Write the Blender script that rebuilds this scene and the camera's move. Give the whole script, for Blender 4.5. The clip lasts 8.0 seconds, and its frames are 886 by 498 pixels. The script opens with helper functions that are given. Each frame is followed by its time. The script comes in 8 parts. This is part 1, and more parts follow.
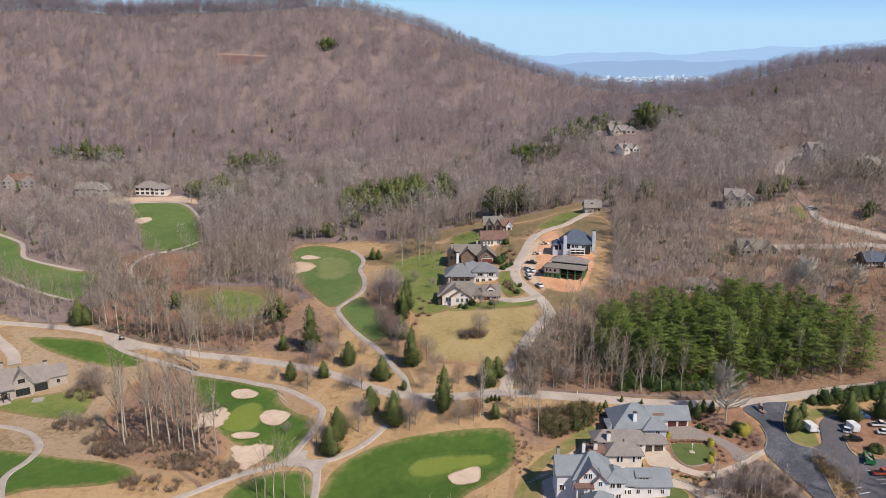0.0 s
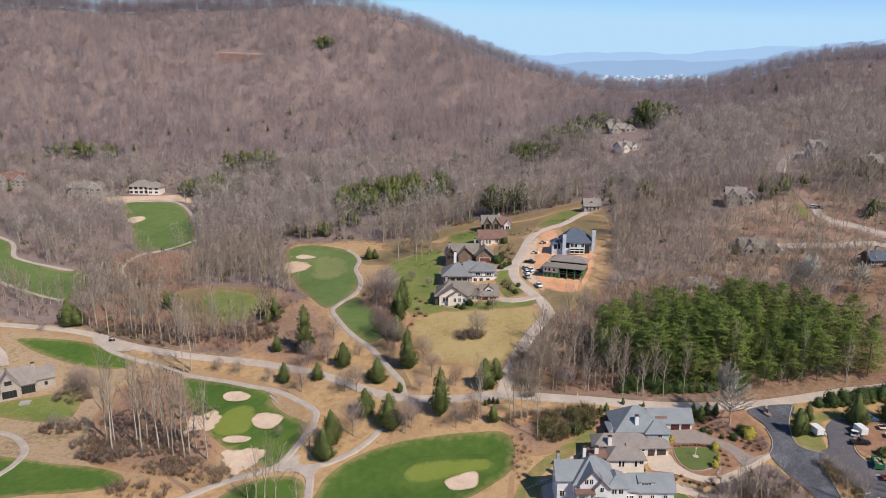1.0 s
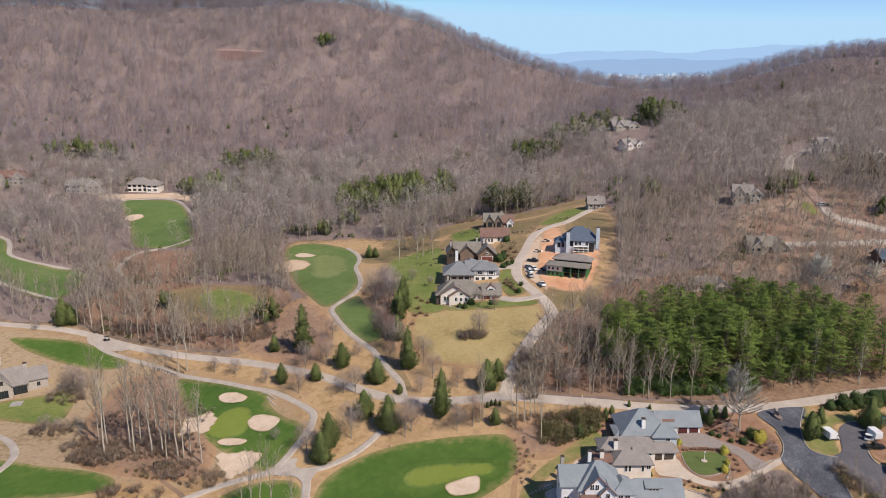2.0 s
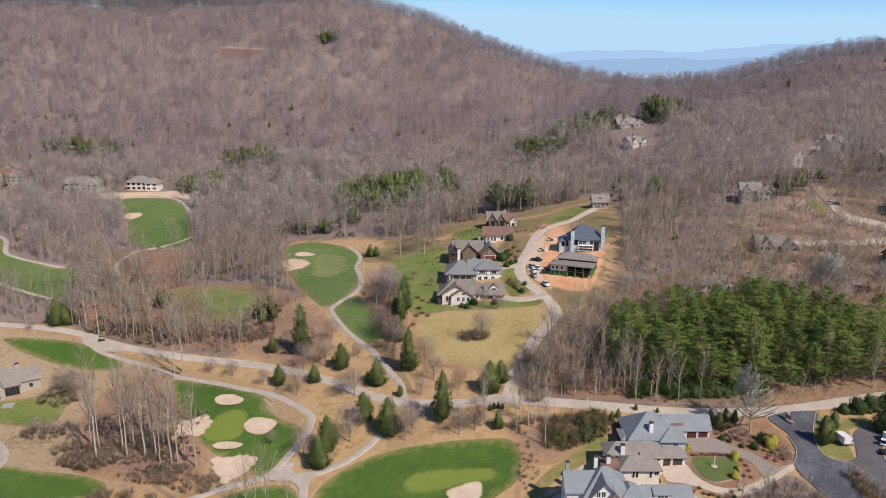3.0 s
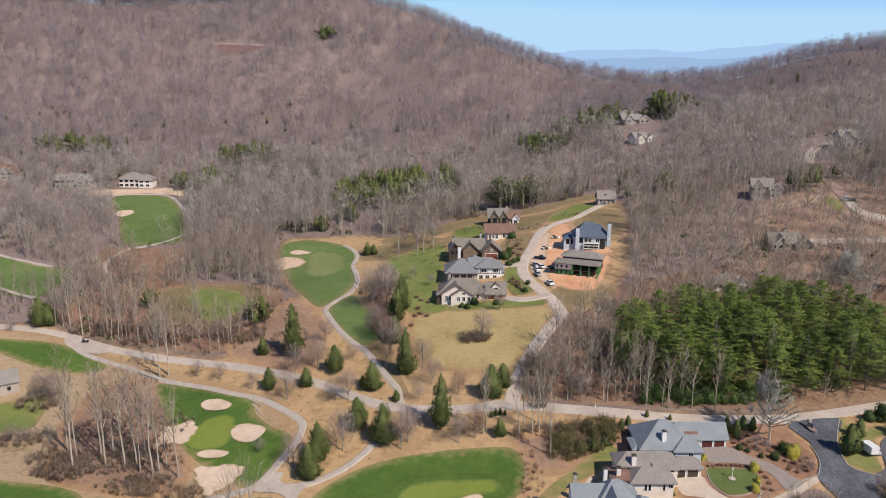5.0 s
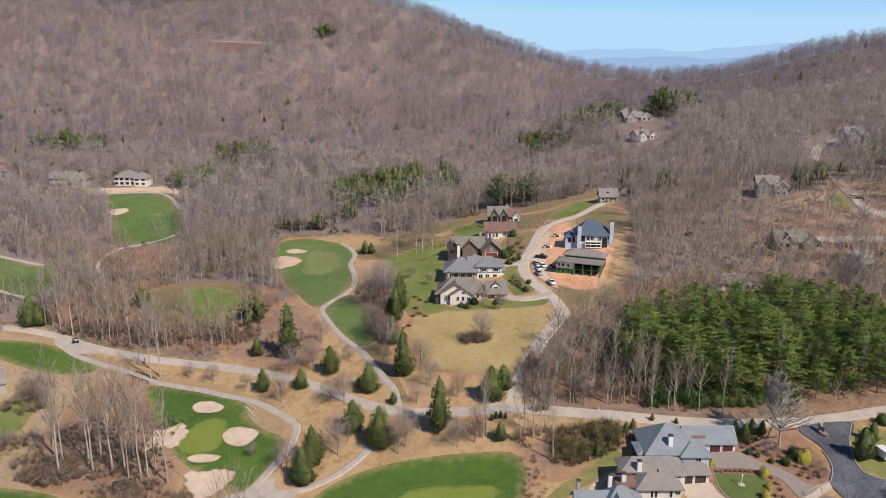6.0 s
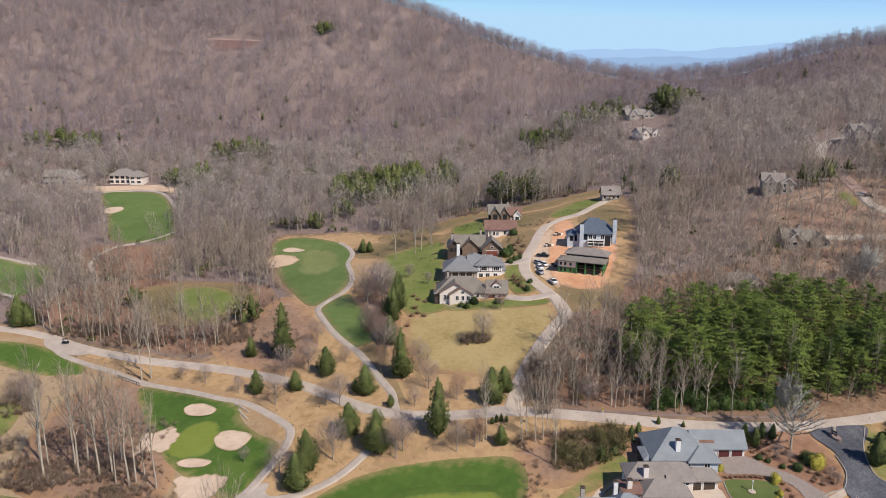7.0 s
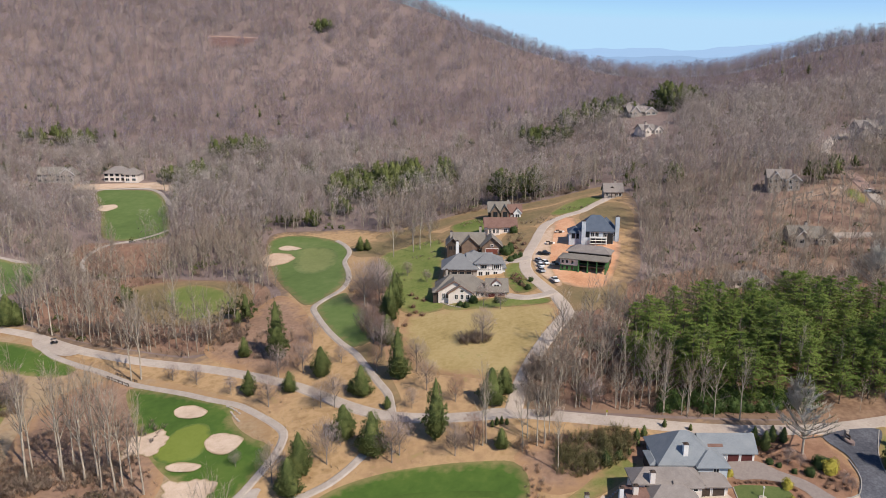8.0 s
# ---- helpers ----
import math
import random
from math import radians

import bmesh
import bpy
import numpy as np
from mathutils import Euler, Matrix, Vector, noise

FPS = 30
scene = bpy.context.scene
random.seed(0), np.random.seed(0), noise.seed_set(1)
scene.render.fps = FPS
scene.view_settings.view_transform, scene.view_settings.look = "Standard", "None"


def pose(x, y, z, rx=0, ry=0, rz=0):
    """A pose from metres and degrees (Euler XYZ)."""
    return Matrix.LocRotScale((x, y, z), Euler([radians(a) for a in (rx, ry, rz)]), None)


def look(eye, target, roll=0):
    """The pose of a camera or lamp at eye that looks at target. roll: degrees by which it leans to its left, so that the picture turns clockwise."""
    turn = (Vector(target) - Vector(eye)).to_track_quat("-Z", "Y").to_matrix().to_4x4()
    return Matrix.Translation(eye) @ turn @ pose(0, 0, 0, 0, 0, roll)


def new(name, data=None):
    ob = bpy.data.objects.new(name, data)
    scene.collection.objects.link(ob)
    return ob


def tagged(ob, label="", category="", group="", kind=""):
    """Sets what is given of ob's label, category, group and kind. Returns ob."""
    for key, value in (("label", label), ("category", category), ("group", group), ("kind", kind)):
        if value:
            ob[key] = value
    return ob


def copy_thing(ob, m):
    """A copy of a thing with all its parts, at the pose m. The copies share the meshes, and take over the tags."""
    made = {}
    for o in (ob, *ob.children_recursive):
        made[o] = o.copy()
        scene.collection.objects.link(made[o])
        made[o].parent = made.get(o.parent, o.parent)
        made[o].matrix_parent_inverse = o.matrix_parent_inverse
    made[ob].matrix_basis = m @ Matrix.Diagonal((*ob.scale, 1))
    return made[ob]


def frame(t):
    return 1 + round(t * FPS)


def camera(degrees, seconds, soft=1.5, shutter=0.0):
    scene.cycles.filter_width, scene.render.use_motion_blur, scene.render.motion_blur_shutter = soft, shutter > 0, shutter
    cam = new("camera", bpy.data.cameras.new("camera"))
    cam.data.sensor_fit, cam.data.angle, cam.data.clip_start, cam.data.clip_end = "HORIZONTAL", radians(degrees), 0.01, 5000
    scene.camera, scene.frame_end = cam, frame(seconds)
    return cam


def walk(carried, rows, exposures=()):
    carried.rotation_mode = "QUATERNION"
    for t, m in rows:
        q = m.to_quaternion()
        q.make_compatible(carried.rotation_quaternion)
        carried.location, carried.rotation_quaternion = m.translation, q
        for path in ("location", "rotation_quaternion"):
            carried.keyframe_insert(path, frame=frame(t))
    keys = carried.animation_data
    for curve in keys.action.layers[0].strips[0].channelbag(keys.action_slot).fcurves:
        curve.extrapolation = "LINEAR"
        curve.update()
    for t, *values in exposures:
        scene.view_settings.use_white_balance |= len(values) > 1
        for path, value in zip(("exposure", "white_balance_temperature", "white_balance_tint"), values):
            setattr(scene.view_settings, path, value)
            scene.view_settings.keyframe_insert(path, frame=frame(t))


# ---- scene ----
# The camera: a slow descending flight towards the open lot.
cam = camera(61.8, 8.0, soft=0.5)
PATH = [
    (0.0, pose(0.00, 0.00, 107.00, 76.00, 0, 0.00)),
    (0.5, pose(0.26, 3.05, 106.03, 76.01, 0, -0.07)),
    (1.0, pose(0.51, 6.13, 105.05, 76.00, 0, -0.15)),
    (1.5, pose(0.75, 9.25, 104.06, 75.96, 0, -0.09)),
    (3.0, pose(1.43, 18.78, 100.98, 75.92, 0, 0.27)),
    (3.5, pose(1.65, 22.01, 99.92, 75.93, 0, 0.30)),
    (4.0, pose(1.86, 25.27, 98.84, 75.94, 0, 0.36)),
    (4.5, pose(2.07, 28.55, 97.73, 75.93, 0, 0.40)),
    (6.0, pose(2.68, 38.50, 94.26, 75.93, 0, 0.41)),
    (6.5, pose(2.88, 41.85, 93.05, 75.96, 0, 0.42)),
    (7.0, pose(3.08, 45.21, 91.80, 75.95, 0, 0.44)),
    (7.5, pose(3.28, 48.58, 90.52, 75.95, 0, 0.44)),
    (8.0, pose(3.48, 51.96, 89.21, 75.94, 0, 0.43)),
]
walk(cam, PATH)

# ---- light ----
SUN_DIR = Vector((0.70, -0.72, 1.02)).normalized()
world = bpy.data.worlds.new("sky")
scene.world = world
world.use_nodes = True
wn = world.node_tree
sky = wn.nodes.new("ShaderNodeTexSky")
sky.sky_type = "NISHITA"
sky.sun_disc = False
sky.sun_elevation = math.asin(SUN_DIR.z)
sky.sun_rotation = math.atan2(SUN_DIR.x, SUN_DIR.y)
sky.altitude = 700
sky.air_density = 0.7
sky.dust_density = 0.1
sky.ozone_density = 3.0
tint = wn.nodes.new("ShaderNodeMix")
tint.data_type, tint.blend_type = "RGBA", "MULTIPLY"
tint.inputs[0].default_value = 1.0
tint.inputs[7].default_value = (0.86, 0.94, 1.06, 1)
wn.links.new(sky.outputs[0], tint.inputs[6])
haze = wn.nodes.new("ShaderNodeMix")  # the low sky stays pale blue
haze.data_type, haze.blend_type = "RGBA", "DARKEN"
haze.inputs[0].default_value = 1.0
haze.inputs[7].default_value = (3.5, 5.3, 7.1, 1)
wn.links.new(tint.outputs[2], haze.inputs[6])
wn.links.new(haze.outputs[2], wn.nodes["Background"].inputs[0])
wn.nodes["Background"].inputs[1].default_value = 0.13
sun = new("sun", bpy.data.lights.new("sun", "SUN"))
sun.data.energy, sun.data.angle, sun.data.color = 4.8, radians(0.53), (1.0, 0.905, 0.79)
sun.matrix_world = look((0, 0, 400), Vector((0, 0, 400)) - SUN_DIR)
scene.view_settings.exposure = 0.06


# ---- materials ----
def material(name, colours, scale=1.0, rough=0.85, bump=0.0, fine=0.25, metal=0.0, coords="world", detail=6.0, island=0.0, blend=None, thin=0.0, soft=0.0):
    """Colour ramp over two scales of noise; island: how much each loose piece varies in brightness;
    blend: colour and metres over which a ground cover frays out towards its edge; thin: light that passes through leaves; soft: how far the facing follows the rounded crown instead of each blade."""
    m = bpy.data.materials.new(name)
    m.use_nodes = True
    nt = m.node_tree
    bsdf = nt.nodes["Principled BSDF"]
    bsdf.inputs["Roughness"].default_value = rough
    bsdf.inputs["Metallic"].default_value = metal
    bsdf.inputs["Specular IOR Level"].default_value = 0.25
    if coords == "world":
        source = nt.nodes.new("ShaderNodeNewGeometry").outputs["Position"]
    else:
        source = nt.nodes.new("ShaderNodeTexCoord").outputs["Object"]
    big = nt.nodes.new("ShaderNodeTexNoise")
    big.inputs["Scale"].default_value = scale
    big.inputs["Detail"].default_value = detail
    big.inputs["Roughness"].default_value = 0.70
    small = nt.nodes.new("ShaderNodeTexNoise")
    small.inputs["Scale"].default_value = scale * 14
    small.inputs["Detail"].default_value = 3.0
    nt.links.new(source, big.inputs["Vector"])
    nt.links.new(source, small.inputs["Vector"])
    mix = nt.nodes.new("ShaderNodeMix")
    mix.inputs[0].default_value = fine
    nt.links.new(big.outputs[0], mix.inputs[2])
    nt.links.new(small.outputs[0], mix.inputs[3])
    ramp = nt.nodes.new("ShaderNodeValToRGB")
    ramp.color_ramp.elements.remove(ramp.color_ramp.elements[1])
    lo, hi = 0.32, 0.68
    for k, c in enumerate(colours):
        at = lo + (hi - lo) * k / max(1, len(colours) - 1)
        e = ramp.color_ramp.elements[0] if k == 0 else ramp.color_ramp.elements.new(at)
        e.position, e.color = at, (*c, 1)
    nt.links.new(mix.outputs[0], ramp.inputs[0])
    out = ramp.outputs[0]
    if blend:
        edge = nt.nodes.new("ShaderNodeAttribute")
        edge.attribute_name = "edge"
        fray = nt.nodes.new("ShaderNodeTexNoise")
        fray.inputs["Scale"].default_value = 0.35
        fray.inputs["Detail"].default_value = 5.0
        nt.links.new(source, fray.inputs["Vector"])
        far_in = nt.nodes.new("ShaderNodeMath")
        far_in.operation = "MULTIPLY_ADD"
        far_in.inputs[1].default_value = -2.4
        far_in.inputs[2].default_value = 1.1
        nt.links.new(fray.outputs[0], far_in.inputs[0])
        near_edge = nt.nodes.new("ShaderNodeMath")
        near_edge.operation = "MULTIPLY_ADD"
        near_edge.use_clamp = True
        near_edge.inputs[1].default_value = 1.0 / blend[1]
        nt.links.new(edge.outputs["Fac"], near_edge.inputs[0])
        nt.links.new(far_in.outputs[0], near_edge.inputs[2])
        frayed = nt.nodes.new("ShaderNodeMix")
        frayed.data_type = "RGBA"
        outer = nt.nodes.new("ShaderNodeValToRGB")
        for e, k in zip(outer.color_ramp.elements, (0.75, 1.2)):
            e.color = (*[min(1, v * k) for v in blend[0]], 1)
        outer.color_ramp.elements[0].position, outer.color_ramp.elements[1].position = 0.35, 0.65
        nt.links.new(big.outputs[0], outer.inputs[0])
        nt.links.new(near_edge.outputs[0], frayed.inputs[0])
        nt.links.new(outer.outputs[0], frayed.inputs[6])
        nt.links.new(out, frayed.inputs[7])
        out = frayed.outputs[2]
    if island:
        geo = nt.nodes.new("ShaderNodeNewGeometry")
        info = nt.nodes.new("ShaderNodeObjectInfo")
        add = nt.nodes.new("ShaderNodeMath")
        add.operation = "ADD"
        nt.links.new(geo.outputs["Random Per Island"], add.inputs[0])
        nt.links.new(info.outputs["Random"], add.inputs[1])
        mul = nt.nodes.new("ShaderNodeMath")
        mul.operation = "MULTIPLY_ADD"
        mul.inputs[1].default_value = island
        mul.inputs[2].default_value = 1.0 - island
        nt.links.new(add.outputs[0], mul.inputs[0])
        hsv = nt.nodes.new("ShaderNodeHueSaturation")
        nt.links.new(out, hsv.inputs["Color"])
        nt.links.new(mul.outputs[0], hsv.inputs["Value"])
        out = hsv.outputs[0]
    nt.links.new(out, bsdf.inputs["Base Color"])
    facing = None
    if soft:
        crown_way = nt.nodes.new("ShaderNodeAttribute")
        crown_way.attribute_name = "crown_way"
        turned = nt.nodes.new("ShaderNodeVectorTransform")
        turned.vector_type, turned.convert_from, turned.convert_to = "NORMAL", "OBJECT", "WORLD"
        nt.links.new(crown_way.outputs["Vector"], turned.inputs[0])
        own = nt.nodes.new("ShaderNodeNewGeometry")
        between = nt.nodes.new("ShaderNodeMix")
        between.data_type = "VECTOR"
        between.inputs[0].default_value = soft
        nt.links.new(own.outputs["Normal"], between.inputs[4])
        nt.links.new(turned.outputs[0], between.inputs[5])
        unit = nt.nodes.new("ShaderNodeVectorMath")
        unit.operation = "NORMALIZE"
        nt.links.new(between.outputs[1], unit.inputs[0])
        facing = unit.outputs[0]
        nt.links.new(facing, bsdf.inputs["Normal"])
    if thin:
        glow = nt.nodes.new("ShaderNodeBsdfTranslucent")
        both = nt.nodes.new("ShaderNodeMixShader")
        both.inputs[0].default_value = thin
        nt.links.new(out, glow.inputs[0])
        if facing:
            nt.links.new(facing, glow.inputs["Normal"])
        nt.links.new(bsdf.outputs[0], both.inputs[1])
        nt.links.new(glow.outputs[0], both.inputs[2])
        nt.links.new(both.outputs[0], nt.nodes["Material Output"].inputs[0])
    if bump:
        b = nt.nodes.new("ShaderNodeBump")
        b.inputs["Strength"].default_value = 0.6
        b.inputs["Distance"].default_value = bump
        nt.links.new(mix.outputs[0], b.inputs["Height"])
        nt.links.new(b.outputs[0], bsdf.inputs["Normal"])
    return m


def glass_material():
    m = bpy.data.materials.new("window_glass")
    m.use_nodes = True
    b = m.node_tree.nodes["Principled BSDF"]
    b.inputs["Base Color"].default_value = (0.02, 0.025, 0.03, 1)
    b.inputs["Roughness"].default_value = 0.08
    b.inputs["Specular IOR Level"].default_value = 0.6
    return m


STRAW_TONE = (0.355, 0.215, 0.117)
# leaf brown, with some mauve of the hills' haze put into the colour
M_LITTER = material("leaf_litter", [(0.158, 0.112, 0.096), (0.200, 0.147, 0.130), (0.246, 0.185, 0.164), (0.238, 0.162, 0.142)], 0.02, 0.95, 0.1, 0.35)
M_STRAW = material("pine_straw", [(0.185, 0.115, 0.056), (0.333, 0.214, 0.105), (0.450, 0.298, 0.157), (0.362, 0.229, 0.126), (0.315, 0.242, 0.099)], 0.03, 0.95, 0.06, 0.34, detail=9.0, blend=((0.20, 0.14, 0.10), 6.0))
M_DRYSTRAW = material("greyish_dry_straw", [(0.165, 0.115, 0.066), (0.285, 0.205, 0.120), (0.395, 0.290, 0.180), (0.30, 0.205, 0.135), (0.255, 0.215, 0.105)], 0.04, 0.95, 0.06, 0.4, detail=9.0, blend=((0.345, 0.22, 0.115), 9.0))
M_DRYGRASS = material("dormant_grass", [(0.24, 0.180, 0.072), (0.35, 0.262, 0.110), (0.42, 0.318, 0.150),
    (0.29, 0.250, 0.092)], 0.05, 0.95, 0.05, 0.3, blend=(STRAW_TONE, 4.0))
M_ROUGH = material("rough_grass", [(0.125, 0.108, 0.048), (0.205, 0.155, 0.078), (0.275, 0.195, 0.105)], 0.06, 0.95, 0.06, 0.35, blend=((0.27, 0.185, 0.098), 6.0))
M_FAIRWAY = material("fairway_grass", [(0.043, 0.088, 0.014), (0.070, 0.126, 0.021), (0.11, 0.160, 0.031)], 0.03, 0.9, 0.03, 0.25, blend=((0.22, 0.19, 0.075), 2.6))
# paler fairway green: distance haze is put into the grass colour
M_HAZEFAIRWAY = material("haze_paled_fairway_grass", [(0.078, 0.122, 0.032), (0.116, 0.166, 0.048), (0.165, 0.20, 0.072)], 0.02, 0.9, 0.03, 0.25, blend=((0.20, 0.175, 0.075), 3.0))
M_FLOOR = material("woodland_floor", [(0.165, 0.100, 0.068), (0.270, 0.170, 0.115), (0.360, 0.238, 0.165)], 0.05, 0.95, 0.08, 0.4, blend=(STRAW_TONE, 5.0))
M_WOODFLOOR = material("red_brown_wood_floor", [(0.145, 0.078, 0.052), (0.245, 0.142, 0.095), (0.330, 0.205, 0.142)], 0.05, 0.95, 0.08, 0.4, blend=((0.245, 0.160, 0.108), 5.0))
M_GREEN = material("putting_green", [(0.150, 0.185, 0.030), (0.175, 0.215, 0.038), (0.20, 0.235, 0.05)], 0.08, 0.9, 0.02, 0.2, blend=((0.105, 0.155, 0.035), 1.2))
M_LAWN = material("lawn_grass", [(0.095, 0.136, 0.028), (0.162, 0.190, 0.051), (0.242, 0.237, 0.082)], 0.07, 0.95, 0.05, 0.3, blend=((0.265, 0.195, 0.088), 2.5))
M_BANKGRASS = material("bank_grass", [(0.115, 0.130, 0.036), (0.185, 0.188, 0.060), (0.26, 0.225, 0.095)], 0.15, 0.95, 0.05, 0.35, blend=((0.28, 0.205, 0.092), 1.5))
M_CLIPPED = material("clipped_lawn_grass", [(0.075, 0.105, 0.030), (0.105, 0.135, 0.042), (0.15, 0.17, 0.06)], 0.2, 0.95, 0.03, 0.3)
M_SAND = material("bunker_sand", [(0.44, 0.325, 0.235), (0.57, 0.435, 0.325), (0.66, 0.53, 0.415)], 0.25, 0.95, 0.08, 0.35, blend=((0.34, 0.26, 0.14), 0.6))
M_REDDIRT = material("red_clay", [(0.46, 0.215, 0.108), (0.61, 0.325, 0.185), (0.68, 0.44, 0.29)], 0.1, 0.95, 0.1, 0.35, blend=((0.40, 0.255, 0.155), 2.0))
M_PALEDIRT = material("pale_pink_dirt", [(0.45, 0.305, 0.205), (0.57, 0.415, 0.295), (0.66, 0.52, 0.40)], 0.15, 0.95, 0.08, 0.4, blend=((0.44, 0.29, 0.18), 1.5))
M_DIRTROAD = material("dusty_beige_road", [(0.40, 0.325, 0.265), (0.49, 0.405, 0.335), (0.57, 0.485, 0.41)], 0.15, 0.9, 0.01, 0.35)
M_SLATE = material("blue_grey_shingles", [(0.145, 0.147, 0.152), (0.195, 0.197, 0.20), (0.26, 0.26, 0.258)], 0.35, 0.8, 0.02, 0.5)
M_ROAD = material("worn_concrete_road", [(0.345, 0.285, 0.240), (0.435, 0.365, 0.308), (0.515, 0.440, 0.375)], 0.12, 0.9, 0.01, 0.3)
M_PATH = material("cart_path_concrete", [(0.325, 0.272, 0.230), (0.405, 0.345, 0.295), (0.480, 0.415, 0.360)], 0.3, 0.9, 0.01, 0.3)
# palest tones are light streaks of tyre sheen, painted as noise patches
M_SHEENASPHALT = material("dark_asphalt_painted_sheen", [(0.052, 0.054, 0.066), (0.076, 0.078, 0.092), (0.120, 0.122, 0.138), (0.180, 0.182, 0.196)], 0.12, 0.85, 0.01, 0.35)
M_WORNASPHALT = material("worn_grey_asphalt", [(0.082, 0.079, 0.088), (0.115, 0.109, 0.118), (0.155, 0.147, 0.153)], 0.1, 0.9, 0.01, 0.35)
M_KERB = material("pale_kerb", [(0.28, 0.26, 0.235), (0.40, 0.375, 0.345)], 0.8, 0.9)
M_BEIGE = material("beige_paving", [(0.42, 0.34, 0.27), (0.50, 0.41, 0.33), (0.56, 0.47, 0.39)], 0.4, 0.9, 0.01, 0.3)
M_PAVER = material("brown_pavers", [(0.20, 0.165, 0.145), (0.27, 0.225, 0.20), (0.33, 0.28, 0.25)], 1.2, 0.9, 0.01, 0.5)
M_MULCH = material("red_mulch", [(0.175, 0.092, 0.056), (0.27, 0.152, 0.096), (0.37, 0.228, 0.152)], 0.35, 0.95, 0.08, 0.4, blend=(STRAW_TONE, 1.5))
M_REDBANK = material("red_brown_bank", [(0.125, 0.075, 0.048), (0.205, 0.125, 0.080), (0.285, 0.185, 0.120),
    (0.22, 0.175, 0.085)], 0.06, 0.95, 0.1, 0.4, blend=((0.22, 0.132, 0.085), 1.5))
M_CLEARING = material("dark_red_clearing", [(0.135, 0.080, 0.068), (0.185, 0.110, 0.094), (0.23, 0.148, 0.126)], 0.06, 0.95, 0.1, 0.4, blend=((0.215, 0.155, 0.135), 7.0))
M_PAINT = material("white_line_paint", [(0.65, 0.65, 0.65), (0.78, 0.78, 0.78)], 2.0, 0.7)
M_BARK = material("grey_bark", [(0.16, 0.132, 0.118), (0.25, 0.212, 0.19), (0.34, 0.30, 0.27)], 0.6, 0.95, 0.03, 0.4, island=0.22, coords="world")
M_PALEBARK = material("pale_bark", [(0.225, 0.185, 0.141), (0.370, 0.318, 0.252), (0.540, 0.480, 0.395)], 0.6, 0.95, 0.03, 0.4, island=0.15)
M_TWIG = material("bare_twigs", [(0.369, 0.273, 0.247), (0.492, 0.402, 0.370), (0.615, 0.536, 0.498), (0.718, 0.639, 0.591), (0.492, 0.438, 0.365)], 0.012, 0.95, 0.0, 0.5, island=0.08, thin=0.45, soft=0.75)
# mauve of the distant haze is mixed into these far twig colours
M_TWIGHAZE = material("haze_tinted_far_twigs", [(0.317, 0.220, 0.253), (0.342, 0.281, 0.341), (0.388, 0.339, 0.412), (0.354, 0.251, 0.288), (0.332, 0.308, 0.333)], 0.009, 0.95, 0.0, 0.3, island=0.06, thin=0.45, soft=0.75)
M_TWIGNEAR = material("brown_grey_twigs", [(0.376, 0.265, 0.200), (0.485, 0.375, 0.300), (0.604, 0.510, 0.419), (0.703, 0.620, 0.519)], 0.02, 0.95, 0.0, 0.5, island=0.14, thin=0.45, soft=0.75)
M_TWIGRED = material("russet_twigs", [(0.290, 0.165, 0.125), (0.390, 0.235, 0.185), (0.470, 0.310, 0.250)], 0.1, 0.95, 0.0, 0.3, island=0.25, thin=0.35, soft=0.75)
M_TWIGWARM = material("warm_brown_twigs", [(0.400, 0.300, 0.270), (0.510, 0.410, 0.380), (0.620, 0.530, 0.490)], 0.05, 0.95, 0.0, 0.3, island=0.16, thin=0.35, soft=0.75)
M_PINEBARK = material("pine_bark", [(0.10, 0.075, 0.06), (0.19, 0.145, 0.115)], 1.5, 0.95, 0.03)
M_NEEDLE = material("pine_needles", [(0.089, 0.152, 0.032), (0.194, 0.265, 0.057), (0.326, 0.364, 0.097)], 0.12, 0.8, 0.0, 0.4, island=0.32, thin=0.35, soft=0.5)
M_CEDAR = material("cedar_foliage", [(0.052, 0.076, 0.024), (0.118, 0.144, 0.045), (0.220, 0.235, 0.082)], 0.3, 0.85, 0.0, 0.4, island=0.3, thin=0.3, soft=0.5)
M_OLIVE = material("olive_pine_foliage", [(0.058, 0.079, 0.025), (0.121, 0.139, 0.044), (0.204, 0.211, 0.080)], 0.05, 0.85, 0.0, 0.4, island=0.3, thin=0.3, soft=0.5)
M_BRUSH = material("dry_brush", [(0.340, 0.250, 0.190), (0.500, 0.385, 0.300), (0.650, 0.530, 0.420)], 0.08, 0.95, 0.0, 0.4, island=0.2, thin=0.5, soft=0.75)
M_OLIVEBRUSH = material("olive_brush", [(0.220, 0.205, 0.090), (0.330, 0.300, 0.145), (0.440, 0.390, 0.210)], 0.2, 0.95, 0.0, 0.4, island=0.2, thin=0.5, soft=0.75)
M_DORMANT = material("russet_dormant_leaves", [(0.20, 0.115, 0.075), (0.29, 0.18, 0.12), (0.38, 0.25, 0.17)], 0.3, 0.95, 0.0, 0.4, island=0.25, thin=0.3, soft=0.5)
M_LICHEN = material("pale_lichen_twigs", [(0.550, 0.508, 0.439), (0.725, 0.692, 0.612), (0.875, 0.851, 0.785)], 0.4, 0.95, 0.0, 0.3, island=0.2, thin=0.4, soft=0.75)
M_SHRUB = material("evergreen_shrub_leaves", [(0.036, 0.060, 0.019), (0.062, 0.094, 0.029), (0.105, 0.138, 0.048)], 0.4, 0.8, 0.0, 0.4, island=0.28, thin=0.3, soft=0.5)
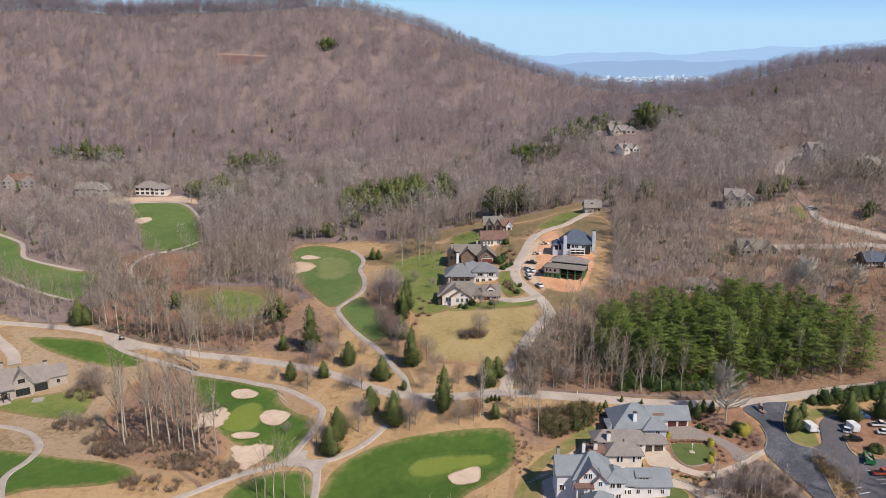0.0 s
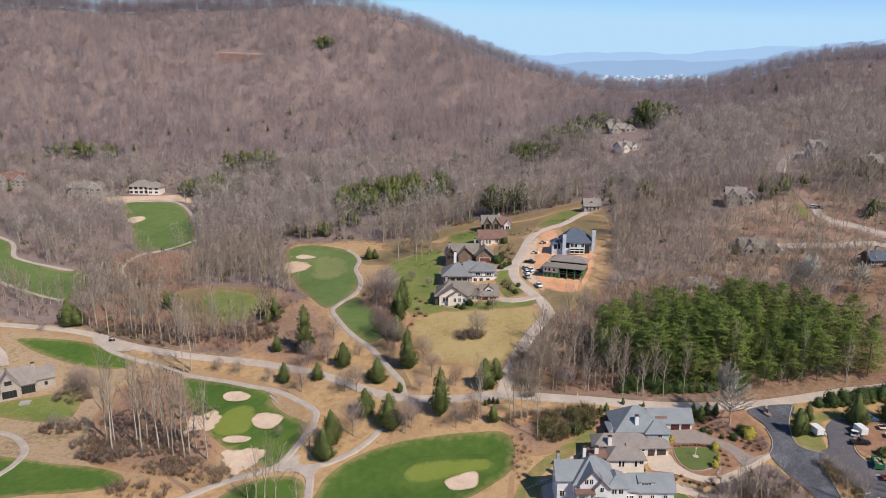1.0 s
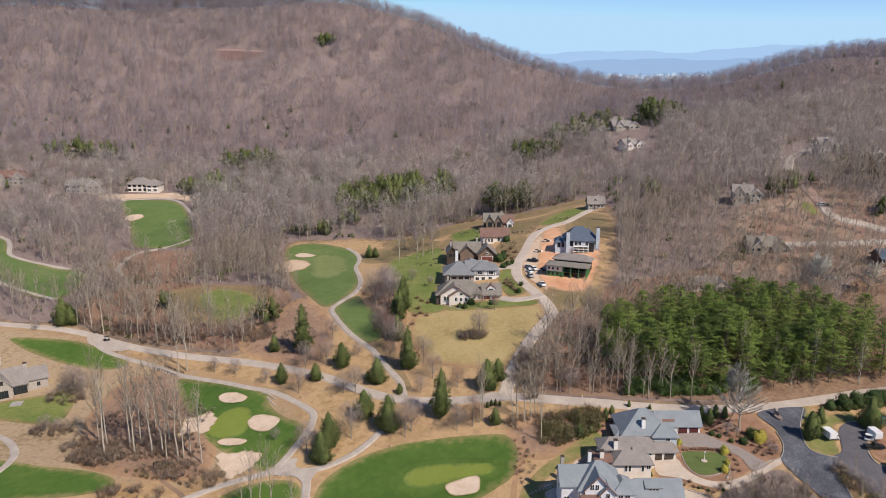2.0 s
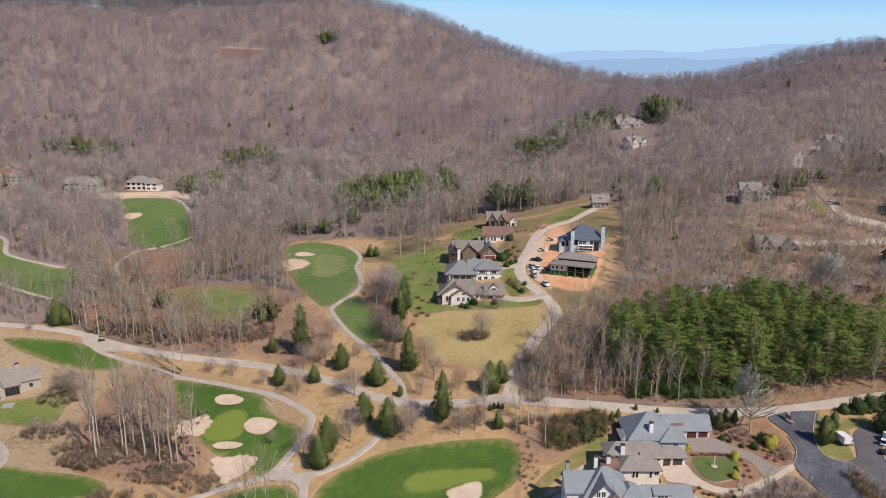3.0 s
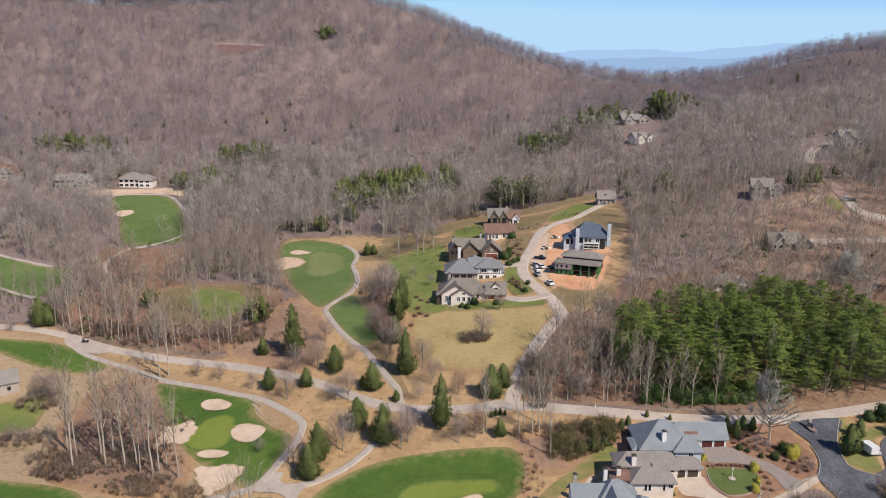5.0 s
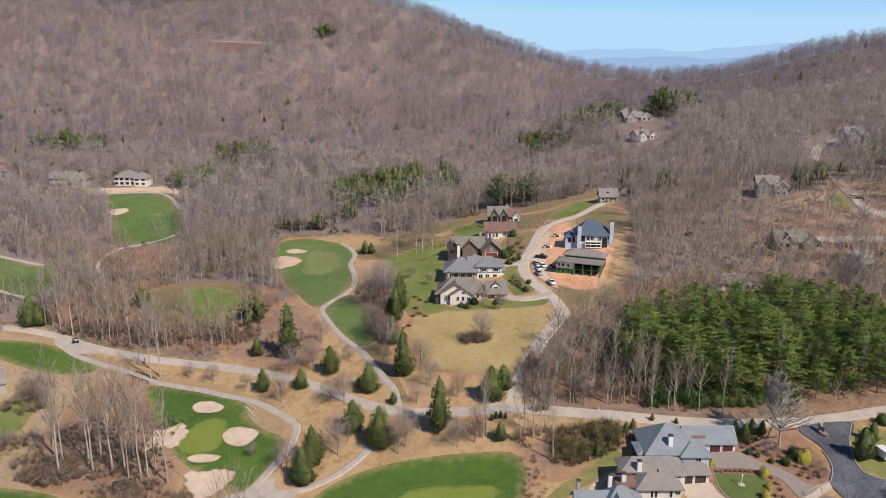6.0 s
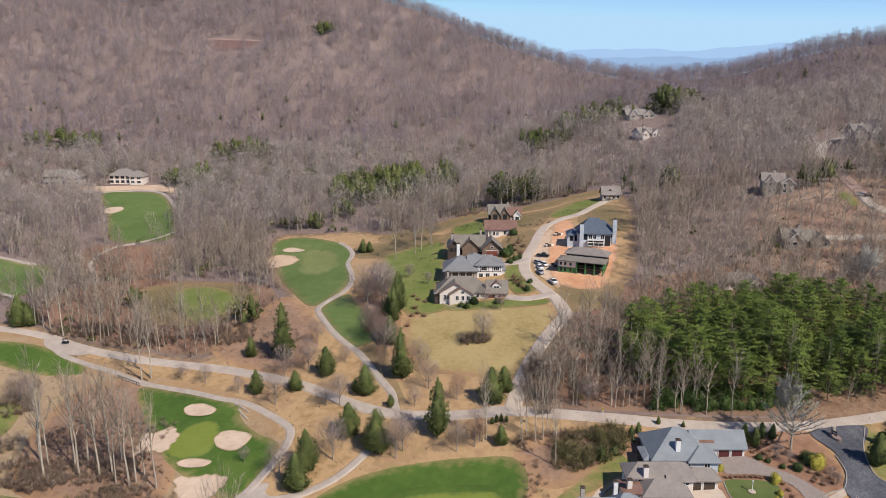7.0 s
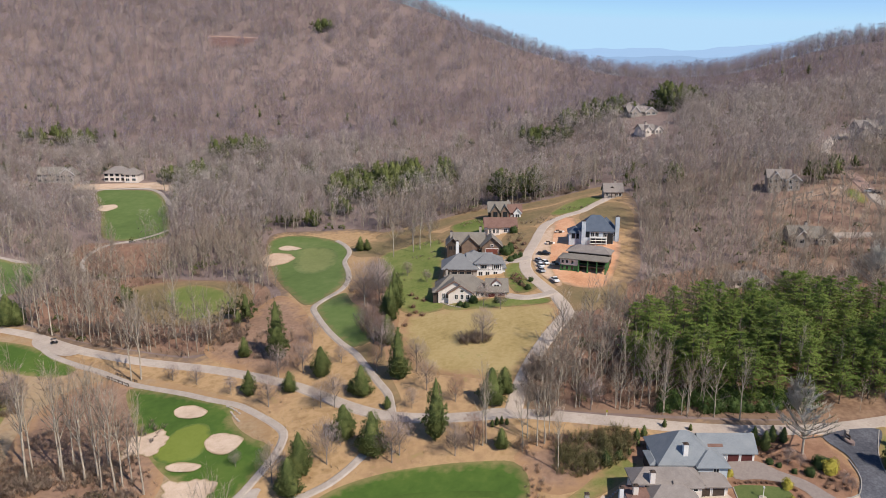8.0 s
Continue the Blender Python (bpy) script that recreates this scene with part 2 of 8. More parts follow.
M_LAUREL = material("laurel_leaves", [(0.060, 0.105, 0.028), (0.110, 0.170, 0.045), (0.19, 0.25, 0.075)], 0.3, 0.6, 0.0, 0.4, island=0.28, thin=0.3, soft=0.5)
M_YELLOW = material("golden_shrub_leaves", [(0.240, 0.210, 0.030), (0.360, 0.310, 0.050), (0.460, 0.410, 0.090)], 0.8, 0.8, 0.0, 0.4, island=0.2)
M_STUCCO = material("cream_stucco", [(0.620, 0.535, 0.465), (0.720, 0.645, 0.575), (0.790, 0.730, 0.670)], 0.3, 0.9, 0.01)
M_WHITE = material("white_paint", [(0.66, 0.64, 0.60), (0.74, 0.72, 0.69), (0.80, 0.79, 0.76)], 0.4, 0.75)
M_WRAP = material("pale_house_wrap", [(0.32, 0.385, 0.45), (0.47, 0.52, 0.565), (0.60, 0.63, 0.65)], 0.35, 0.6)
M_SHEATH = material("green_sheathing", [(0.05, 0.16, 0.055), (0.08, 0.22, 0.075), (0.13, 0.27, 0.10)], 0.5, 0.8)
M_STONE = material("field_stone", [(0.26, 0.22, 0.185), (0.38, 0.33, 0.285), (0.50, 0.45, 0.395)], 1.6, 0.9, 0.05, 0.5)
M_TIMBER = material("dark_timber", [(0.045, 0.032, 0.026), (0.075, 0.054, 0.043), (0.11, 0.082, 0.066)], 0.8, 0.8)
M_BROWNSIDING = material("brown_shingle_siding", [(0.13, 0.09, 0.068), (0.19, 0.135, 0.10), (0.25, 0.185, 0.14)], 0.8, 0.85)
M_REDSIDING = material("red_brown_siding", [(0.14, 0.045, 0.035), (0.20, 0.07, 0.052), (0.25, 0.10, 0.075)], 0.8, 0.85)
M_GARAGE = material("dark_red_door_wood", [(0.085, 0.024, 0.022), (0.125, 0.038, 0.034)], 1.5, 0.6)
M_ROOFBLUE = material("blue_grey_slate_roof", [(0.165, 0.185, 0.205), (0.215, 0.235, 0.25), (0.275, 0.29, 0.30)], 0.35, 0.75, 0.02, 0.5)
M_ROOFGREY = material("weathered_grey_shingles", [(0.152, 0.134, 0.113), (0.202, 0.180, 0.153), (0.262, 0.236, 0.202)], 0.35, 0.85, 0.02, 0.5)
M_ROOFTAUPE = material("taupe_shingles", [(0.18, 0.155, 0.14), (0.24, 0.21, 0.19), (0.31, 0.275, 0.25)], 0.4, 0.85, 0.02, 0.5)
M_ROOFBROWN = material("brown_shingles", [(0.135, 0.076, 0.060), (0.195, 0.114, 0.090), (0.25, 0.156, 0.125)], 0.4, 0.85, 0.02, 0.5)
M_ROOFNAVY = material("new_navy_roof", [(0.060, 0.080, 0.115), (0.085, 0.108, 0.145), (0.115, 0.14, 0.18)], 0.5, 0.6, 0.01, 0.5)
M_GLASS = glass_material()
M_BLACK = material("black_rubber", [(0.015, 0.015, 0.016), (0.03, 0.03, 0.03)], 3, 0.8)

# ---- terrain ----
GRID_X = [-650, -330, -150, -50, 50, 150, 320, 650]
GRID_Y = [100, 175, 250, 325, 400, 500, 600, 750, 900, 1100, 1300]
HEIGHTS = [
    [-27, -20, -15, -15, -18, -8, 0, 18],
    [-17, -16, -14, -21, -13, -5, 12, 42],
    [-8, -12, -18, -12, 0, 3, 26, 58],
    [-2, -4, -9, -3, 7, 11, 34, 59],
    [5, -5, -6, 0, 15, 28, 56, 61],
    [19, 4, 5, 10, 19, 36, 57, 95],
    [39, 19, 17, 23, 29, 50, 70, 121],
    [73, 49, 55, 53, 58, 60, 82, 134],
    [128, 112, 119, 106, 113, 88, 77, 160],
    [178, 174, 186, 169, 125, 56, 47, 79],
    [162, 136, 129, 113, 72, 49, 46, 43],
]

KNOLLS = [(372, 730, 80, 100, 15), (215, 890, 70, 90, -7), (130, 920, 30, 90, 3), (600, 900, 120, 120, -12), (30, 1070, 45, 80, -5),
    (-560, 1120, 130, 90, 8)]  # spurs and saddles: centre, half widths, height


def weights(knots, v):
    """Smooth interpolation weights of the values v between the knots."""
    k = np.array(knots, float)
    n = len(k)
    v = np.clip(np.atleast_1d(np.asarray(v, float)), k[0], k[-1] - 1e-6)
    i = np.clip(np.searchsorted(k, v, side="right") - 1, 0, n - 2)
    w, r = np.zeros((len(v), n)), np.arange(len(v))
    h = k[i + 1] - k[i]
    t = (v - k[i]) / h
    w[r, i] += 2 * t**3 - 3 * t**2 + 1
    w[r, i + 1] += -2 * t**3 + 3 * t**2
    for at, c in ((i, t**3 - 2 * t**2 + t), (i + 1, t**3 - t**2)):
        lo, hi = np.maximum(at - 1, 0), np.minimum(at + 1, n - 1)
        d = k[hi] - k[lo]
        np.add.at(w, (r, hi), c * h / d)
        np.add.at(w, (r, lo), -c * h / d)
    return w


def ground_z(x, y):
    """Height of the land; past the mapped hills it sinks to a far plain."""
    x, y = np.atleast_1d(np.asarray(x, float)), np.atleast_1d(np.asarray(y, float))
    z = ((weights(GRID_Y, y) @ np.array(HEIGHTS, float)) * weights(GRID_X, x)).sum(1)
    rough = np.clip((y - 380) / 300, 0, 1)
    z = z + rough * (2.2 * np.sin(x / 31 + 1.3 * np.sin(y / 57)) * np.sin(y / 43 + 0.7) + 3.0 * np.sin(x / 71 + y / 90))
    for bx, by, wide, deep, up in KNOLLS:
        z = z + up * np.exp(-(((x - bx) / wide) ** 2) - ((y - by) / deep) ** 2)
    beyond = np.clip((y - 1250) / 900, 0, 1)
    return z * (1 - beyond) + 20 * beyond


def gz(x, y):
    return float(ground_z(x, y)[0])


def mesh_object(name, verts, faces, mat, smooth=False, extra=()):
    me = bpy.data.meshes.new(name)
    me.from_pydata([tuple(v) for v in verts], [], [tuple(f) for f in faces])
    me.materials.append(mat)
    for m in extra:
        me.materials.append(m)
    if smooth:
        me.polygons.foreach_set("use_smooth", [True] * len(me.polygons))
    me.update()
    return new(name, me)


def joined_mesh(name, verts, tris, mats, slots=None, smooth=False, way=None):
    """A large triangle mesh straight from arrays."""
    me = bpy.data.meshes.new(name)
    n = len(tris)
    me.vertices.add(len(verts))
    me.vertices.foreach_set("co", np.asarray(verts, np.float32).ravel())
    me.loops.add(3 * n)
    me.loops.foreach_set("vertex_index", np.asarray(tris, np.int32).ravel())
    me.polygons.add(n)
    me.polygons.foreach_set("loop_start", np.arange(0, 3 * n, 3, dtype=np.int32))
    me.polygons.foreach_set("loop_total", np.full(n, 3, np.int32))
    for m in mats:
        me.materials.append(m)
    if slots is not None:
        me.polygons.foreach_set("material_index", np.asarray(slots, np.int32))
    if smooth:
        me.polygons.foreach_set("use_smooth", np.ones(n, bool))
    if way is not None:
        me.attributes.new("crown_way", "FLOAT_VECTOR", "POINT").data.foreach_set("vector", np.asarray(way, np.float32).ravel())
    me.update(calc_edges=True)
    me.validate()
    return me


def build_ground():
    xs = np.r_[-4800:-900:300, -900:-600:30, -600:600:6, 600:900:30, 900:4801:300].astype(float)
    ys = np.r_[-900:60:60, 60:700:6, 700:1300:10, 1300:4801:140].astype(float)
    gx, gy = np.meshgrid(xs, ys)
    z = ground_z(gx.ravel(), gy.ravel())
    verts = np.stack([gx.ravel(), gy.ravel(), z], -1)
    nx, ny = len(xs), len(ys)
    i = (np.arange(ny - 1)[:, None] * nx + np.arange(nx - 1)[None, :]).ravel()
    tris = np.concatenate([np.stack([i, i + 1, i + nx + 1], -1), np.stack([i, i + nx + 1, i + nx], -1)])
    ob = new("ground", joined_mesh("ground", verts, tris, [M_LITTER], smooth=True))
    return tagged(ob, "brown leaf litter covering rolling wooded hills", "ground", kind="structure")


build_ground()


def spline(points, closed, step=2.0):
    """Points along a smooth curve through the given ones."""
    p = [Vector((*q, 0)) for q in points]
    n, out = len(p), []
    for i in range(n if closed else n - 1):
        if closed:
            a, b, c, d = p[i - 1], p[i], p[(i + 1) % n], p[(i + 2) % n]
        else:
            a, b, c, d = p[max(i - 1, 0)], p[i], p[i + 1], p[min(i + 2, n - 1)]
        m = max(1, round((c - b).length / step))
        for k in range(m):
            t = k / m
            out.append(0.5 * ((2 * b) + (c - a) * t + (2 * a - 5 * b + 4 * c - d) * t * t + (3 * b - a - 3 * c + d) * t**3))
    if not closed:
        out.append(p[-1])
    return [(v.x, v.y) for v in out]


def inside(poly, x, y):
    """Which of the points lie in the polygon."""
    x, y = np.atleast_1d(x), np.atleast_1d(y)
    hit = np.zeros(len(x), bool)
    n = len(poly)
    for k in range(n):
        (x0, y0), (x1, y1) = poly[k - 1], poly[k]
        if y0 != y1:
            cross = ((y0 > y) != (y1 > y)) & (x < (x1 - x0) * (y - y0) / (y1 - y0) + x0)
            hit ^= cross
    return hit


OPEN_ZONES = []  # no forest grows in these
THIN_ZONES = []  # here it stands sparse: (polygon, share that is left)
WAYS = []  # nor on these centre lines: (points, half width)


def patch(name, points, mat, lift, label, category, clear=True, bowl=0.0, step=3.0, jitter=0.0):
    """A piece of ground cover that follows the land."""
    from mathutils import geometry
    edge = spline(points, True, step)
    if jitter:
        c = np.mean(edge, 0)
        wave = [1 + jitter * (0.13 * math.sin(0.85 * k * step + c[0]) + 0.09 * math.sin(1.9 * k * step + 1)) for k in range(len(edge))]
        edge = [(c[0] + (x - c[0]) * w, c[1] + (y - c[1]) * w) for (x, y), w in zip(edge, wave)]
    n = len(edge)
    e = np.array(edge)
    x0, y0, x1, y1 = *e.min(0), *e.max(0)
    s = max(step, math.sqrt((x1 - x0) * (y1 - y0) / 2500))
    gx, gy = np.meshgrid(np.arange(x0 + s / 2, x1, s), np.arange(y0 + s / 2, y1, s))
    keep = inside(edge, gx.ravel(), gy.ravel())
    pts = [Vector(q) for q in edge] + [Vector(q) for q in np.stack([gx.ravel()[keep], gy.ravel()[keep]], -1)]
    vs, _, fs, _, _, _ = geometry.delaunay_2d_cdt(pts, [(k, (k + 1) % n) for k in range(n)], [], 1, 0.02)
    v = np.array([tuple(q) for q in vs])
    z = ground_z(v[:, 0], v[:, 1]) + lift
    if bowl:
        c = e.mean(0)
        far = np.hypot(*((v - c) / (e.max(0) - e.min(0)) * 2).T)
        z += bowl * (np.clip(far, 0, 1) ** 2 - 0.6)
    ob = mesh_object(name, np.c_[v, z], fs, mat, smooth=True)
    near = np.full(len(v), 99.0)
    for q in e:
        near = np.minimum(near, (v[:, 0] - q[0]) ** 2 + (v[:, 1] - q[1]) ** 2)
    ob.data.attributes.new("edge", "FLOAT", "POINT").data.foreach_set("value", np.sqrt(near).astype(np.float32))
    if clear:
        OPEN_ZONES.append(edge)
    return tagged(ob, label, category, kind="structure")


def ribbon(name, points, width, mat, lift, label, category, step=3.0, kerb=None, clear=True):
    """A road or path along a smooth line, as a slab with sides."""
    line = spline(points, False, step)
    p = np.array(line)
    d = np.gradient(p, axis=0)
    d /= np.hypot(*d.T)[:, None] + 1e-9
    nrm = np.stack([-d[:, 1], d[:, 0]], -1)
    verge = 0.5 + 0.9 / width
    cols = [-verge, -0.5, -0.25, 0, 0.25, 0.5, verge]
    drop = [-lift - 0.15, 0, 0.02, 0.03, 0.02, 0, -lift - 0.15]
    vs, fs = [], []
    for k, (c, q) in enumerate(zip(cols, drop)):
        s = p + nrm * (c * width)
        vs.append(np.c_[s, ground_z(s[:, 0], s[:, 1]) + lift + q])
    v = np.stack(vs, 1).reshape(-1, 3)
    m = len(cols)
    for i in range(len(p) - 1):
        for k in range(m - 1):
            a = i * m + k
            fs.append((a, a + m, a + m + 1, a + 1))
    ob = mesh_object(name, v, [f[::-1] for f in fs], mat)
    if clear:
        WAYS.append((line, width / 2))
    if kerb:
        for side in (-1, 1):
            s = p + nrm * (side * (width / 2 + 0.15))
            strip("kerb", s, 0.3, 0.16 + lift, kerb)
    return tagged(ob, label, category, kind="structure")


def strip(name, pts, width, height, mat, label="pale concrete kerb along the asphalt", category="kerb"):
    """A low upstand along a line."""
    p = np.array(pts)
    d = np.gradient(p, axis=0)
    d /= np.hypot(*d.T)[:, None] + 1e-9
    nrm = np.stack([-d[:, 1], d[:, 0]], -1)
    a, b = p + nrm * width / 2, p - nrm * width / 2
    za, zb = ground_z(a[:, 0], a[:, 1]), ground_z(b[:, 0], b[:, 1])
    z = np.maximum(za, zb) + height
    v = np.stack([np.c_[a, za - 0.4], np.c_[a, z], np.c_[b, z], np.c_[b, zb - 0.4]], 1).reshape(-1, 3)
    fs = [(i * 4 + k, i * 4 + k + 1, i * 4 + 5 + k, i * 4 + 4 + k) for i in range(len(p) - 1) for k in range(3)]
    return tagged(mesh_object(name, v, fs, mat), label, category, kind="structure")


# open valley floor of dry straw and grass, then everything laid on it
VALLEY = [(-216.2, 325.7), (-189.4, 324.3), (-165.7, 323.9), (-138, 310), (-110.6, 299.6), (-83.9, 290.9), (-76.5, 300.4), (-73.7, 322.3),
    (-65.4, 341.8), (-78.2, 372), (-90.6, 422.7), (-87.8, 440), (-63.4, 438.9), (-46.1, 438.4), (-28.2, 427.9), (-4.7, 432), (22.9, 445.8),
        (41.7, 442.1), (60.9, 445.4), (86.5, 453.5), (97.3, 425.7), (87.3, 368.5), (75.7, 326.8), (57, 315.5), (47.8, 295.1), (39.3, 275),
            (29, 250.7), (31.8, 239.2), (60.7, 232.2), (98.2, 229.9), (122.5, 233.2), (158.9, 236.8), (128.1, 173.5), (106.8, 154.8), (0, 165.8),
                (-112.5, 163), (-141.1, 185.2)]
patch("pine_straw_ground", VALLEY, M_STRAW, 0.06, "tan pine straw and dry grass over the valley floor", "ground", step=5)
patch("dry_grass_ground", [(-200, 318), (-165, 318), (-138, 302), (-104, 284), (-72, 268), (-50, 252), (-47, 232), (-56, 214), (-78, 204), (-112, 205), (-138, 190), (-160, 235), (-185, 285)], M_DRYSTRAW, 0.09, "greyish tan dry grass and straw on the valley floor", "ground", step=4, clear=False)
# mown and dry grass
patch("lot_grass", [(-13.2, 302.7), (-6, 311.9), (11.5, 311.6), (39.8, 308.1), (43, 300.7), (39.6, 286.4), (32.9, 273.9), (26.3, 259.4),
    (25.1, 252.3), (18.1, 256.2), (7.7, 261.2), (-3.1, 266.5), (-10.5, 281.2)], M_DRYGRASS, 0.12, "dormant straw-yellow grass on the empty sloping lot", "grass")
patch("fairway", [(-35.6, 191), (-36.2, 202.7), (-34.4, 208.5), (-29.7, 214), (-22.8, 218.5), (-11.9, 221.5), (1.1, 222.2), (12.2, 221.6),
    (19.9, 220.2), (23, 215.3), (22.9, 208.7), (21, 202.4), (16.2, 198.3), (11, 194.8), (5.9, 191.8),
        (2.6, 186.5)], M_FAIRWAY, 0.14, "mown green fairway around the putting green", "fairway")
M_FRINGE = material("green_fringe_grass", [(0.062, 0.112, 0.018), (0.084, 0.138, 0.024), (0.115, 0.164, 0.033)], 0.06, 0.9, 0.03, 0.25, blend=((0.070, 0.122, 0.021), 3.5))
patch("green_fringe", [(-15, 205.2), (-10.6, 212.2), (-1.6, 213.1), (9.1, 211.8), (17, 209.9), (19.7, 206.1), (16.5, 201.7), (7.8, 199.9),
    (-0.7, 198.5), (-10.5, 198.1)], M_FRINGE, 0.17, "slightly paler mown fringe round the putting green", "fairway", step=2)
patch("putting_green", [(-10.9, 206.1), (-7.8, 210), (-0.7, 210.6), (8.2, 209.6), (14.8, 208.5), (16.6, 206.1), (13.5, 203.9), (6.2, 203.1),
    (-0.7, 202), (-7.9, 201.8)], M_GREEN, 0.20, "pale yellow-green closely mown putting green", "putting green", step=2)
patch("fairway", [(-100.2, 273.2), (-85.1, 269.2), (-70.1, 262.3), (-61.5, 257.7), (-60.8, 252.5), (-57.2, 246.5), (-51.2, 240.6), (-45.4, 236.5),
    (-45.6, 227.4), (-48.8, 219), (-53.3, 213.6), (-64.1, 220.6), (-73.9, 229), (-82.6, 240.2), (-92, 255.6)], M_FAIRWAY, 0.14, "mown green fairway surrounded by sand bunkers", "fairway")
patch("putting_green", [(-75.4, 247.8), (-71.5, 250.3), (-66.5, 248.9), (-63.8, 240.5), (-65, 233.9), (-69.7, 231.7), (-75.7, 232.8),
    (-78.4, 237.9)], M_GREEN, 0.20, "pale yellow-green closely mown putting green", "putting green", step=2)
patch("fairway", [(-183.2, 308.6), (-169, 309.1), (-153.2, 306.3), (-139.5, 299.7), (-124.6, 288.1), (-130, 283.7), (-145.2, 286.6),
    (-162.1, 293.8), (-174.8, 300.9)], M_FAIRWAY, 0.14, "mown green fairway strip below the road", "fairway")
patch("fairway", [(-319.7, 485.2), (-289.3, 471.5), (-268.2, 453.1), (-249.1, 427.2), (-226.5, 412.5), (-210.5, 403), (-193.3, 398.2),
    (-184.5, 375.9), (-186.4, 353.3), (-210.2, 363.4), (-243.4, 390.7), (-268.8, 401.9)], M_HAZEFAIRWAY, 0.19, "mown green fairway between bare woods", "fairway")
patch("fairway", [(-227.8, 532.1), (-205.6, 537.2), (-188.8, 530.5), (-170.3, 500.7), (-152.2, 454.5), (-151.7, 439.4), (-166.2, 436.2),
    (-183.5, 440.9), (-204, 484.8)], M_HAZEFAIRWAY, 0.19, "mown green fairway rising to the woods", "fairway")
patch("fairway", [(-89.2, 420.5), (-86.2, 431.7), (-72.8, 432.9), (-54.2, 420.2), (-44.2, 403.3), (-43.2, 381.4), (-40, 353.8), (-46.1, 334.4),
    (-52.4, 327.9), (-61.4, 342.5), (-72.5, 365.8), (-83.4, 397.6)], M_HAZEFAIRWAY, 0.17, "mown green fairway beside a cart path", "fairway")
patch("fairway", [(-47.5, 325), (-39, 338.7), (-33.9, 327.3), (-23.4, 309.2), (-21.5, 295), (-28.6, 288.5), (-36.7, 298.4),
    (-43.1, 310.6)], M_HAZEFAIRWAY, 0.17, "mown green fairway beside a cart path", "fairway")
patch("fairway", [(-159.6, 224.3), (-147.1, 222.4), (-134.7, 220.1), (-121.9, 216.9), (-106.3, 214.6), (-97.3, 210.3), (-97.3, 205.2),
    (-107.1, 200.6), (-122.2, 197.1), (-129.1, 191.8), (-135.1, 185.7)], M_FAIRWAY, 0.14, "mown green fairway with worn edges", "fairway")
patch("fairway", [(-66.2, 198.2), (-63.4, 203.6), (-57.4, 208.1), (-48.9, 210.1), (-42.3, 208), (-39.1, 200), (-37.8, 192.4), (-46.5, 189.3),
    (-63.6, 191.8)], M_FAIRWAY, 0.14, "mown green grass between two cart paths", "fairway")
patch("rough_grass", [(-117.6, 350.7), (-111.8, 364.8), (-95.3, 357.2), (-84.1, 339.7), (-88.4, 323.7),
    (-99.6, 321.8)], M_LAWN, 0.24, "faded green grass glade among bare trees", "grass")
patch("lawn", [(-171.4, 256.8), (-157.6, 263), (-146.5, 267.1), (-138.3, 271), (-133.1, 258.3), (-132.9, 247.4), (-144.8, 246.5),
    (-164.4, 252)], M_LAWN, 0.14, "mown lawn in front of the stone lodge", "lawn")
patch("lawn", [(-28, 385.1), (-18.4, 394.6), (-2.8, 401.1), (2.4, 384.4), (-0.3, 346.8), (-1.6, 326.7), (4, 313), (-9.7, 309.9), (-17.9, 323.2),
    (-24.5, 353.8)], M_LAWN, 0.17, "patchy lawn beside the gabled houses", "lawn")
patch("lawn", [(4.6, 421.3), (22.2, 431.2), (29.7, 416.7), (23.9, 401.5), (9.8, 400.7)], M_LAWN, 0.17, "patchy lawn behind the gabled houses", "lawn")
patch("lawn", [(53.9, 415.6), (64.1, 431.3), (75.4, 439), (83.9, 433.6), (76.8, 421.2), (69.9, 414.7),
    (59, 410.5)], M_LAWN, 0.17, "patchy lawn beside a gravel drive", "lawn")
patch("lawn", [(26.6, 348.8), (33.8, 352.7), (34.3, 336.5), (37.7, 323.4), (29.7, 319.9), (26.7, 331.4)], M_LAWN, 0.17, "patchy front lawn beside the road", "lawn")
patch("lawn", [(1.5, 314.9), (16.8, 317.2), (38.1, 315.4), (41.3, 310.3), (36, 307.6), (16.4, 308.5),
    (4, 309.9)], M_LAWN, 0.19, "strip of green lawn above the empty lot", "lawn")
patch("lawn", [(114.6, 228.4), (116.2, 223.4), (120.8, 221.5), (126.6, 222.1), (129.9, 217.6), (142.6, 221.1), (152.8, 226.3), (145, 212.8),
    (134, 211.9), (122.5, 217.3), (117, 213.4), (113.8, 202.7), (110.4, 202.1), (106.4, 204.6), (106.8, 210.2)], M_BANKGRASS, 0.11, "mown lawn around the car park", "lawn")
patch("lawn", [(35.5, 209.3), (44.8, 217.5), (50.3, 218.2), (47.3, 211.7), (39.4, 206.2), (34.7, 203.8), (27.8, 196.7), (23.2, 184.7),
    (19.3, 185.2), (22.8, 196.3), (28.7, 204)], M_BANKGRASS, 0.11, "thin rough grass on a bank", "grass")
patch("bare_clay", [(43.4, 356), (50.4, 386.9), (56.1, 402.7), (63.4, 403.7), (64.8, 381.8), (74, 382.1), (79, 373.4), (75, 350.9),
    (66.3, 327.2), (60.2, 319.6), (49.3, 323.8), (44.5, 337.6)], M_REDDIRT, 0.19, "raw orange clay of the building site", "soil")
patch("dirt_verge", [(39, 357.2), (43, 373.7), (48.1, 387.8), (53.9, 395.2), (50.5, 376.5), (46.4, 354), (45.6, 336.4), (47.6, 327.3),
    (46, 322.8), (43, 329), (39.5, 340.8)], M_PALEDIRT, 0.235, "pale churned dirt verge beside the building site", "soil", step=2)
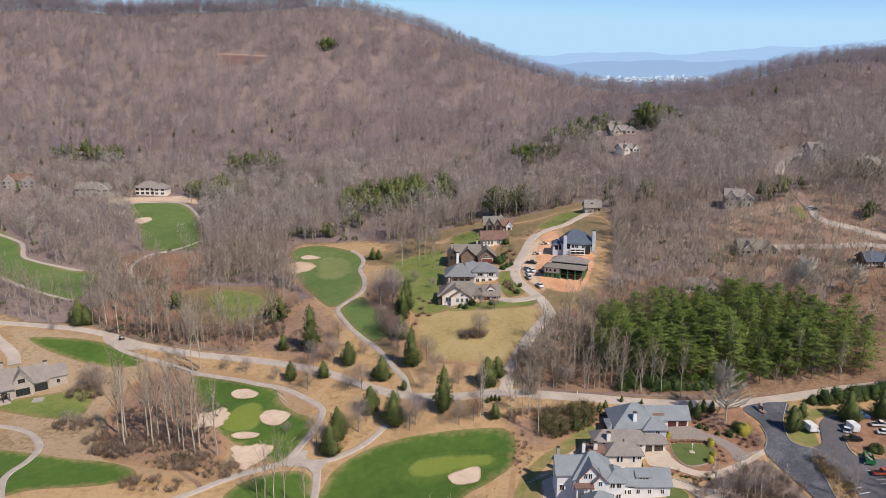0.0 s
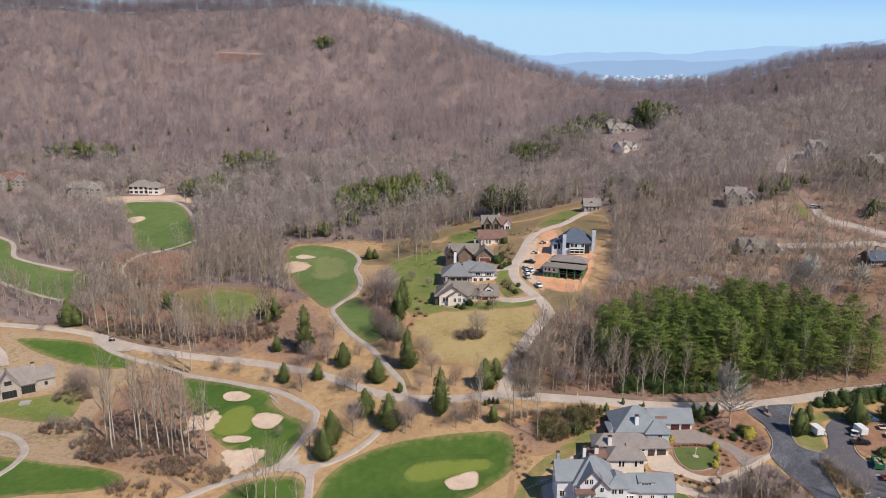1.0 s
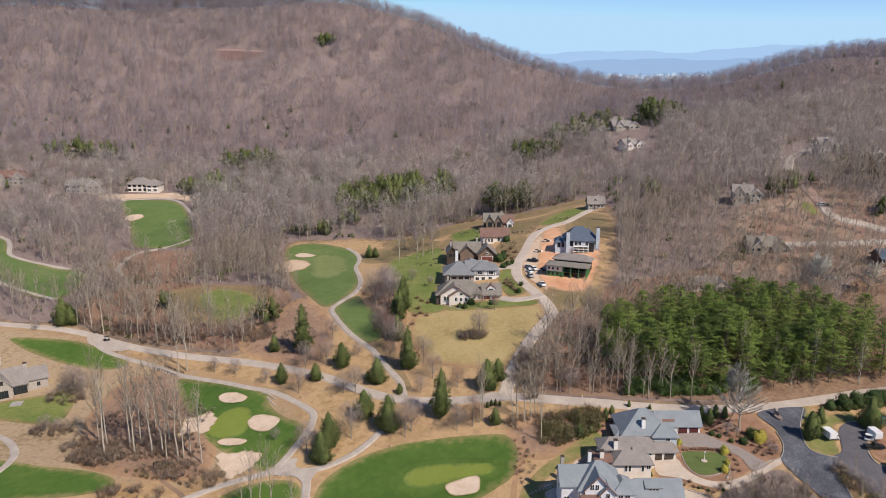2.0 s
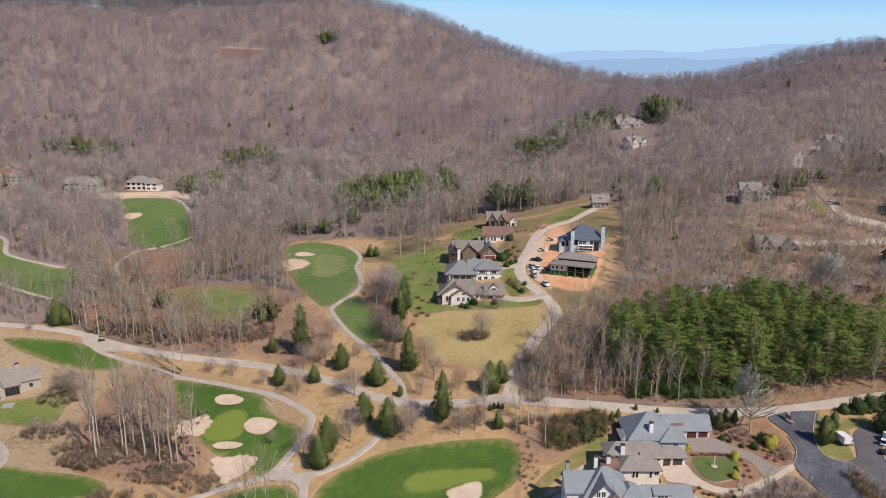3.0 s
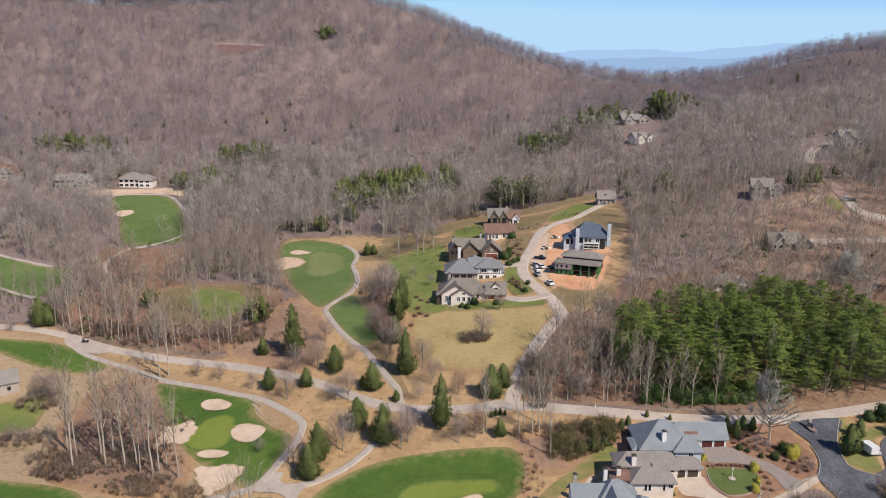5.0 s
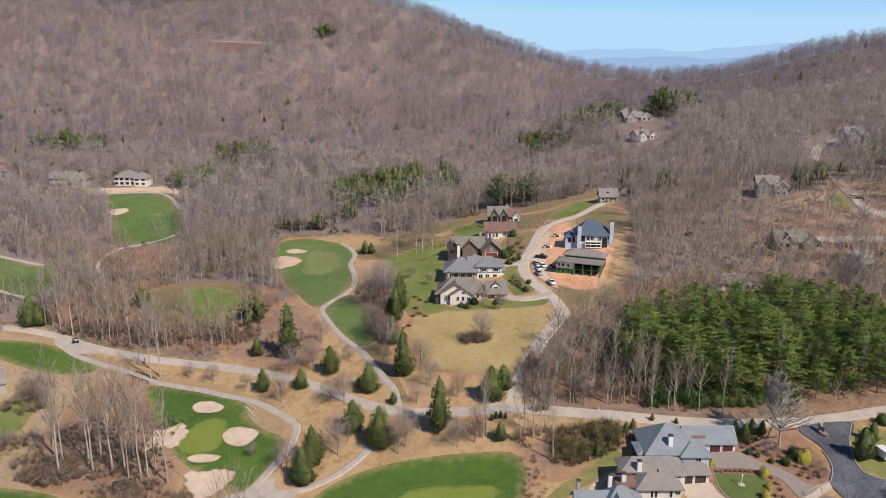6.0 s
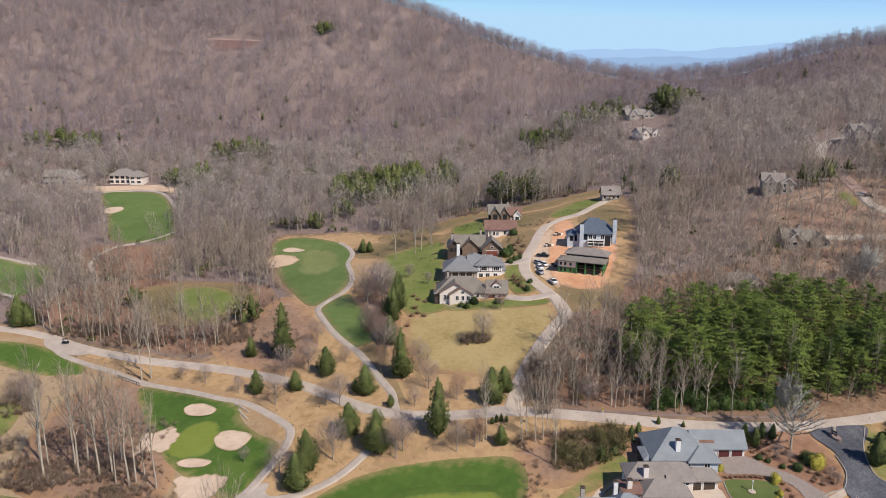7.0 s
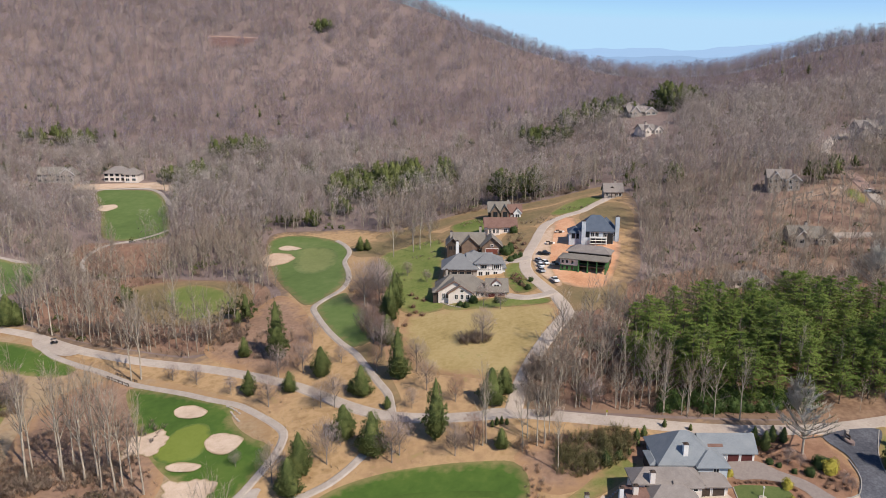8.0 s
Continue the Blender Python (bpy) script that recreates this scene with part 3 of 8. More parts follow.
patch("rough_grass", [(43.8, 320.8), (52, 324.7), (63, 320.6), (71.3, 323.8), (65.1, 305.2), (51.9, 299.2),
    (46.4, 302.6)], M_ROUGH, 0.15, "thin brown grass below the building site", "grass", step=2)
patch("rough_grass", [(-1.3, 408.7), (22.1, 427.4), (40.6, 429.8), (59.3, 432.8), (74.5, 444.2), (77.3, 436.3), (66.8, 426.9), (55.4, 414.8),
    (47.3, 400.2), (36.2, 397.3), (28.1, 393.1), (4.9, 391)], M_ROUGH, 0.13, "faded rough grass behind the houses", "grass", step=2)
patch("rough_grass", [(34.5, 396), (45.2, 395), (38, 367.1), (34.1, 352.6), (27.9, 359.3), (27.7, 382.6)], M_ROUGH, 0.13, "faded rough grass and garden beds beside the road", "grass", step=2)
patch("rough_grass", [(69.2, 410.2), (84.2, 422.4), (91.8, 408.9), (87, 379.8), (77.2, 384.9), (66.8, 394.9)], M_ROUGH, 0.13, "faded rough grass behind the unfinished house", "grass", step=2, clear=False)
patch("rough_grass", [(-32, 424), (-6, 437), (22, 450), (42, 447), (61, 450), (86, 457), (91, 444), (70, 441), (54, 434), (20, 433), (-2, 418), (-28, 412)], M_ROUGH, 0.115, "faded brown grass along the wood's edge", "grass", step=2)
patch("gravel_apron", [(-151, 312.4), (-141, 308.2), (-128, 302), (-131, 297.5), (-140, 299.5), (-149, 305.5)], M_ROAD, 0.28, "sandy apron where the cart path leaves the road", "road", step=1.5)
# sand bunkers
for pts, uneven in (([(-80, 257.9), (-78.3, 260.4), (-73.9, 260.1), (-69.2, 256.6), (-70.2, 253.6), (-74.3, 253.1), (-78.1, 254.8)], 0.08),
            ([(-86.6, 234.5), (-87.7, 243.4), (-84.5, 246.4), (-78.6, 247.5), (-76.3, 240.6), (-78.1, 235.5), (-83.2, 235.6)], 0.6),
            ([(-65.1, 240), (-64, 243.4), (-59.7, 243.9), (-54.4, 241.1), (-54.6, 237), (-57.6, 234.1), (-61.8, 235.2)], 0.15),
            ([(-72.4, 229.9), (-69.7, 231.7), (-64.3, 230.8), (-62.4, 229.4), (-64.8, 227.4), (-70.1, 227.8)], 0.08),
            ([(-70.1, 220.9), (-69.1, 223.9), (-63.9, 223.6), (-59.4, 224.5), (-55.8, 220.1), (-58.3, 215.9), (-61.8, 211.2), (-64.8, 211.9)], 0.6)):
    patch("bunker", pts, M_SAND, 0.34, "pale sand bunker with a soft grass lip", "bunker", bowl=0.15, step=0.8, jitter=uneven)
for pts in ([(1.4, 200.6), (4.1, 202.7), (10.7, 203.8), (11.5, 201), (10.3, 197.1), (4, 196.8)],
            [(-82.4, 414.4), (-78.7, 417.4), (-72.5, 414.1), (-70, 410.6), (-75.6, 409.1), (-80.5, 411.1)],
            [(-209.5, 491.5), (-209, 499), (-202, 500.5), (-198.5, 494), (-203, 487)],
            [(-233, 513.2), (-227.5, 514.3), (-222.5, 508.9), (-223.8, 502.6)]):
    patch("bunker", pts, M_SAND, 0.34, "pale sand bunker with a soft grass lip", "bunker", bowl=0.15, step=1.2, jitter=0.1)
patch("bare_soil", [(-90.5, 396), (-86, 405.5), (-79, 406.5), (-72.5, 401.5), (-70.8, 394.5), (-75.6, 388.5), (-83.5, 387.5)], M_PALEDIRT, 0.26, "bare pinkish soil beside the putting green", "soil", step=1.5, jitter=0.3)
# roads and paths
ribbon("road", [(-220.1, 323.4), (-198.4, 321.8), (-187.5, 320.7), (-173.7, 318.9), (-162.2, 316.3), (-150.1, 312), (-142, 307.6), (-129.7, 301.5),
    (-116.9, 296.5), (-103.1, 291.1), (-89.9, 286.8), (-77.1, 282.5), (-64.5, 277.3), (-54.5, 272.5), (-44.7, 267.1), (-35.1, 259.9),
        (-25.8, 252.5), (-17.1, 246.8), (-8.9, 243.6), (3.2, 240.9), (15.1, 239.8), (22.9, 239.2), (32.5, 236.4), (41.8, 233.7), (52.8, 231),
            (65.4, 228), (78.2, 226.4), (93, 225.9), (104.6, 226.8), (116.8, 229), (127.2, 231.1), (137.5, 232.7),
                (161.1, 234.1)], 3.5, M_ROAD, 0.25, "worn pale concrete road winding through the valley", "road")
ribbon("road", [(21.4, 239.8), (23.2, 247.3), (25.8, 256.1), (30.9, 269.5), (37.7, 284.1), (43.1, 294.2), (45.3, 299.7), (43.6, 313.1),
    (38.7, 327.9), (35.6, 339), (35.2, 349.2), (38, 361.5), (42.6, 375.5), (45.9, 386.8), (50.6, 398.7), (60.9, 408.3), (69.5, 412.4),
        (75.5, 419.3), (85.5, 429.8)], 4.2, M_DIRTROAD, 0.30, "dusty pale beige side road up the slope", "road")
ribbon("cart_path", [(-141.6, 306.6), (-144.3, 304.2), (-138.2, 298.2), (-127.3, 291.9), (-115.5, 285.9), (-106, 279.9), (-99.5, 276),
    (-90.4, 272.1), (-80.3, 268), (-70.3, 263.1), (-60.7, 258.8), (-53.2, 252.9), (-46.9, 247.1), (-43.1, 242.2), (-42.9, 235.5), (-44.5, 229.7),
        (-46.8, 223.4), (-49, 217.8), (-51.6, 214.1), (-56.5, 211.9), (-63.1, 209.3), (-69.1, 205.5), (-74.7, 200.9), (-80, 196.5),
            (-86, 190.3)], 1.7, M_PATH, 0.30, "narrow concrete cart path across the golf course", "path", step=2)
ribbon("cart_path", [(-51.6, 214.1), (-44.2, 213.5), (-37, 214.1), (-31.5, 216.5), (-26.7, 219.7), (-22.4, 224.4), (-19.5, 228.6),
    (-16.3, 232)], 1.7, M_PATH, 0.31, "narrow concrete cart path curving through straw", "path", step=2)
ribbon("cart_path", [(-37.9, 214), (-39.7, 210.4), (-39.2, 205.1), (-38.6, 197.4), (-38.1, 190)], 1.8, M_PATH, 0.32, "narrow concrete cart path beside the fairway", "path", step=2)
patch("cart_path", [(-52.4, 213), (-48.7, 216.1), (-46.3, 219.6), (-44, 219.1), (-44.4, 216), (-41.4, 214.1), (-37, 214.4), (-37.4, 211.7),
    (-38.5, 208.7), (-38.6, 204.5), (-40, 204.6), (-41.1, 208.4), (-44.1, 211.1), (-48.4, 211.7)], M_PATH, 0.335, "fork of two concrete cart paths", "path", step=1.5)
ribbon("cart_path", [(-12.6, 246.2), (-14.3, 256), (-17.7, 263.3), (-22.8, 274.1), (-27.5, 283.9), (-34.3, 293.8), (-40.4, 304.5), (-45.4, 315.2),
    (-48.8, 325.2), (-45.9, 332.9), (-40.6, 343), (-39.3, 355.3), (-41.3, 369), (-44.7, 383.9), (-44.4, 398.5), (-47.9, 410.3),
        (-53.6, 420)], 1.7, M_PATH, 0.30, "narrow concrete cart path beside the fairway", "path", step=2)
ribbon("cart_path", [(-166.4, 241.6), (-157.7, 240.4), (-150.5, 238.3), (-143.4, 234.4), (-136.7, 227.1), (-134.1, 220.5), (-133.7, 213.4),
    (-134.7, 207.2), (-133.9, 201.4), (-129.5, 192.4), (-124.6, 183.9)], 1.7, M_PATH, 0.30, "narrow concrete cart path in a hairpin bend", "path", step=2)
ribbon("cart_path", [(-168.9, 389.2), (-177.5, 404.3), (-178.6, 420.3), (-174.8, 429.7), (-165.8, 435.2), (-158, 442.7),
    (-152, 452.5)], 1.6, M_PATH, 0.33, "narrow concrete cart path below the fairway", "path", step=2)
ribbon("cart_path", [(-229.5, 536.4), (-207.2, 541.6), (-190.3, 535), (-172, 507.2), (-162.6, 488.1)], 1.6, M_PATH, 0.33, "narrow concrete cart path around the fairway", "path", step=2)
ribbon("cart_path", [(-262, 401), (-243.3, 390.6), (-220, 373.4), (-200, 360.5), (-186, 353)], 1.8, M_PATH, 0.36, "narrow pale cart path along the fairway's lower edge", "path", step=2)
ribbon("cart_path", [(-297, 474), (-285.2, 464.5), (-272.5, 456.1), (-261, 446.4), (-250, 426.7), (-238.8, 418.3), (-223, 410.5), (-203, 402)], 1.8, M_PATH, 0.36, "narrow pale cart path along the edge of the woods", "path", step=2)
ribbon("drive", [(-199, 309), (-193.3, 303.4), (-187.2, 298.6), (-181.6, 292.7), (-177.5, 285.8)], 4.0, M_ROAD, 0.4, "pale drive leading to the stone lodge", "drive", step=2)
ribbon("cart_path", [(21, 239.3), (18.1, 241.2), (14.2, 241.3), (10.1, 239.5)], 1.8, M_PATH, 0.35, "short concrete path by the junction", "path", step=2)

M_REDTRACK = material("pink_clay_track", [(0.27, 0.175, 0.14), (0.35, 0.235, 0.19), (0.43, 0.31, 0.255)], 0.15, 0.95, 0.05, 0.4)
M_CUTBANK = material("stony_clay_bank", [(0.25, 0.155, 0.105), (0.36, 0.24, 0.165), (0.50, 0.385, 0.29)], 0.25, 0.95, 0.15, 0.5, blend=((0.21, 0.15, 0.12), 3.0))
M_SLOPE = material("warm_leaf_litter", [(0.165, 0.098, 0.072), (0.245, 0.152, 0.112), (0.315, 0.215, 0.155), (0.25, 0.205, 0.105)], 0.05, 0.95, 0.1, 0.45, blend=((0.20, 0.147, 0.130), 7.0))
# drives and cut banks on the right-hand slope
THIN_ZONES.append(([(139.2, 377.9), (157.4, 400.6), (193.7, 407), (239.3, 379.2), (168.1, 245.9), (162.5, 264.9), (153, 311), (121.4, 327.4)], 0.9))
THIN_ZONES.append(([(186, 394), (206, 386), (200, 350), (178, 350)], 0.3))
THIN_ZONES.append(([(186, 412.2), (209.3, 469.3), (231.1, 510.3), (249.2, 514.9), (258.7, 513.5), (233.2, 464.7), (202.6, 418.8), (201.5, 397.2),
    (187.3, 392)], 0.4))
THIN_ZONES.append(([(128, 625), (168, 625), (170, 590), (141.8, 505.1), (118.2, 520.8)], 0.12))
THIN_ZONES.append(([(-335, 553), (-306.7, 556), (-277.4, 498.7), (-304.2, 498)], 0.4))
THIN_ZONES.append(([(-277.4, 548.4), (-246, 549.3), (-222, 491.5), (-251.2, 492.5)], 0.45))
THIN_ZONES.append(([(50.6, 332.9), (83, 342.3), (76, 304.6), (62.6, 292.2), (42.7, 292.6)], 0.06))
THIN_ZONES.append(([(43.1, 296), (65.7, 296), (59.7, 277.1), (39.3, 275)], 0.5))
THIN_ZONES.append(([(142.7, 382.3), (167.7, 395.6), (189.3, 396.8), (182.7, 372.9), (163.7, 369.5), (143.7, 365.5)], 0.5))
patch("clay_bank", [(145.4, 381.5), (156.1, 390.1), (167.7, 395.6), (179.9, 397.4), (187.7, 395.9), (186.4, 390), (178.4, 384.8), (163.7, 385),
    (150.2, 380.1)], M_CUTBANK, 0.22, "orange clay bank cut into the slope", "soil", step=2)
patch("lawn", [(184.5, 389), (189.5, 390.5), (190.5, 379), (186, 376)], M_LAWN, 0.22, "narrow strip of green grass beside the drive", "lawn", step=2)
patch("slope_floor", [(128, 335), (132, 362), (140, 384), (160, 402), (190, 412), (206, 420), (216, 396), (222, 362), (214, 330), (180, 322), (150, 322)], M_SLOPE, 0.1, "red-brown leaf litter and dead grass on the slope", "ground", clear=False, step=3)
patch("straw_bank", [(-250.3, 549.2), (-229.2, 555.1), (-208.7, 557.9), (-189.6, 559), (-178.4, 532.9), (-188.7, 536.4), (-207.7, 543.1),
    (-230, 537.8), (-242.2, 535.2)], M_PALEDIRT, 0.22, "bare tan bank above the fairway", "ground", step=2)
THIN_ZONES.append(([(-272, 916), (-200, 896), (-196, 850), (-258, 856)], 0.3))
patch("hill_clearing", [(-264.8, 904.9), (-251.7, 911.5), (-207.5, 894.5), (-203, 885.6), (-214, 876),
    (-252, 882)], M_CLEARING, 0.28, "reddish clearing cut across the mountain side", "ground", step=4)
ribbon("forest_track", [(-269, 912.9), (-236.1, 903.1), (-203.4, 890.5)], 1.7, M_REDTRACK, 0.7, "pale track across the mountain side", "track", step=6)
ribbon("drive", [(203.8, 448.3), (214.5, 469), (226.8, 488.3), (239.8, 498.1), (249.9, 499.7)], 4.6, M_ROAD, 0.55, "pale concrete drive climbing through bare woods", "drive")
ribbon("dirt_track", [(199, 428), (198, 416), (196.6, 405.1), (195.1, 393.7), (194.5, 386)], 4.6, M_REDTRACK, 0.45, "pinkish clay track between bare woods", "track")
ribbon("drive", [(194.5, 386.5), (194.3, 383.7), (193.3, 375), (196.9, 367.9), (203.5, 361.2), (209.5, 354),
    (219.5, 342.6)], 3.6, M_ROAD, 0.6, "pale concrete drive between brown slopes", "drive")
ribbon("drive", [(162.2, 355), (175.9, 351.8), (187.9, 348.4), (202.6, 345.7), (216.6, 337.3)], 3.0, M_ROAD, 0.55, "narrow pale drive on the slope", "drive")
ribbon("drive", [(25.7, 318.2), (31.8, 314.9), (38.1, 315.4), (43.5, 318.3)], 3.4, M_ROAD, 0.55, "short pale concrete drive to the gabled house", "drive", step=2)
ribbon("drive", [(27, 354.8), (32.5, 353.8), (37.8, 356.1)], 3.4, M_ROAD, 0.55, "short pale concrete drive to a garage", "drive", step=2)
THIN_ZONES.append(([(79.8, 253), (96.3, 252.8), (166.7, 250.3), (154.7, 229.5), (116.5, 228.3), (73.5, 229.8)], 0.3))
patch("straw_bank", [(95.9, 228.7), (102.9, 237.4), (111.1, 243.1), (128.3, 246), (143.3, 244.1), (162.9, 243.7), (158.1, 235.4), (138.2, 234.1),
    (123.7, 231.7), (107.1, 228.3)], M_REDBANK, 0.12, "orange-brown bank of needles below the pines", "ground", clear=False)
patch("rough_grass", [(-46.2, 406.8), (-27.4, 414.8), (-4.6, 414.7), (5, 399.1), (-1.2, 380.4), (-18.9, 373.4), (-28.7, 385.4),
    (-39.8, 390)], M_ROUGH, 0.12, "faded rough grass slope above the fairway", "grass", clear=False)
patch("rough_grass", [(-157.4, 411), (-150.3, 429.5), (-138.7, 419.2), (-134.8, 391.2), (-144.3, 382.5)], M_WOODFLOOR, 0.15, "leaf-strewn floor below the fairway", "ground")
patch("rough_grass", [(-28.9, 286.6), (-19.7, 289.4), (-15.2, 269.6), (-10.2, 251.9), (-13.2, 248.9), (-17.1, 263.6),
    (-23.4, 276)], M_ROUGH, 0.12, "faded rough grass beside the path", "grass", clear=False)
patch("eroded_bank", [(21.4, 224.8), (23.8, 222.1), (25.1, 216.8), (25.2, 210.9), (23.8, 204.7), (21.8, 198.9), (21, 191.9), (19.2, 184.1),
    (17.8, 184.3), (19.4, 194.4), (20.7, 201.5), (22.3, 207.5), (23.1, 212.6), (22.7, 218)], M_FLOOR, 0.09, "eroded brown gully bank with dead grass", "ground", step=2, clear=False)
ribbon("ditch", [(-87.7, 221.9), (-85.7, 216.7), (-83.6, 211), (-79.5, 207.3), (-75.9, 204.6), (-74, 202)], 1.2, M_WOODFLOOR, 0.13, "shallow brown ditch with dead leaves", "ditch", step=2)
patch("red_slope", [(135, 251.6), (154.6, 287.6), (171.9, 312.1), (184.6, 320.2), (206.5, 319.2), (164.9, 240.6), (149.9, 241.5),
    (139.8, 244.9)], M_REDBANK, 0.12, "red-brown slope of dead grass beside the pines", "ground")
# openings among the trees
patch("rough_grass", [(-190.2, 429.4), (-164.5, 431.2), (-142.1, 427.1), (-134.8, 393.1), (-147.4, 382.7), (-162.9, 383.3),
    (-177.7, 393.2)], M_WOODFLOOR, 0.14, "brown floor between the groves", "ground", clear=False)
patch("rough_grass", [(-137.5, 361.6), (-119.7, 371.6), (-88, 362.9), (-75.3, 332.6), (-87.8, 316.3), (-114.2, 322.7),
    (-132.6, 341.2)], M_ROUGH, 0.14, "open rough grass glade among bare trees", "grass")
patch("woodland_floor", [(-124.5, 254.4), (-120.7, 274.8), (-104, 279.2), (-84.1, 261.7), (-77.3, 241.4), (-71, 224), (-72.8, 212), (-83, 210.1),
    (-98.3, 212.8), (-112.6, 218.7), (-120.2, 237.5)], M_FLOOR, 0.1, "brown leaf-strewn floor under tall bare trees", "ground", clear=False)
patch("woodland_floor", [(-82.9, 296.5), (-73.7, 322.3), (-65.4, 341.8), (-49.6, 317.8), (-43.3, 289.6), (-50.4, 274.9),
    (-64.9, 279.5)], M_FLOOR, 0.1, "brown leaf-strewn floor beside the road", "ground", clear=False)
patch("woodland_floor", [(-33.9, 341.9), (-24.3, 364.4), (-15.9, 336.6), (-13.8, 287.9), (-10.6, 264.1), (-18.3, 266), (-22.1, 290),
    (-32.6, 314.3)], M_FLOOR, 0.1, "brown leaf-strewn floor along the lot", "ground", clear=False)
patch("woodland_floor", [(21.8, 224.7), (41.2, 229.6), (51.9, 226.1), (48.3, 217), (36.3, 209.2), (27.4, 208),
    (21.9, 215.4)], M_FLOOR, 0.1, "brown leaf-strewn bank beside the ditch", "ground", clear=False)
M_PALEGREEN = material("pale_mown_grass", [(0.150, 0.175, 0.060), (0.185, 0.208, 0.075), (0.225, 0.238, 0.092)], 0.06, 0.9, 0.02, 0.25, blend=((0.125, 0.165, 0.055), 3.5))
patch("putting_green", [(-71.5, 408.6), (-64, 412.5), (-54, 406.5), (-49.5, 395), (-49, 380), (-54, 370), (-63, 372), (-69.5, 386)], M_PALEGREEN, 0.24, "broad pale green mown green beside a bunker", "putting green", step=2)
patch("woodland_floor", [(-166.1, 330.5), (-169.2, 362.6), (-146.7, 380.8), (-120.8, 375.5), (-82.3, 363.5), (-68.9, 338.7), (-72.6, 304.9),
    (-84.4, 292.9), (-110.9, 300.6), (-138.4, 311.1)], M_WOODFLOOR, 0.07, "brown leaf-strewn floor of the woods above the road", "ground", clear=False)
patch("woodland_floor", [(28.9, 249.9), (39.1, 274.1), (47.6, 294), (75.3, 324.8), (136.8, 341.6), (166.7, 319.4), (135, 251.6), (109.1, 243.2),
    (96.8, 231.3), (61, 233.4), (32.9, 239.7)], M_WOODFLOOR, 0.05, "red-brown leaf-strewn floor of the woods round the pines", "ground", clear=False, step=4)
patch("woodland_floor", [(74, 187.7), (82.9, 192.6), (93.9, 197.5), (97.9, 191.4), (100.4, 181.1), (101.7, 174.1),
    (69.8, 177.2)], M_LITTER, 0.1, "grey-brown leaf-strewn floor of a thicket", "ground", clear=False, step=2)
THIN_ZONES.append(([(-265.9, 397), (-212.8, 368.2), (-183.8, 369.1), (-161.1, 325.2), (-221.2, 325.3)], 0.6))
THIN_ZONES.append(([(-215, 330), (-130, 318), (-62, 300), (-66, 345), (-92, 372), (-200, 380)], 0.5))
THIN_ZONES.append(([(-220.5, 442.2), (-188.8, 441.2), (-159.8, 383.2), (-187.5, 383.7)], 0.6))
THIN_ZONES.append(([(-191, 432), (-142, 432), (-140, 408), (-160, 402), (-184, 408)], 0.15))
THIN_ZONES.append(([(-184, 408), (-160, 402), (-140, 408), (-134, 392), (-148, 382), (-176, 392)], 0.5))

# ---- plants ----
rng = np.random.default_rng(7)


class Bits:
    """Collects triangles with a material slot."""

    def __init__(self):
        self.v, self.t, self.s = [], [], []

    def tube(self, a, b, ra, rb, sides, slot):
        a, b = np.asarray(a, float), np.asarray(b, float)
        d = (b - a) / (np.linalg.norm(b - a) + 1e-9)
        u = np.cross(d, (0, 0, 1) if abs(d[2]) < 0.9 else (1, 0, 0))
        u /= np.linalg.norm(u)
        w = np.cross(d, u)
        o = len(self.v)
        for c, r in ((a, ra), (b, rb)):
            for k in range(sides):
                q = 2 * math.pi * k / sides
                self.v.append(c + r * (math.cos(q) * u + math.sin(q) * w))
        for k in range(sides):
            n = (k + 1) % sides
            self.t += [(o + k, o + n, o + sides + n), (o + k, o + sides + n, o + sides + k)]
            self.s += [slot, slot]

    def blade(self, a, b, width, slot, side=None):
        """A thin pointed twig or a needle spray."""
        a, b = np.asarray(a, float), np.asarray(b, float)
        d = b - a
        u = np.cross(d, rng.normal(size=3) if side is None else side)
        u *= width / 2 / (np.linalg.norm(u) + 1e-9)
        o = len(self.v)
        self.v += [a - u, a + u, b]
        self.t.append((o, o + 1, o + 2))
        self.s.append(slot)

    def leaf(self, c, size, slot, flat=0.5, slim=0.6):
        """A small four-cornered clump of foliage; flat: how level it lies."""
        n = rng.normal(size=3) * (1, 1, 1 + flat) / (1 + flat) + (0, 0, flat * 0.4)
        n /= np.linalg.norm(n)
        u = np.cross(n, rng.normal(size=3))
        u /= np.linalg.norm(u)
        w = np.cross(n, u)
        o = len(self.v)
        c = np.asarray(c, float)
        self.v += [c - u * size, c - w * size * slim, c + u * size, c + w * size * slim]
        self.t += [(o, o + 1, o + 2), (o, o + 2, o + 3)]
        self.s += [slot, slot]

    def arrays(self):
        return np.array(self.v), np.array(self.t, int), np.array(self.s, int)

    def crown_ways(self):
        """Which way each point of a rounded crown faces, out from its middle and somewhat up."""
        v = np.array(self.v)
        used = np.unique(np.array(self.t, int)[np.array(self.s, int) == 1]) if 1 in self.s else np.arange(len(v))
        lo, hi = np.percentile(v[used, 2], (4, 98))
        mid, half = (lo + hi) / 2, max(0.2, (hi - lo) / 2)
        wide = max(0.2, np.percentile(np.hypot(v[used, 0], v[used, 1]), 92))
        d = np.c_[v[:, 0] / wide, v[:, 1] / wide, (v[:, 2] - mid) / half + 0.25]
        return d / (np.linalg.norm(d, axis=1)[:, None] + 1e-6)


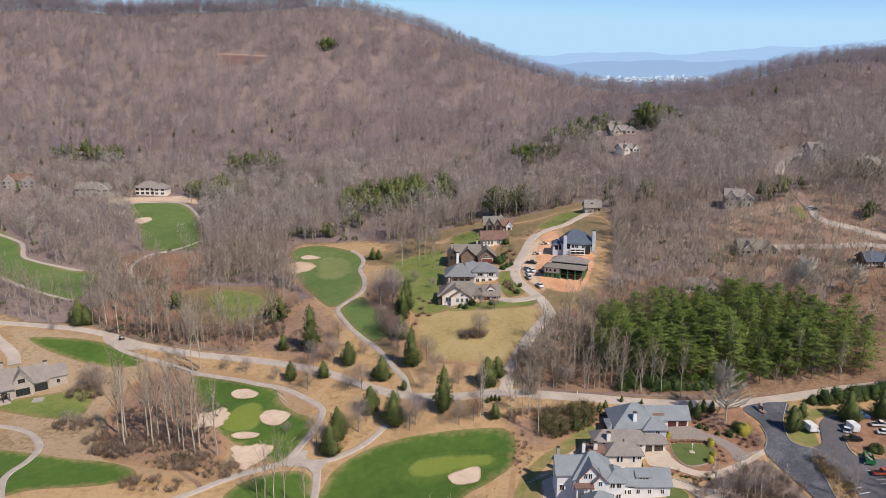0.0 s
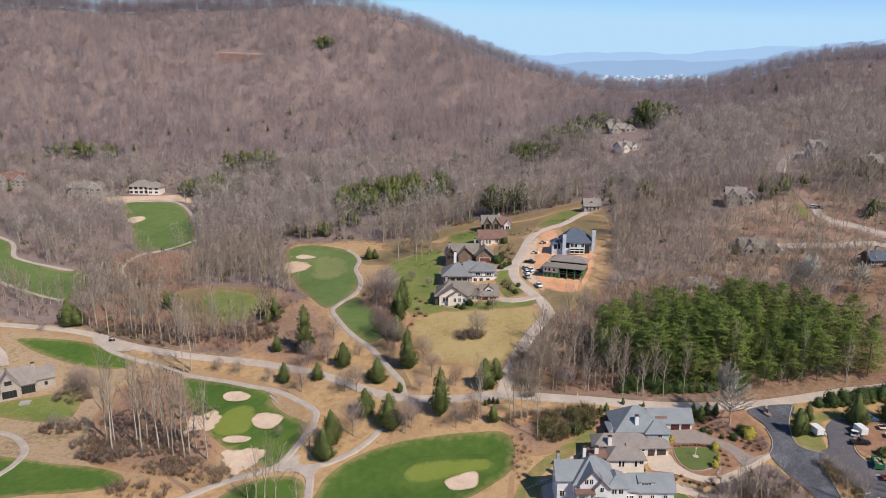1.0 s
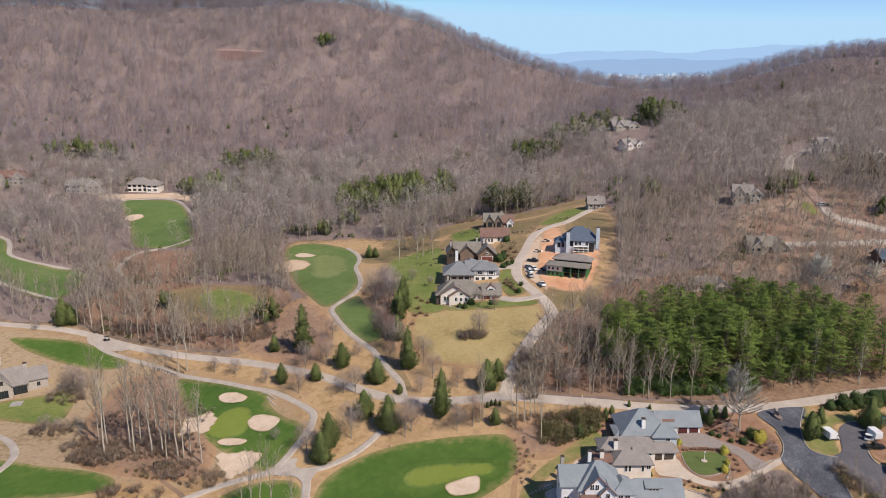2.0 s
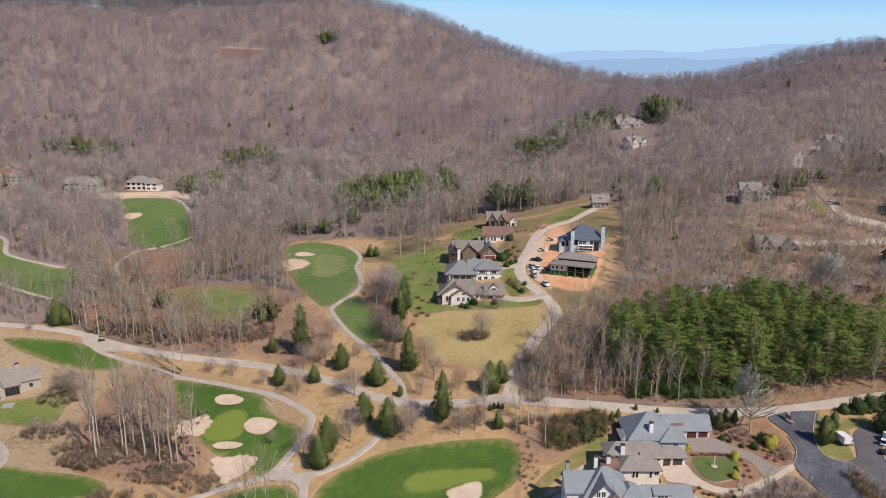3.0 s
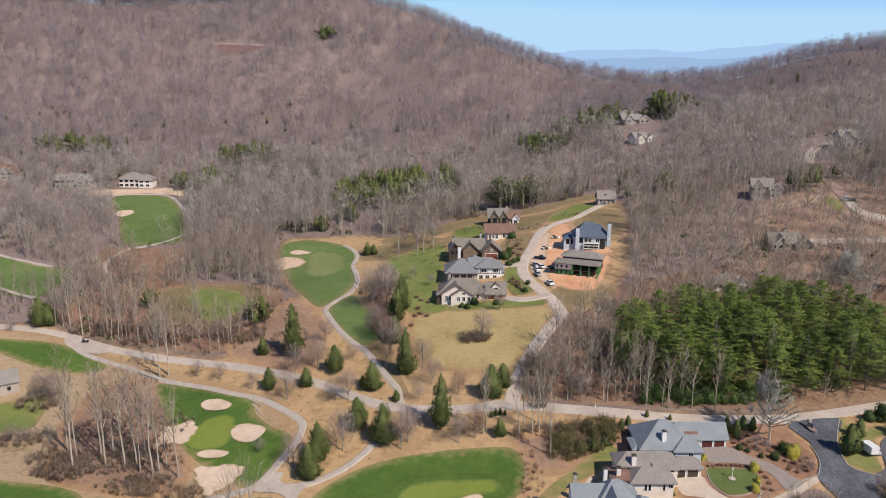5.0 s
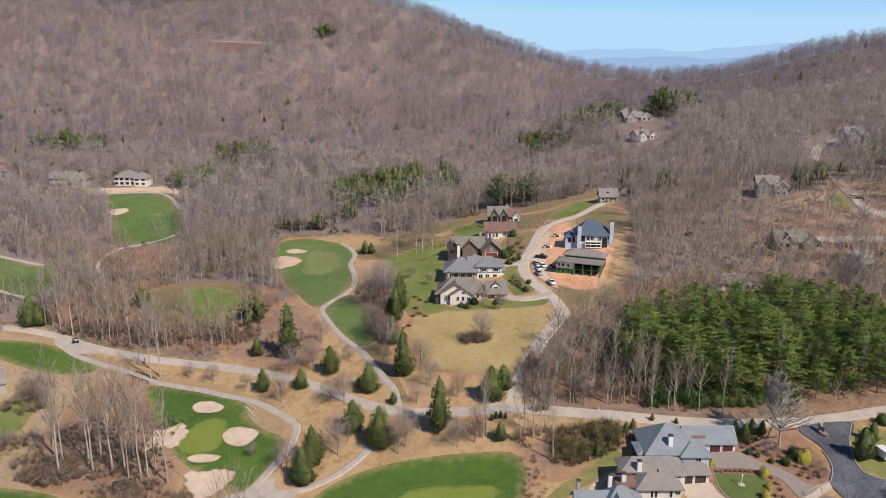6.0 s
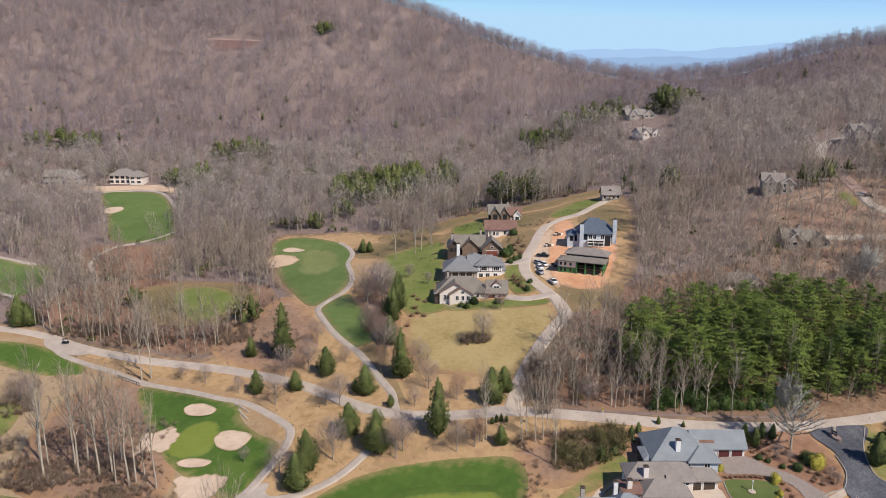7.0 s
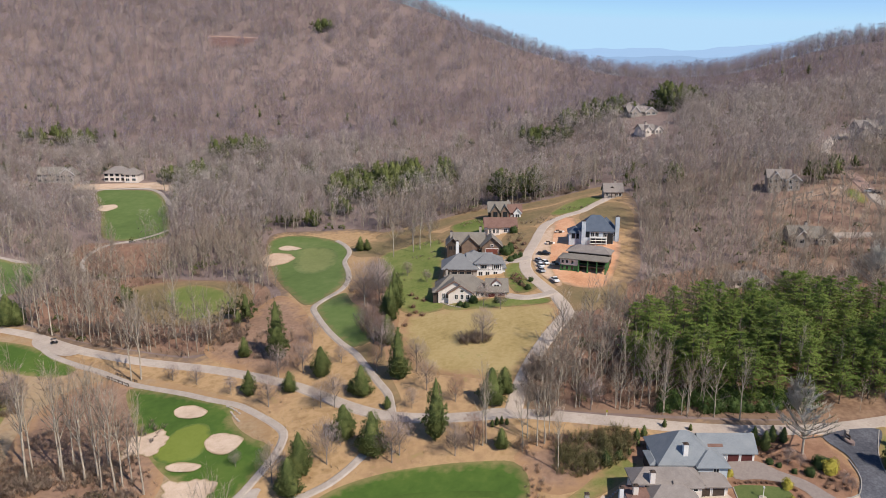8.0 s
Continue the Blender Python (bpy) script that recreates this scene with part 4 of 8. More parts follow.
def bare_tree(height, spread, limbs, twigs, sides=5, bare_to=0.35, thick=0.0065, limb=0.0055, forked=1.0, girth=1.0):
    """Trunk and crown of a leafless broadleaf tree, as two Bits; slot 0 bark, slot 1 twigs."""
    trunk, crown = Bits(), Bits()
    lean = rng.normal(size=2) * height * 0.03
    ph, split = rng.random(4) * 6.28, rng.uniform(0.3, 0.5)
    fork = [rng.normal(size=2) * spread * 0.12 * forked, rng.normal(size=2) * spread * 0.42 * forked]

    def axis(t, a):
        """Points up the stem, which forks into two leaders."""
        f = max(0.0, t - split) / (1 - split)
        bend = height * 0.011 * np.array([math.sin(7 * t + ph[a]), math.cos(6 * t + ph[a + 2])]) * min(1, 3 * max(0, t))
        xy = lean * t * t + fork[a] * f**0.8 + (bend if a == 0 or t > split else 0)
        return np.array([xy[0], xy[1], height * t])

    stops = (-0.03, 0.15, split, 0.62, 0.78, 0.93)
    radii = [height * girth * f for f in (0.0130, 0.0105, 0.0082, 0.0058, 0.0038, 0.0014)]
    for k in range(5):
        trunk.tube(axis(stops[k], 0), axis(stops[k + 1], 0), radii[k], radii[k + 1], sides, 0)
        if k > 1:
            start = axis(stops[k], 1) if k > 2 else axis(split, 0)
            trunk.tube(start, axis(stops[k + 1] * 0.96, 1), radii[k] * 0.8, radii[k + 1] * 0.8, max(3, sides - 1), 0)
    for k in range(limbs):
        t = bare_to + (0.95 - bare_to) * (k + rng.random()) / limbs
        base = axis(min(t, 0.92), k % 2 if t > split else 0)
        ang = k * 2.4 + rng.random()
        out = spread * (1.15 - t) * (0.7 + 0.5 * rng.random())
        up = height * (0.16 + 0.18 * rng.random())
        mid = base + (math.cos(ang) * out * 0.55, math.sin(ang) * out * 0.55, up * 0.55)
        tip = base + (math.cos(ang) * out, math.sin(ang) * out, up * 1.15)
        r = height * limb * (1.2 - t)
        if sides > 4:
            crown.tube(base, mid, r, r * 0.7, 3, 0)
            crown.tube(mid, tip, r * 0.7, r * 0.2, 3, 0)
        else:
            crown.tube(base, tip, r, r * 0.2, 3, 0)
        for j in range(twigs):
            s = 0.25 + 0.75 * rng.random()
            p = base + (mid - base) * s * 2 if s < 0.5 else mid + (tip - mid) * (s - 0.5) * 2
            d = np.array([math.cos(ang) * 0.6, math.sin(ang) * 0.6, 0.9]) + rng.normal(size=3) * 0.6
            d[2] = abs(d[2]) + 0.2
            crown.blade(p, p + d / np.linalg.norm(d) * height * (0.05 + 0.09 * rng.random()), height * thick, 1)
    return trunk, crown


def twiggy_tree(height, spread, limbs, twigs, low=0.18):
    """A small leafless tree with a dense egg-shaped crown of fine upright twigs."""
    trunk, crown = Bits(), Bits()
    trunk.tube((0, 0, -0.3), (0, 0, height * 0.3), height * 0.016, height * 0.012, 5, 0)
    trunk.tube((0, 0, height * 0.3), (0.1, 0, height * 0.8), height * 0.012, height * 0.003, 5, 0)
    for k in range(limbs):
        a = k * 2.4 + rng.random()
        z = height * (low + 0.4 * rng.random())
        o = spread * (0.45 + 0.4 * rng.random())
        crown.tube((0, 0, z), (math.cos(a) * o, math.sin(a) * o, z + height * (0.22 + 0.2 * rng.random())), height * 0.006, height * 0.002, 3, 0)
    for k in range(twigs):
        d = rng.normal(size=3)
        d /= np.linalg.norm(d)
        f = rng.random() ** 0.45
        c = height * (low + 1) / 2
        p = np.array([d[0] * spread * f, d[1] * spread * f, c + d[2] * height * (1 - low) / 2 * f * 0.9])
        p[:2] *= 1.0 - 0.35 * (p[2] / height) ** 2
        g = np.array([d[0] * 0.6, d[1] * 0.6, 0.8]) + rng.normal(size=3) * 0.4
        crown.blade(p, p + g / np.linalg.norm(g) * height * (0.08 + 0.08 * rng.random()), height * 0.0058, 1)
    return trunk, crown


def pine_tree(height, spread, tiers, per_tier, clumps, bare_to, slot_size):
    """Trunk and crown of a pine: whorls of level, feathery branches with needle sprays and gaps between."""
    trunk, crown = Bits(), Bits()
    trunk.tube((0, 0, -0.6), (0, 0, height * 0.55), height * 0.012, height * 0.008, 6, 0)
    trunk.tube((0, 0, height * 0.55), (0, 0, height * 0.97), height * 0.008, height * 0.002, 6, 0)
    side = rng.random() * 6.28
    for k in range(tiers):
        t = bare_to + (0.99 - bare_to) * (k + 0.5 * rng.random()) / tiers
        u = (t - bare_to) / (1 - bare_to)
        reach = spread * (1 - u**2.2) * (0.7 + 0.5 * rng.random()) + 0.4
        if u < 0.15:
            reach *= 0.8
        for j in range(per_tier):
            if rng.random() < 0.15:
                continue
            ang = 2 * math.pi * (j + rng.random() * 0.8) / per_tier + k * 0.9
            le = reach * (0.65 + 0.5 * rng.random()) * (1 + 0.25 * math.cos(ang - side))
            rise = le * (0.30 * u - 0.02 + 0.12 * rng.normal())
            d = np.array([math.cos(ang), math.sin(ang), 0.0])
            base = np.array([0, 0, height * t - 0.2])
            tip = base + d * le + (0, 0, rise)
            crown.tube(base, tip, height * 0.0018, 0.02, 3, 0)
            w = np.array([-d[1], d[0], 0])
            for c in range(clumps):
                s = 0.25 + 0.78 * (c + rng.random()) / clumps
                p = base + (tip - base) * s + w * rng.normal() * le * 0.22 * (1.15 - s) + (0, 0, rng.normal() * 0.10 + 0.12)
                crown.leaf(p, slot_size * (0.6 + 0.7 * rng.random()), 1, 2.0, 0.42)
    return trunk, crown


def leafy_core(bits, shape, rows, cols, slot):
    """The dense inside of a shrub or conifer: a lumpy closed skin; shape(t, angle) gives radius and height."""
    o = len(bits.v)
    for i in range(rows + 1):
        for j in range(cols):
            a = 2 * math.pi * (j + 0.5 * (i % 2)) / cols
            r, z = shape(i / rows, a)
            r *= 0.86 + 0.2 * rng.random()
            bits.v.append(np.array([math.cos(a) * r, math.sin(a) * r, z]))
    for i in range(rows):
        for j in range(cols):
            p, q = o + i * cols + j, o + i * cols + (j + 1) % cols
            bits.t += [(p, q, q + cols), (p, q + cols, p + cols)]
            bits.s += [slot, slot]


def cone_tree(height, spread, leaves, size, power=1.0, low=0.04, ragged=1.0, core=0.74, per=11, loose=1.0):
    """A dense conical or columnar evergreen, leafed to the ground in uneven tufts."""
    trunk, crown = Bits(), Bits()
    trunk.tube((0, 0, -0.5), (0, 0, height * 0.9), height * 0.014 + 0.05, 0.03, 5, 0)
    ph = rng.random(3) * 6.28

    def reach(t, a):
        lump = 0.9 + ragged * (0.12 * math.sin(a * 2 + t * 5 + ph[0]) + 0.10 * math.sin(a * 3 - t * 11 + ph[1]))
        return spread * max(0.02, 1 - t) ** power * lump * min(1.0, 0.62 + 2.0 * t)

    leafy_core(crown, lambda t, a: (core * (1 - (0.2 + 0.35 * loose) * t) * reach(t, a), height * (low + (0.97 - low) * t)), 8, 9, 1)
    tufts = max(24, leaves // per)
    for k in range(tufts):
        t = 1 - rng.random() ** 0.62
        ang = k * 2.4 + rng.random()
        r = reach(t, ang) * (0.80 + (0.14 + 0.10 * loose * ragged) * rng.random())
        c = np.array([math.cos(ang) * r, math.sin(ang) * r, height * (low + (1 - low) * t) * 0.985])
        wide = (0.085 + 0.03 * loose) * spread * (0.55 + 0.6 * (1 - t))
        if t < 0.12:
            c[:2] *= 0.84
            wide *= 0.6
        for q in range(per):
            p = c + rng.normal(size=3) * wide * (1, 1, 0.8) - (0, 0, wide * 0.3)
            p[2] = min(max(0.25, p[2]), height)
            limit = (1.03 + 0.5 * loose) * reach(min(1.0, max(0.0, p[2] / height - low)), ang) + 0.06
            out = math.hypot(p[0], p[1])
            if out > limit:
                p[:2] *= limit / out
            crown.leaf(p, size * (0.45 + 0.6 * rng.random()) * (0.6 + 0.5 * (1 - t)), 1, 0.3)
    return trunk, crown


def brush(height, stems, twigs):
    """A leafless bush: stems fanning from the ground, with short twigs."""
    b = Bits()
    for k in range(stems):
        a, o = rng.random() * 6.28, rng.random() ** 0.7 * 0.75
        foot = np.array([rng.normal() * 0.25, rng.normal() * 0.25, -0.1])
        tip = foot + np.array([math.cos(a) * o, math.sin(a) * o, 1.0]) * height * (0.6 + 0.45 * rng.random())
        b.blade(foot, tip, height * 0.028, 0)
        for j in range(twigs):
            p = foot + (tip - foot) * (0.35 + 0.6 * rng.random())
            d = rng.normal(size=3) * 0.7 + (math.cos(a) * 0.4, math.sin(a) * 0.4, 0.8)
            b.blade(p, p + d / np.linalg.norm(d) * height * (0.18 + 0.22 * rng.random()), height * 0.022, 1)
    return b


def bush(height, spread, leaves, size, loose=0.0):
    """Crown of a rounded evergreen shrub over a dense core, with short stems."""
    trunk, crown = Bits(), Bits()
    for k in range(4):
        ang = k * 1.6
        trunk.tube((0, 0, -0.3), (math.cos(ang) * spread * 0.4, math.sin(ang) * spread * 0.4, height * 0.5), 0.05, 0.02, 4, 0)
    ph = rng.random() * 6.28

    def lump(d):
        return 0.9 + 0.12 * math.sin(4 * d[0] + 3 * d[2] + ph) + 0.08 * math.sin(5 * d[1] - 2 * d[0] + ph)

    def shape(t, a):
        u = -0.25 + 1.82 * t
        d = (math.cos(a) * math.cos(u), math.sin(a) * math.cos(u), math.sin(u))
        return (0.86 - loose) * spread * math.cos(u) * lump(d), max(0.02, height * (0.12 + (0.76 - loose) * math.sin(u)) * lump(d))

    leafy_core(crown, shape, 6, 10, 1)
    for k in range(leaves):
        d = rng.normal(size=3)
        d /= np.linalg.norm(d)
        d[2] = abs(d[2]) * 1.05 - 0.05
        f = lump(d) * (0.90 - loose + (0.14 + 2.2 * loose) * rng.random())
        crown.leaf((d[0] * spread * f, d[1] * spread * f, max(0.1, height * (0.12 + 0.88 * d[2] * f))), size * (0.5 + 0.6 * rng.random()), 1, 0.2)
    return trunk, crown


def plant(name, parts_, mats, label, category, group=""):
    """A plant as an empty with its trunk and crown."""
    top = new(name)
    for what, bits in zip(("trunk", "crown"), parts_):
        v, t, s = bits.arrays()
        ob = new(what, joined_mesh(what, v, t, mats, s, way=bits.crown_ways()))
        ob.parent = top
    return tagged(top, label, category, group)


class Kind:
    """Some variants of one plant, set out one after another."""

    def __init__(self, name, make, count, mats, label, category, group, base):
        self.models, self.base, self.n, self.fresh = [], base, 0, []
        for k in range(count):
            self.models.append(plant(name, make(), mats, label, category, group))
            self.fresh.append(True)

    def put(self, x, y, height, label=""):
        k = self.n % len(self.models)
        s = height / self.base
        m = Matrix.LocRotScale((x, y, gz(x, y) + 0.05), Euler((0, 0, self.n * 2.1)), (s * (0.92 + 0.16 * rng.random()),) * 2 + (s,))
        if self.fresh[k]:
            ob, self.fresh[k] = self.models[k], False
            ob.matrix_basis = m
        else:
            ob = copy_thing(self.models[k], Matrix.Identity(4))
            ob.matrix_basis = m
        self.n += 1
        if label:
            ob["label"] = label
        return ob


BARE = Kind("bare_tree", lambda: bare_tree(20, rng.uniform(3.4, 5.2), 15, 17, thick=0.0030, bare_to=0.42, limb=0.0065, forked=0.45), 7, [M_PALEBARK, M_TWIGNEAR], "tall leafless broadleaf tree with pale grey trunk", "tree", "bare trees of the valley", 20)
SLIM = Kind("slim_bare_tree", lambda: bare_tree(18, rng.uniform(2.2, 3.2), 14, 16, thick=0.0034, bare_to=0.42, limb=0.005, forked=0.15), 5, [M_PALEBARK, M_TWIGNEAR], "slim leafless tree with a straight pale trunk among pines", "tree", "bare trees of the valley", 18)
SMALLBARE = Kind("small_bare_tree", lambda: twiggy_tree(8, rng.uniform(2.8, 3.7), 18, 1000), 6, [M_BARK, M_TWIGWARM], "small leafless ornamental tree with twiggy round crown", "tree", "ornamental bare trees", 8)
OAK = Kind("spreading_tree", lambda: bare_tree(14, 9.0, 62, 46, bare_to=0.24, thick=0.0095, sides=7, limb=0.0125, girth=1.9), 1, [M_PALEBARK, M_LICHEN], "large spreading leafless tree with pale limbs beside the road", "tree", "", 14)
RUSSET = Kind("russet_tree", lambda: twiggy_tree(9, 2.9, 16, 900, 0.08), 3, [M_BARK, M_TWIGRED], "small tree with russet twigs and clinging dead leaves", "tree", "ornamental bare trees", 9)
PINE = Kind("white_pine", lambda: pine_tree(20, rng.uniform(6.2, 8.4), 16, 7, 29, rng.uniform(0.12, 0.30), 0.37), 8, [M_PINEBARK, M_NEEDLE], "tall dark green pine with layered branches", "tree", "pine grove", 20)
CEDAR = Kind("evergreen_tree", lambda: cone_tree(12, rng.uniform(4.8, 5.9), 2900, 0.33, power=rng.uniform(0.50, 0.64), ragged=1.2, core=0.78, loose=0.15), 6, [M_PINEBARK, M_CEDAR], "dense dark green conical evergreen on pine straw", "tree", "ornamental evergreens", 12)
SPRUCE = Kind("spruce_tree", lambda: cone_tree(14, 3.3, 2500, 0.32, power=0.62, ragged=1.5, core=0.76, loose=0.25), 3, [M_PINEBARK, M_CEDAR], "tall slim dark green spruce on pine straw", "tree", "ornamental evergreens", 14)
COLUMN = Kind("columnar_evergreen", lambda: cone_tree(6, 2.0, 1200, 0.18, power=0.38, ragged=0.7, core=0.86, loose=0.0), 3, [M_PINEBARK, M_CEDAR], "trim columnar evergreen beside the paving", "tree", "columnar evergreens", 6)
BUSH = Kind("evergreen_shrub", lambda: bush(2.0, 1.25, 420, 0.12), 4, [M_BARK, M_SHRUB], "rounded dark evergreen shrub", "shrub", "evergreen shrubs", 2)
MOUND = Kind("olive_shrub", lambda: bush(1.4, 1.0, 300, 0.10), 3, [M_BARK, M_OLIVE], "low olive-green rounded shrub beside the hedge", "shrub", "olive shrubs", 1.4)
BEDDING = Kind("dormant_shrub", lambda: bush(0.75, 0.62, 150, 0.10, loose=0.28), 3, [M_BARK, M_DORMANT], "low russet dormant shrub in reddish mulch", "shrub", "dormant bedding shrubs", 0.8)
GOLD = Kind("golden_shrub", lambda: bush(3, 1.5, 520, 0.15), 2, [M_BARK, M_YELLOW], "bright yellow upright shrub in red mulch", "shrub", "golden shrubs", 3)

SINGLE = []  # places of the trees set out one by one, kept free of forest


def plant_row(kind, rows, label=""):
    for x, y, h in rows:
        kind.put(x, y, h, label)
        SINGLE.append((x, y))


plant_row(SPRUCE, [(0.2, 233.1, 17.7), (-12, 265.3, 17), (-54.3, 285.9, 21), (-16.4, 329.5, 10.4), (-16.6, 317.1, 15.6), (-17.3, 307.1, 14)])
plant_row(CEDAR, [(-22.7, 258, 10), (-26.3, 260.4, 4.1), (-37.2, 272.4, 10), (15.8, 245.2, 11.2), (19.7, 249.6, 8.3), (-35.2, 224.9, 11.9),
    (-36.5, 217.1, 10.5), (-16.7, 229.6, 12.5), (-25.3, 237.8, 10), (-45.9, 264.4, 7), (-66.4, 288.9, 7.5), (-58.6, 264.9, 8.2),
        (-39.1, 399.5, 7.5), (-35.9, 399.3, 5.8), (-167.4, 322.6, 12.6), (-163.8, 322.7, 9.3), (17.3, 225.8, 5.9), (-19, 311, 10.5),
            (-17.3, 288.8, 10.9), (-70, 448.8, 7.2), (-14.2, 249.1, 4)])
plant_row(RUSSET, [(-24.3, 314.7, 10.1), (-19.2, 270.5, 10.3), (5.7, 248.2, 8.8), (10.2, 226, 11.2), (11.6, 227.8, 7.4), (-22.1, 290, 13.6)])
plant_row(SMALLBARE, [(-28.7, 322.1, 18.8), (-22.9, 321.3, 19.5), (-18.4, 279.4, 14.4), (14.8, 281.6, 12.5), (-31.6, 278.8, 6.8),
    (-86.9, 276.7, 6.5), (-77.8, 273.1, 7.2), (-64.4, 265, 6.8), (-50.6, 256.4, 10.9), (-43.6, 275, 11.9), (-34.3, 253.5, 9), (-28.4, 227.1, 13.4),
        (-11.1, 225, 11.7), (-9.3, 227.6, 12.8), (5.3, 224.9, 9.6), (-41.8, 221.7, 11.2), (-53.2, 228.9, 5.3), (-6.9, 247.4, 6.6),
            (-2.9, 256.1, 10.1), (-86.8, 302.1, 10.3), (-136.8, 267.6, 11.8)])
plant_row(SMALLBARE, [(-132.5, 265.3, 11.8), (-140.2, 267.8, 8.3), (-133.5, 240.2, 6.6), (-129.4, 240.1, 5.5), (-176.1, 315.9, 5.4),
    (-6.3, 267.3, 11.6), (42.4, 237.5, 10.5), (-26, 347.6, 11.5), (-22.3, 331.2, 13.8), (-13.7, 351.6, 6.4), (-5.2, 340.7, 5.7), (16.5, 311, 9.1),
        (22.4, 306.4, 7.7), (-20.7, 411.9, 6.7), (-13.9, 400.5, 15.5), (-6, 404.8, 14.6), (-30, 252.6, 11.2), (-51.2, 272.8, 11.9),
            (-44, 294.7, 10.1), (-24.9, 295.8, 12.6)])
plant_row(OAK, [(90.4, 216.5, 15.5)])
plant_row(OAK, [(154.6, 304.7, 16.2), (176.4, 304.9, 10.6)], "spreading leafless tree on the red-brown slope")
plant_row(BARE, [(153, 384.7, 13.4), (154.7, 381.3, 13.9), (158.8, 381.3, 13.9), (163.6, 383, 12.4), (168.1, 384.8, 11.5), (148.8, 345, 10.4),
    (153.2, 342.4, 11.4), (156.7, 343.2, 9.5)], "slim leafless tree in front of the stone house")
plant_row(SMALLBARE, [(77.6, 182.1, 7), (84.4, 184.4, 6.5), (88.5, 182.2, 7), (80.5, 185.7, 6.4), (109.5, 195.5, 4.2), (111.8, 184.8, 6.1),
    (111.1, 190.3, 4.7)])
plant_row(BARE, [(75.6, 184.3, 9.8), (80.2, 180.7, 10.4), (85.8, 181.3, 10.9), (90.9, 181.1, 9.7), (84, 186.8, 9.2), (87.8, 187.4, 9.2),
    (92.8, 179.5, 9.5), (86, 177.9, 9.4), (75.7, 178.9, 9.5), (90.1, 185.3, 9.5), (111.2, 178.2, 9.9), (107.8, 180.4, 9.5), (82.5, 178.7, 10),
        (80.9, 184.7, 10), (90.8, 183.8, 9.4), (111.4, 191, 7.2)], "slim leafless tree in the brush beside the drive")
plant_row(BARE, [(-12.8, 386, 20.9), (-9.8, 388.5, 20.7), (-4.9, 389, 17.9), (-21.8, 382.4, 18), (-106, 223.5, 31.3), (-100.7, 229.6, 26.5),
    (-96.9, 224.4, 27.8), (-91.5, 224.3, 25.8), (-88.8, 226.2, 25.8), (-81.7, 220.4, 27.6), (-88.3, 231.7, 25.1),
        (-80.7, 222.3, 24.1), (-97.8, 231.6, 23.5), (-74, 219.2, 23.3), (-96.7, 241.7, 22.7), (-101.4, 278.4, 23.1),
            (-98.5, 279.3, 27.2), (-112.3, 233.1, 21.1), (-79.3, 224.5, 18.5), (-107.7, 229.1, 22.9)])
plant_row(BARE, [(-85.8, 221.4, 20.3), (-52.9, 195.7, 16.8), (-49.9, 194.3, 19.4), (-46.4, 192.9, 20.2), (-55.7, 197, 10.4), (-40.1, 190.1, 14.6),
    (12.5, 227.6, 15.9), (13.5, 228.3, 19.4), (28.4, 225.6, 16.2), (22.6, 223.7, 15.1), (24.3, 228.4, 17.9), (26.5, 225.1, 17.7),
        (30.4, 215.4, 15.6), (30, 228.3, 15.3), (80.1, 230.4, 16.7), (-103.9, 327.6, 21.9), (-120.4, 306.6, 20.8), (-112.6, 305.8, 22),
            (-135.4, 313.1, 21.2), (-152, 316.3, 25.3), (-145.7, 313.5, 23.8), (-161, 322.1, 23), (-128.2, 307.3, 20.9)])

# pine grove by the road
GROVE = [(55, 249), (66, 244), (78, 239), (92, 235), (106, 236), (121, 238), (133, 240), (149, 240), (153, 258), (145, 276), (128, 292), (106, 291),
    (78, 279), (58, 266)]
placed = []
for k in range(9000):
    x, y = rng.uniform(46, 165), rng.uniform(226, 300)
    gap = 5.3 + 1.3 * math.sin(x / 7.0) * math.sin(y / 9.0)
    if len(placed) < 98 and inside(GROVE, x, y)[0] and all(math.hypot(x - a, y - b) > gap for a, b in placed):
        placed.append((x, y))
for k, (x, y) in enumerate(placed):
    PINE.put(x, y, rng.uniform(12, 20) if k % 3 else rng.uniform(16, 21))
for k in range(7):
    x, y = 60 + 13.0 * k + rng.normal(), 237 + 10 * rng.random()
    SLIM.put(x, y, rng.uniform(13, 18))
OPEN_ZONES.append(GROVE)

# ---- woods ----
def scatter(bits_list, places, sizes, name, mats, label, category="woods"):
    """One mesh with a turned and scaled copy of a model at each place."""
    vs, ts, ss, ws, o = [], [], [], [], 0
    arrays = [(*b.arrays(), b.crown_ways()) for b in bits_list]
    zs = ground_z(places[:, 0], places[:, 1])
    for k, ((x, y), s) in enumerate(zip(places, sizes)):
        v, t, sl, way = arrays[rng.integers(len(arrays))]
        a = rng.random() * 6.28
        q = np.empty_like(way)
        q[:, 0] = way[:, 0] * math.cos(a) - way[:, 1] * math.sin(a)
        q[:, 1] = way[:, 0] * math.sin(a) + way[:, 1] * math.cos(a)
        q[:, 2] = way[:, 2]
        ws.append(q)
        c, n = math.cos(a) * s, math.sin(a) * s
        w = np.empty_like(v)
        w[:, 0] = v[:, 0] * c - v[:, 1] * n + x
        w[:, 1] = v[:, 0] * n + v[:, 1] * c + y
        w[:, 2] = v[:, 2] * s + zs[k]
        vs.append(w)
        ts.append(t + o)
        ss.append(sl)
        o += len(v)
    ob = new(name, joined_mesh(name, np.concatenate(vs), np.concatenate(ts), mats, np.concatenate(ss), way=np.concatenate(ws)))
    return tagged(ob, label, category, kind="stuff")


def merged(parts_):
    out = Bits()
    for b in parts_:
        o = len(out.v)
        out.v += b.v
        out.t += [tuple(i + o for i in t) for t in b.t]
        out.s += b.s
    return out


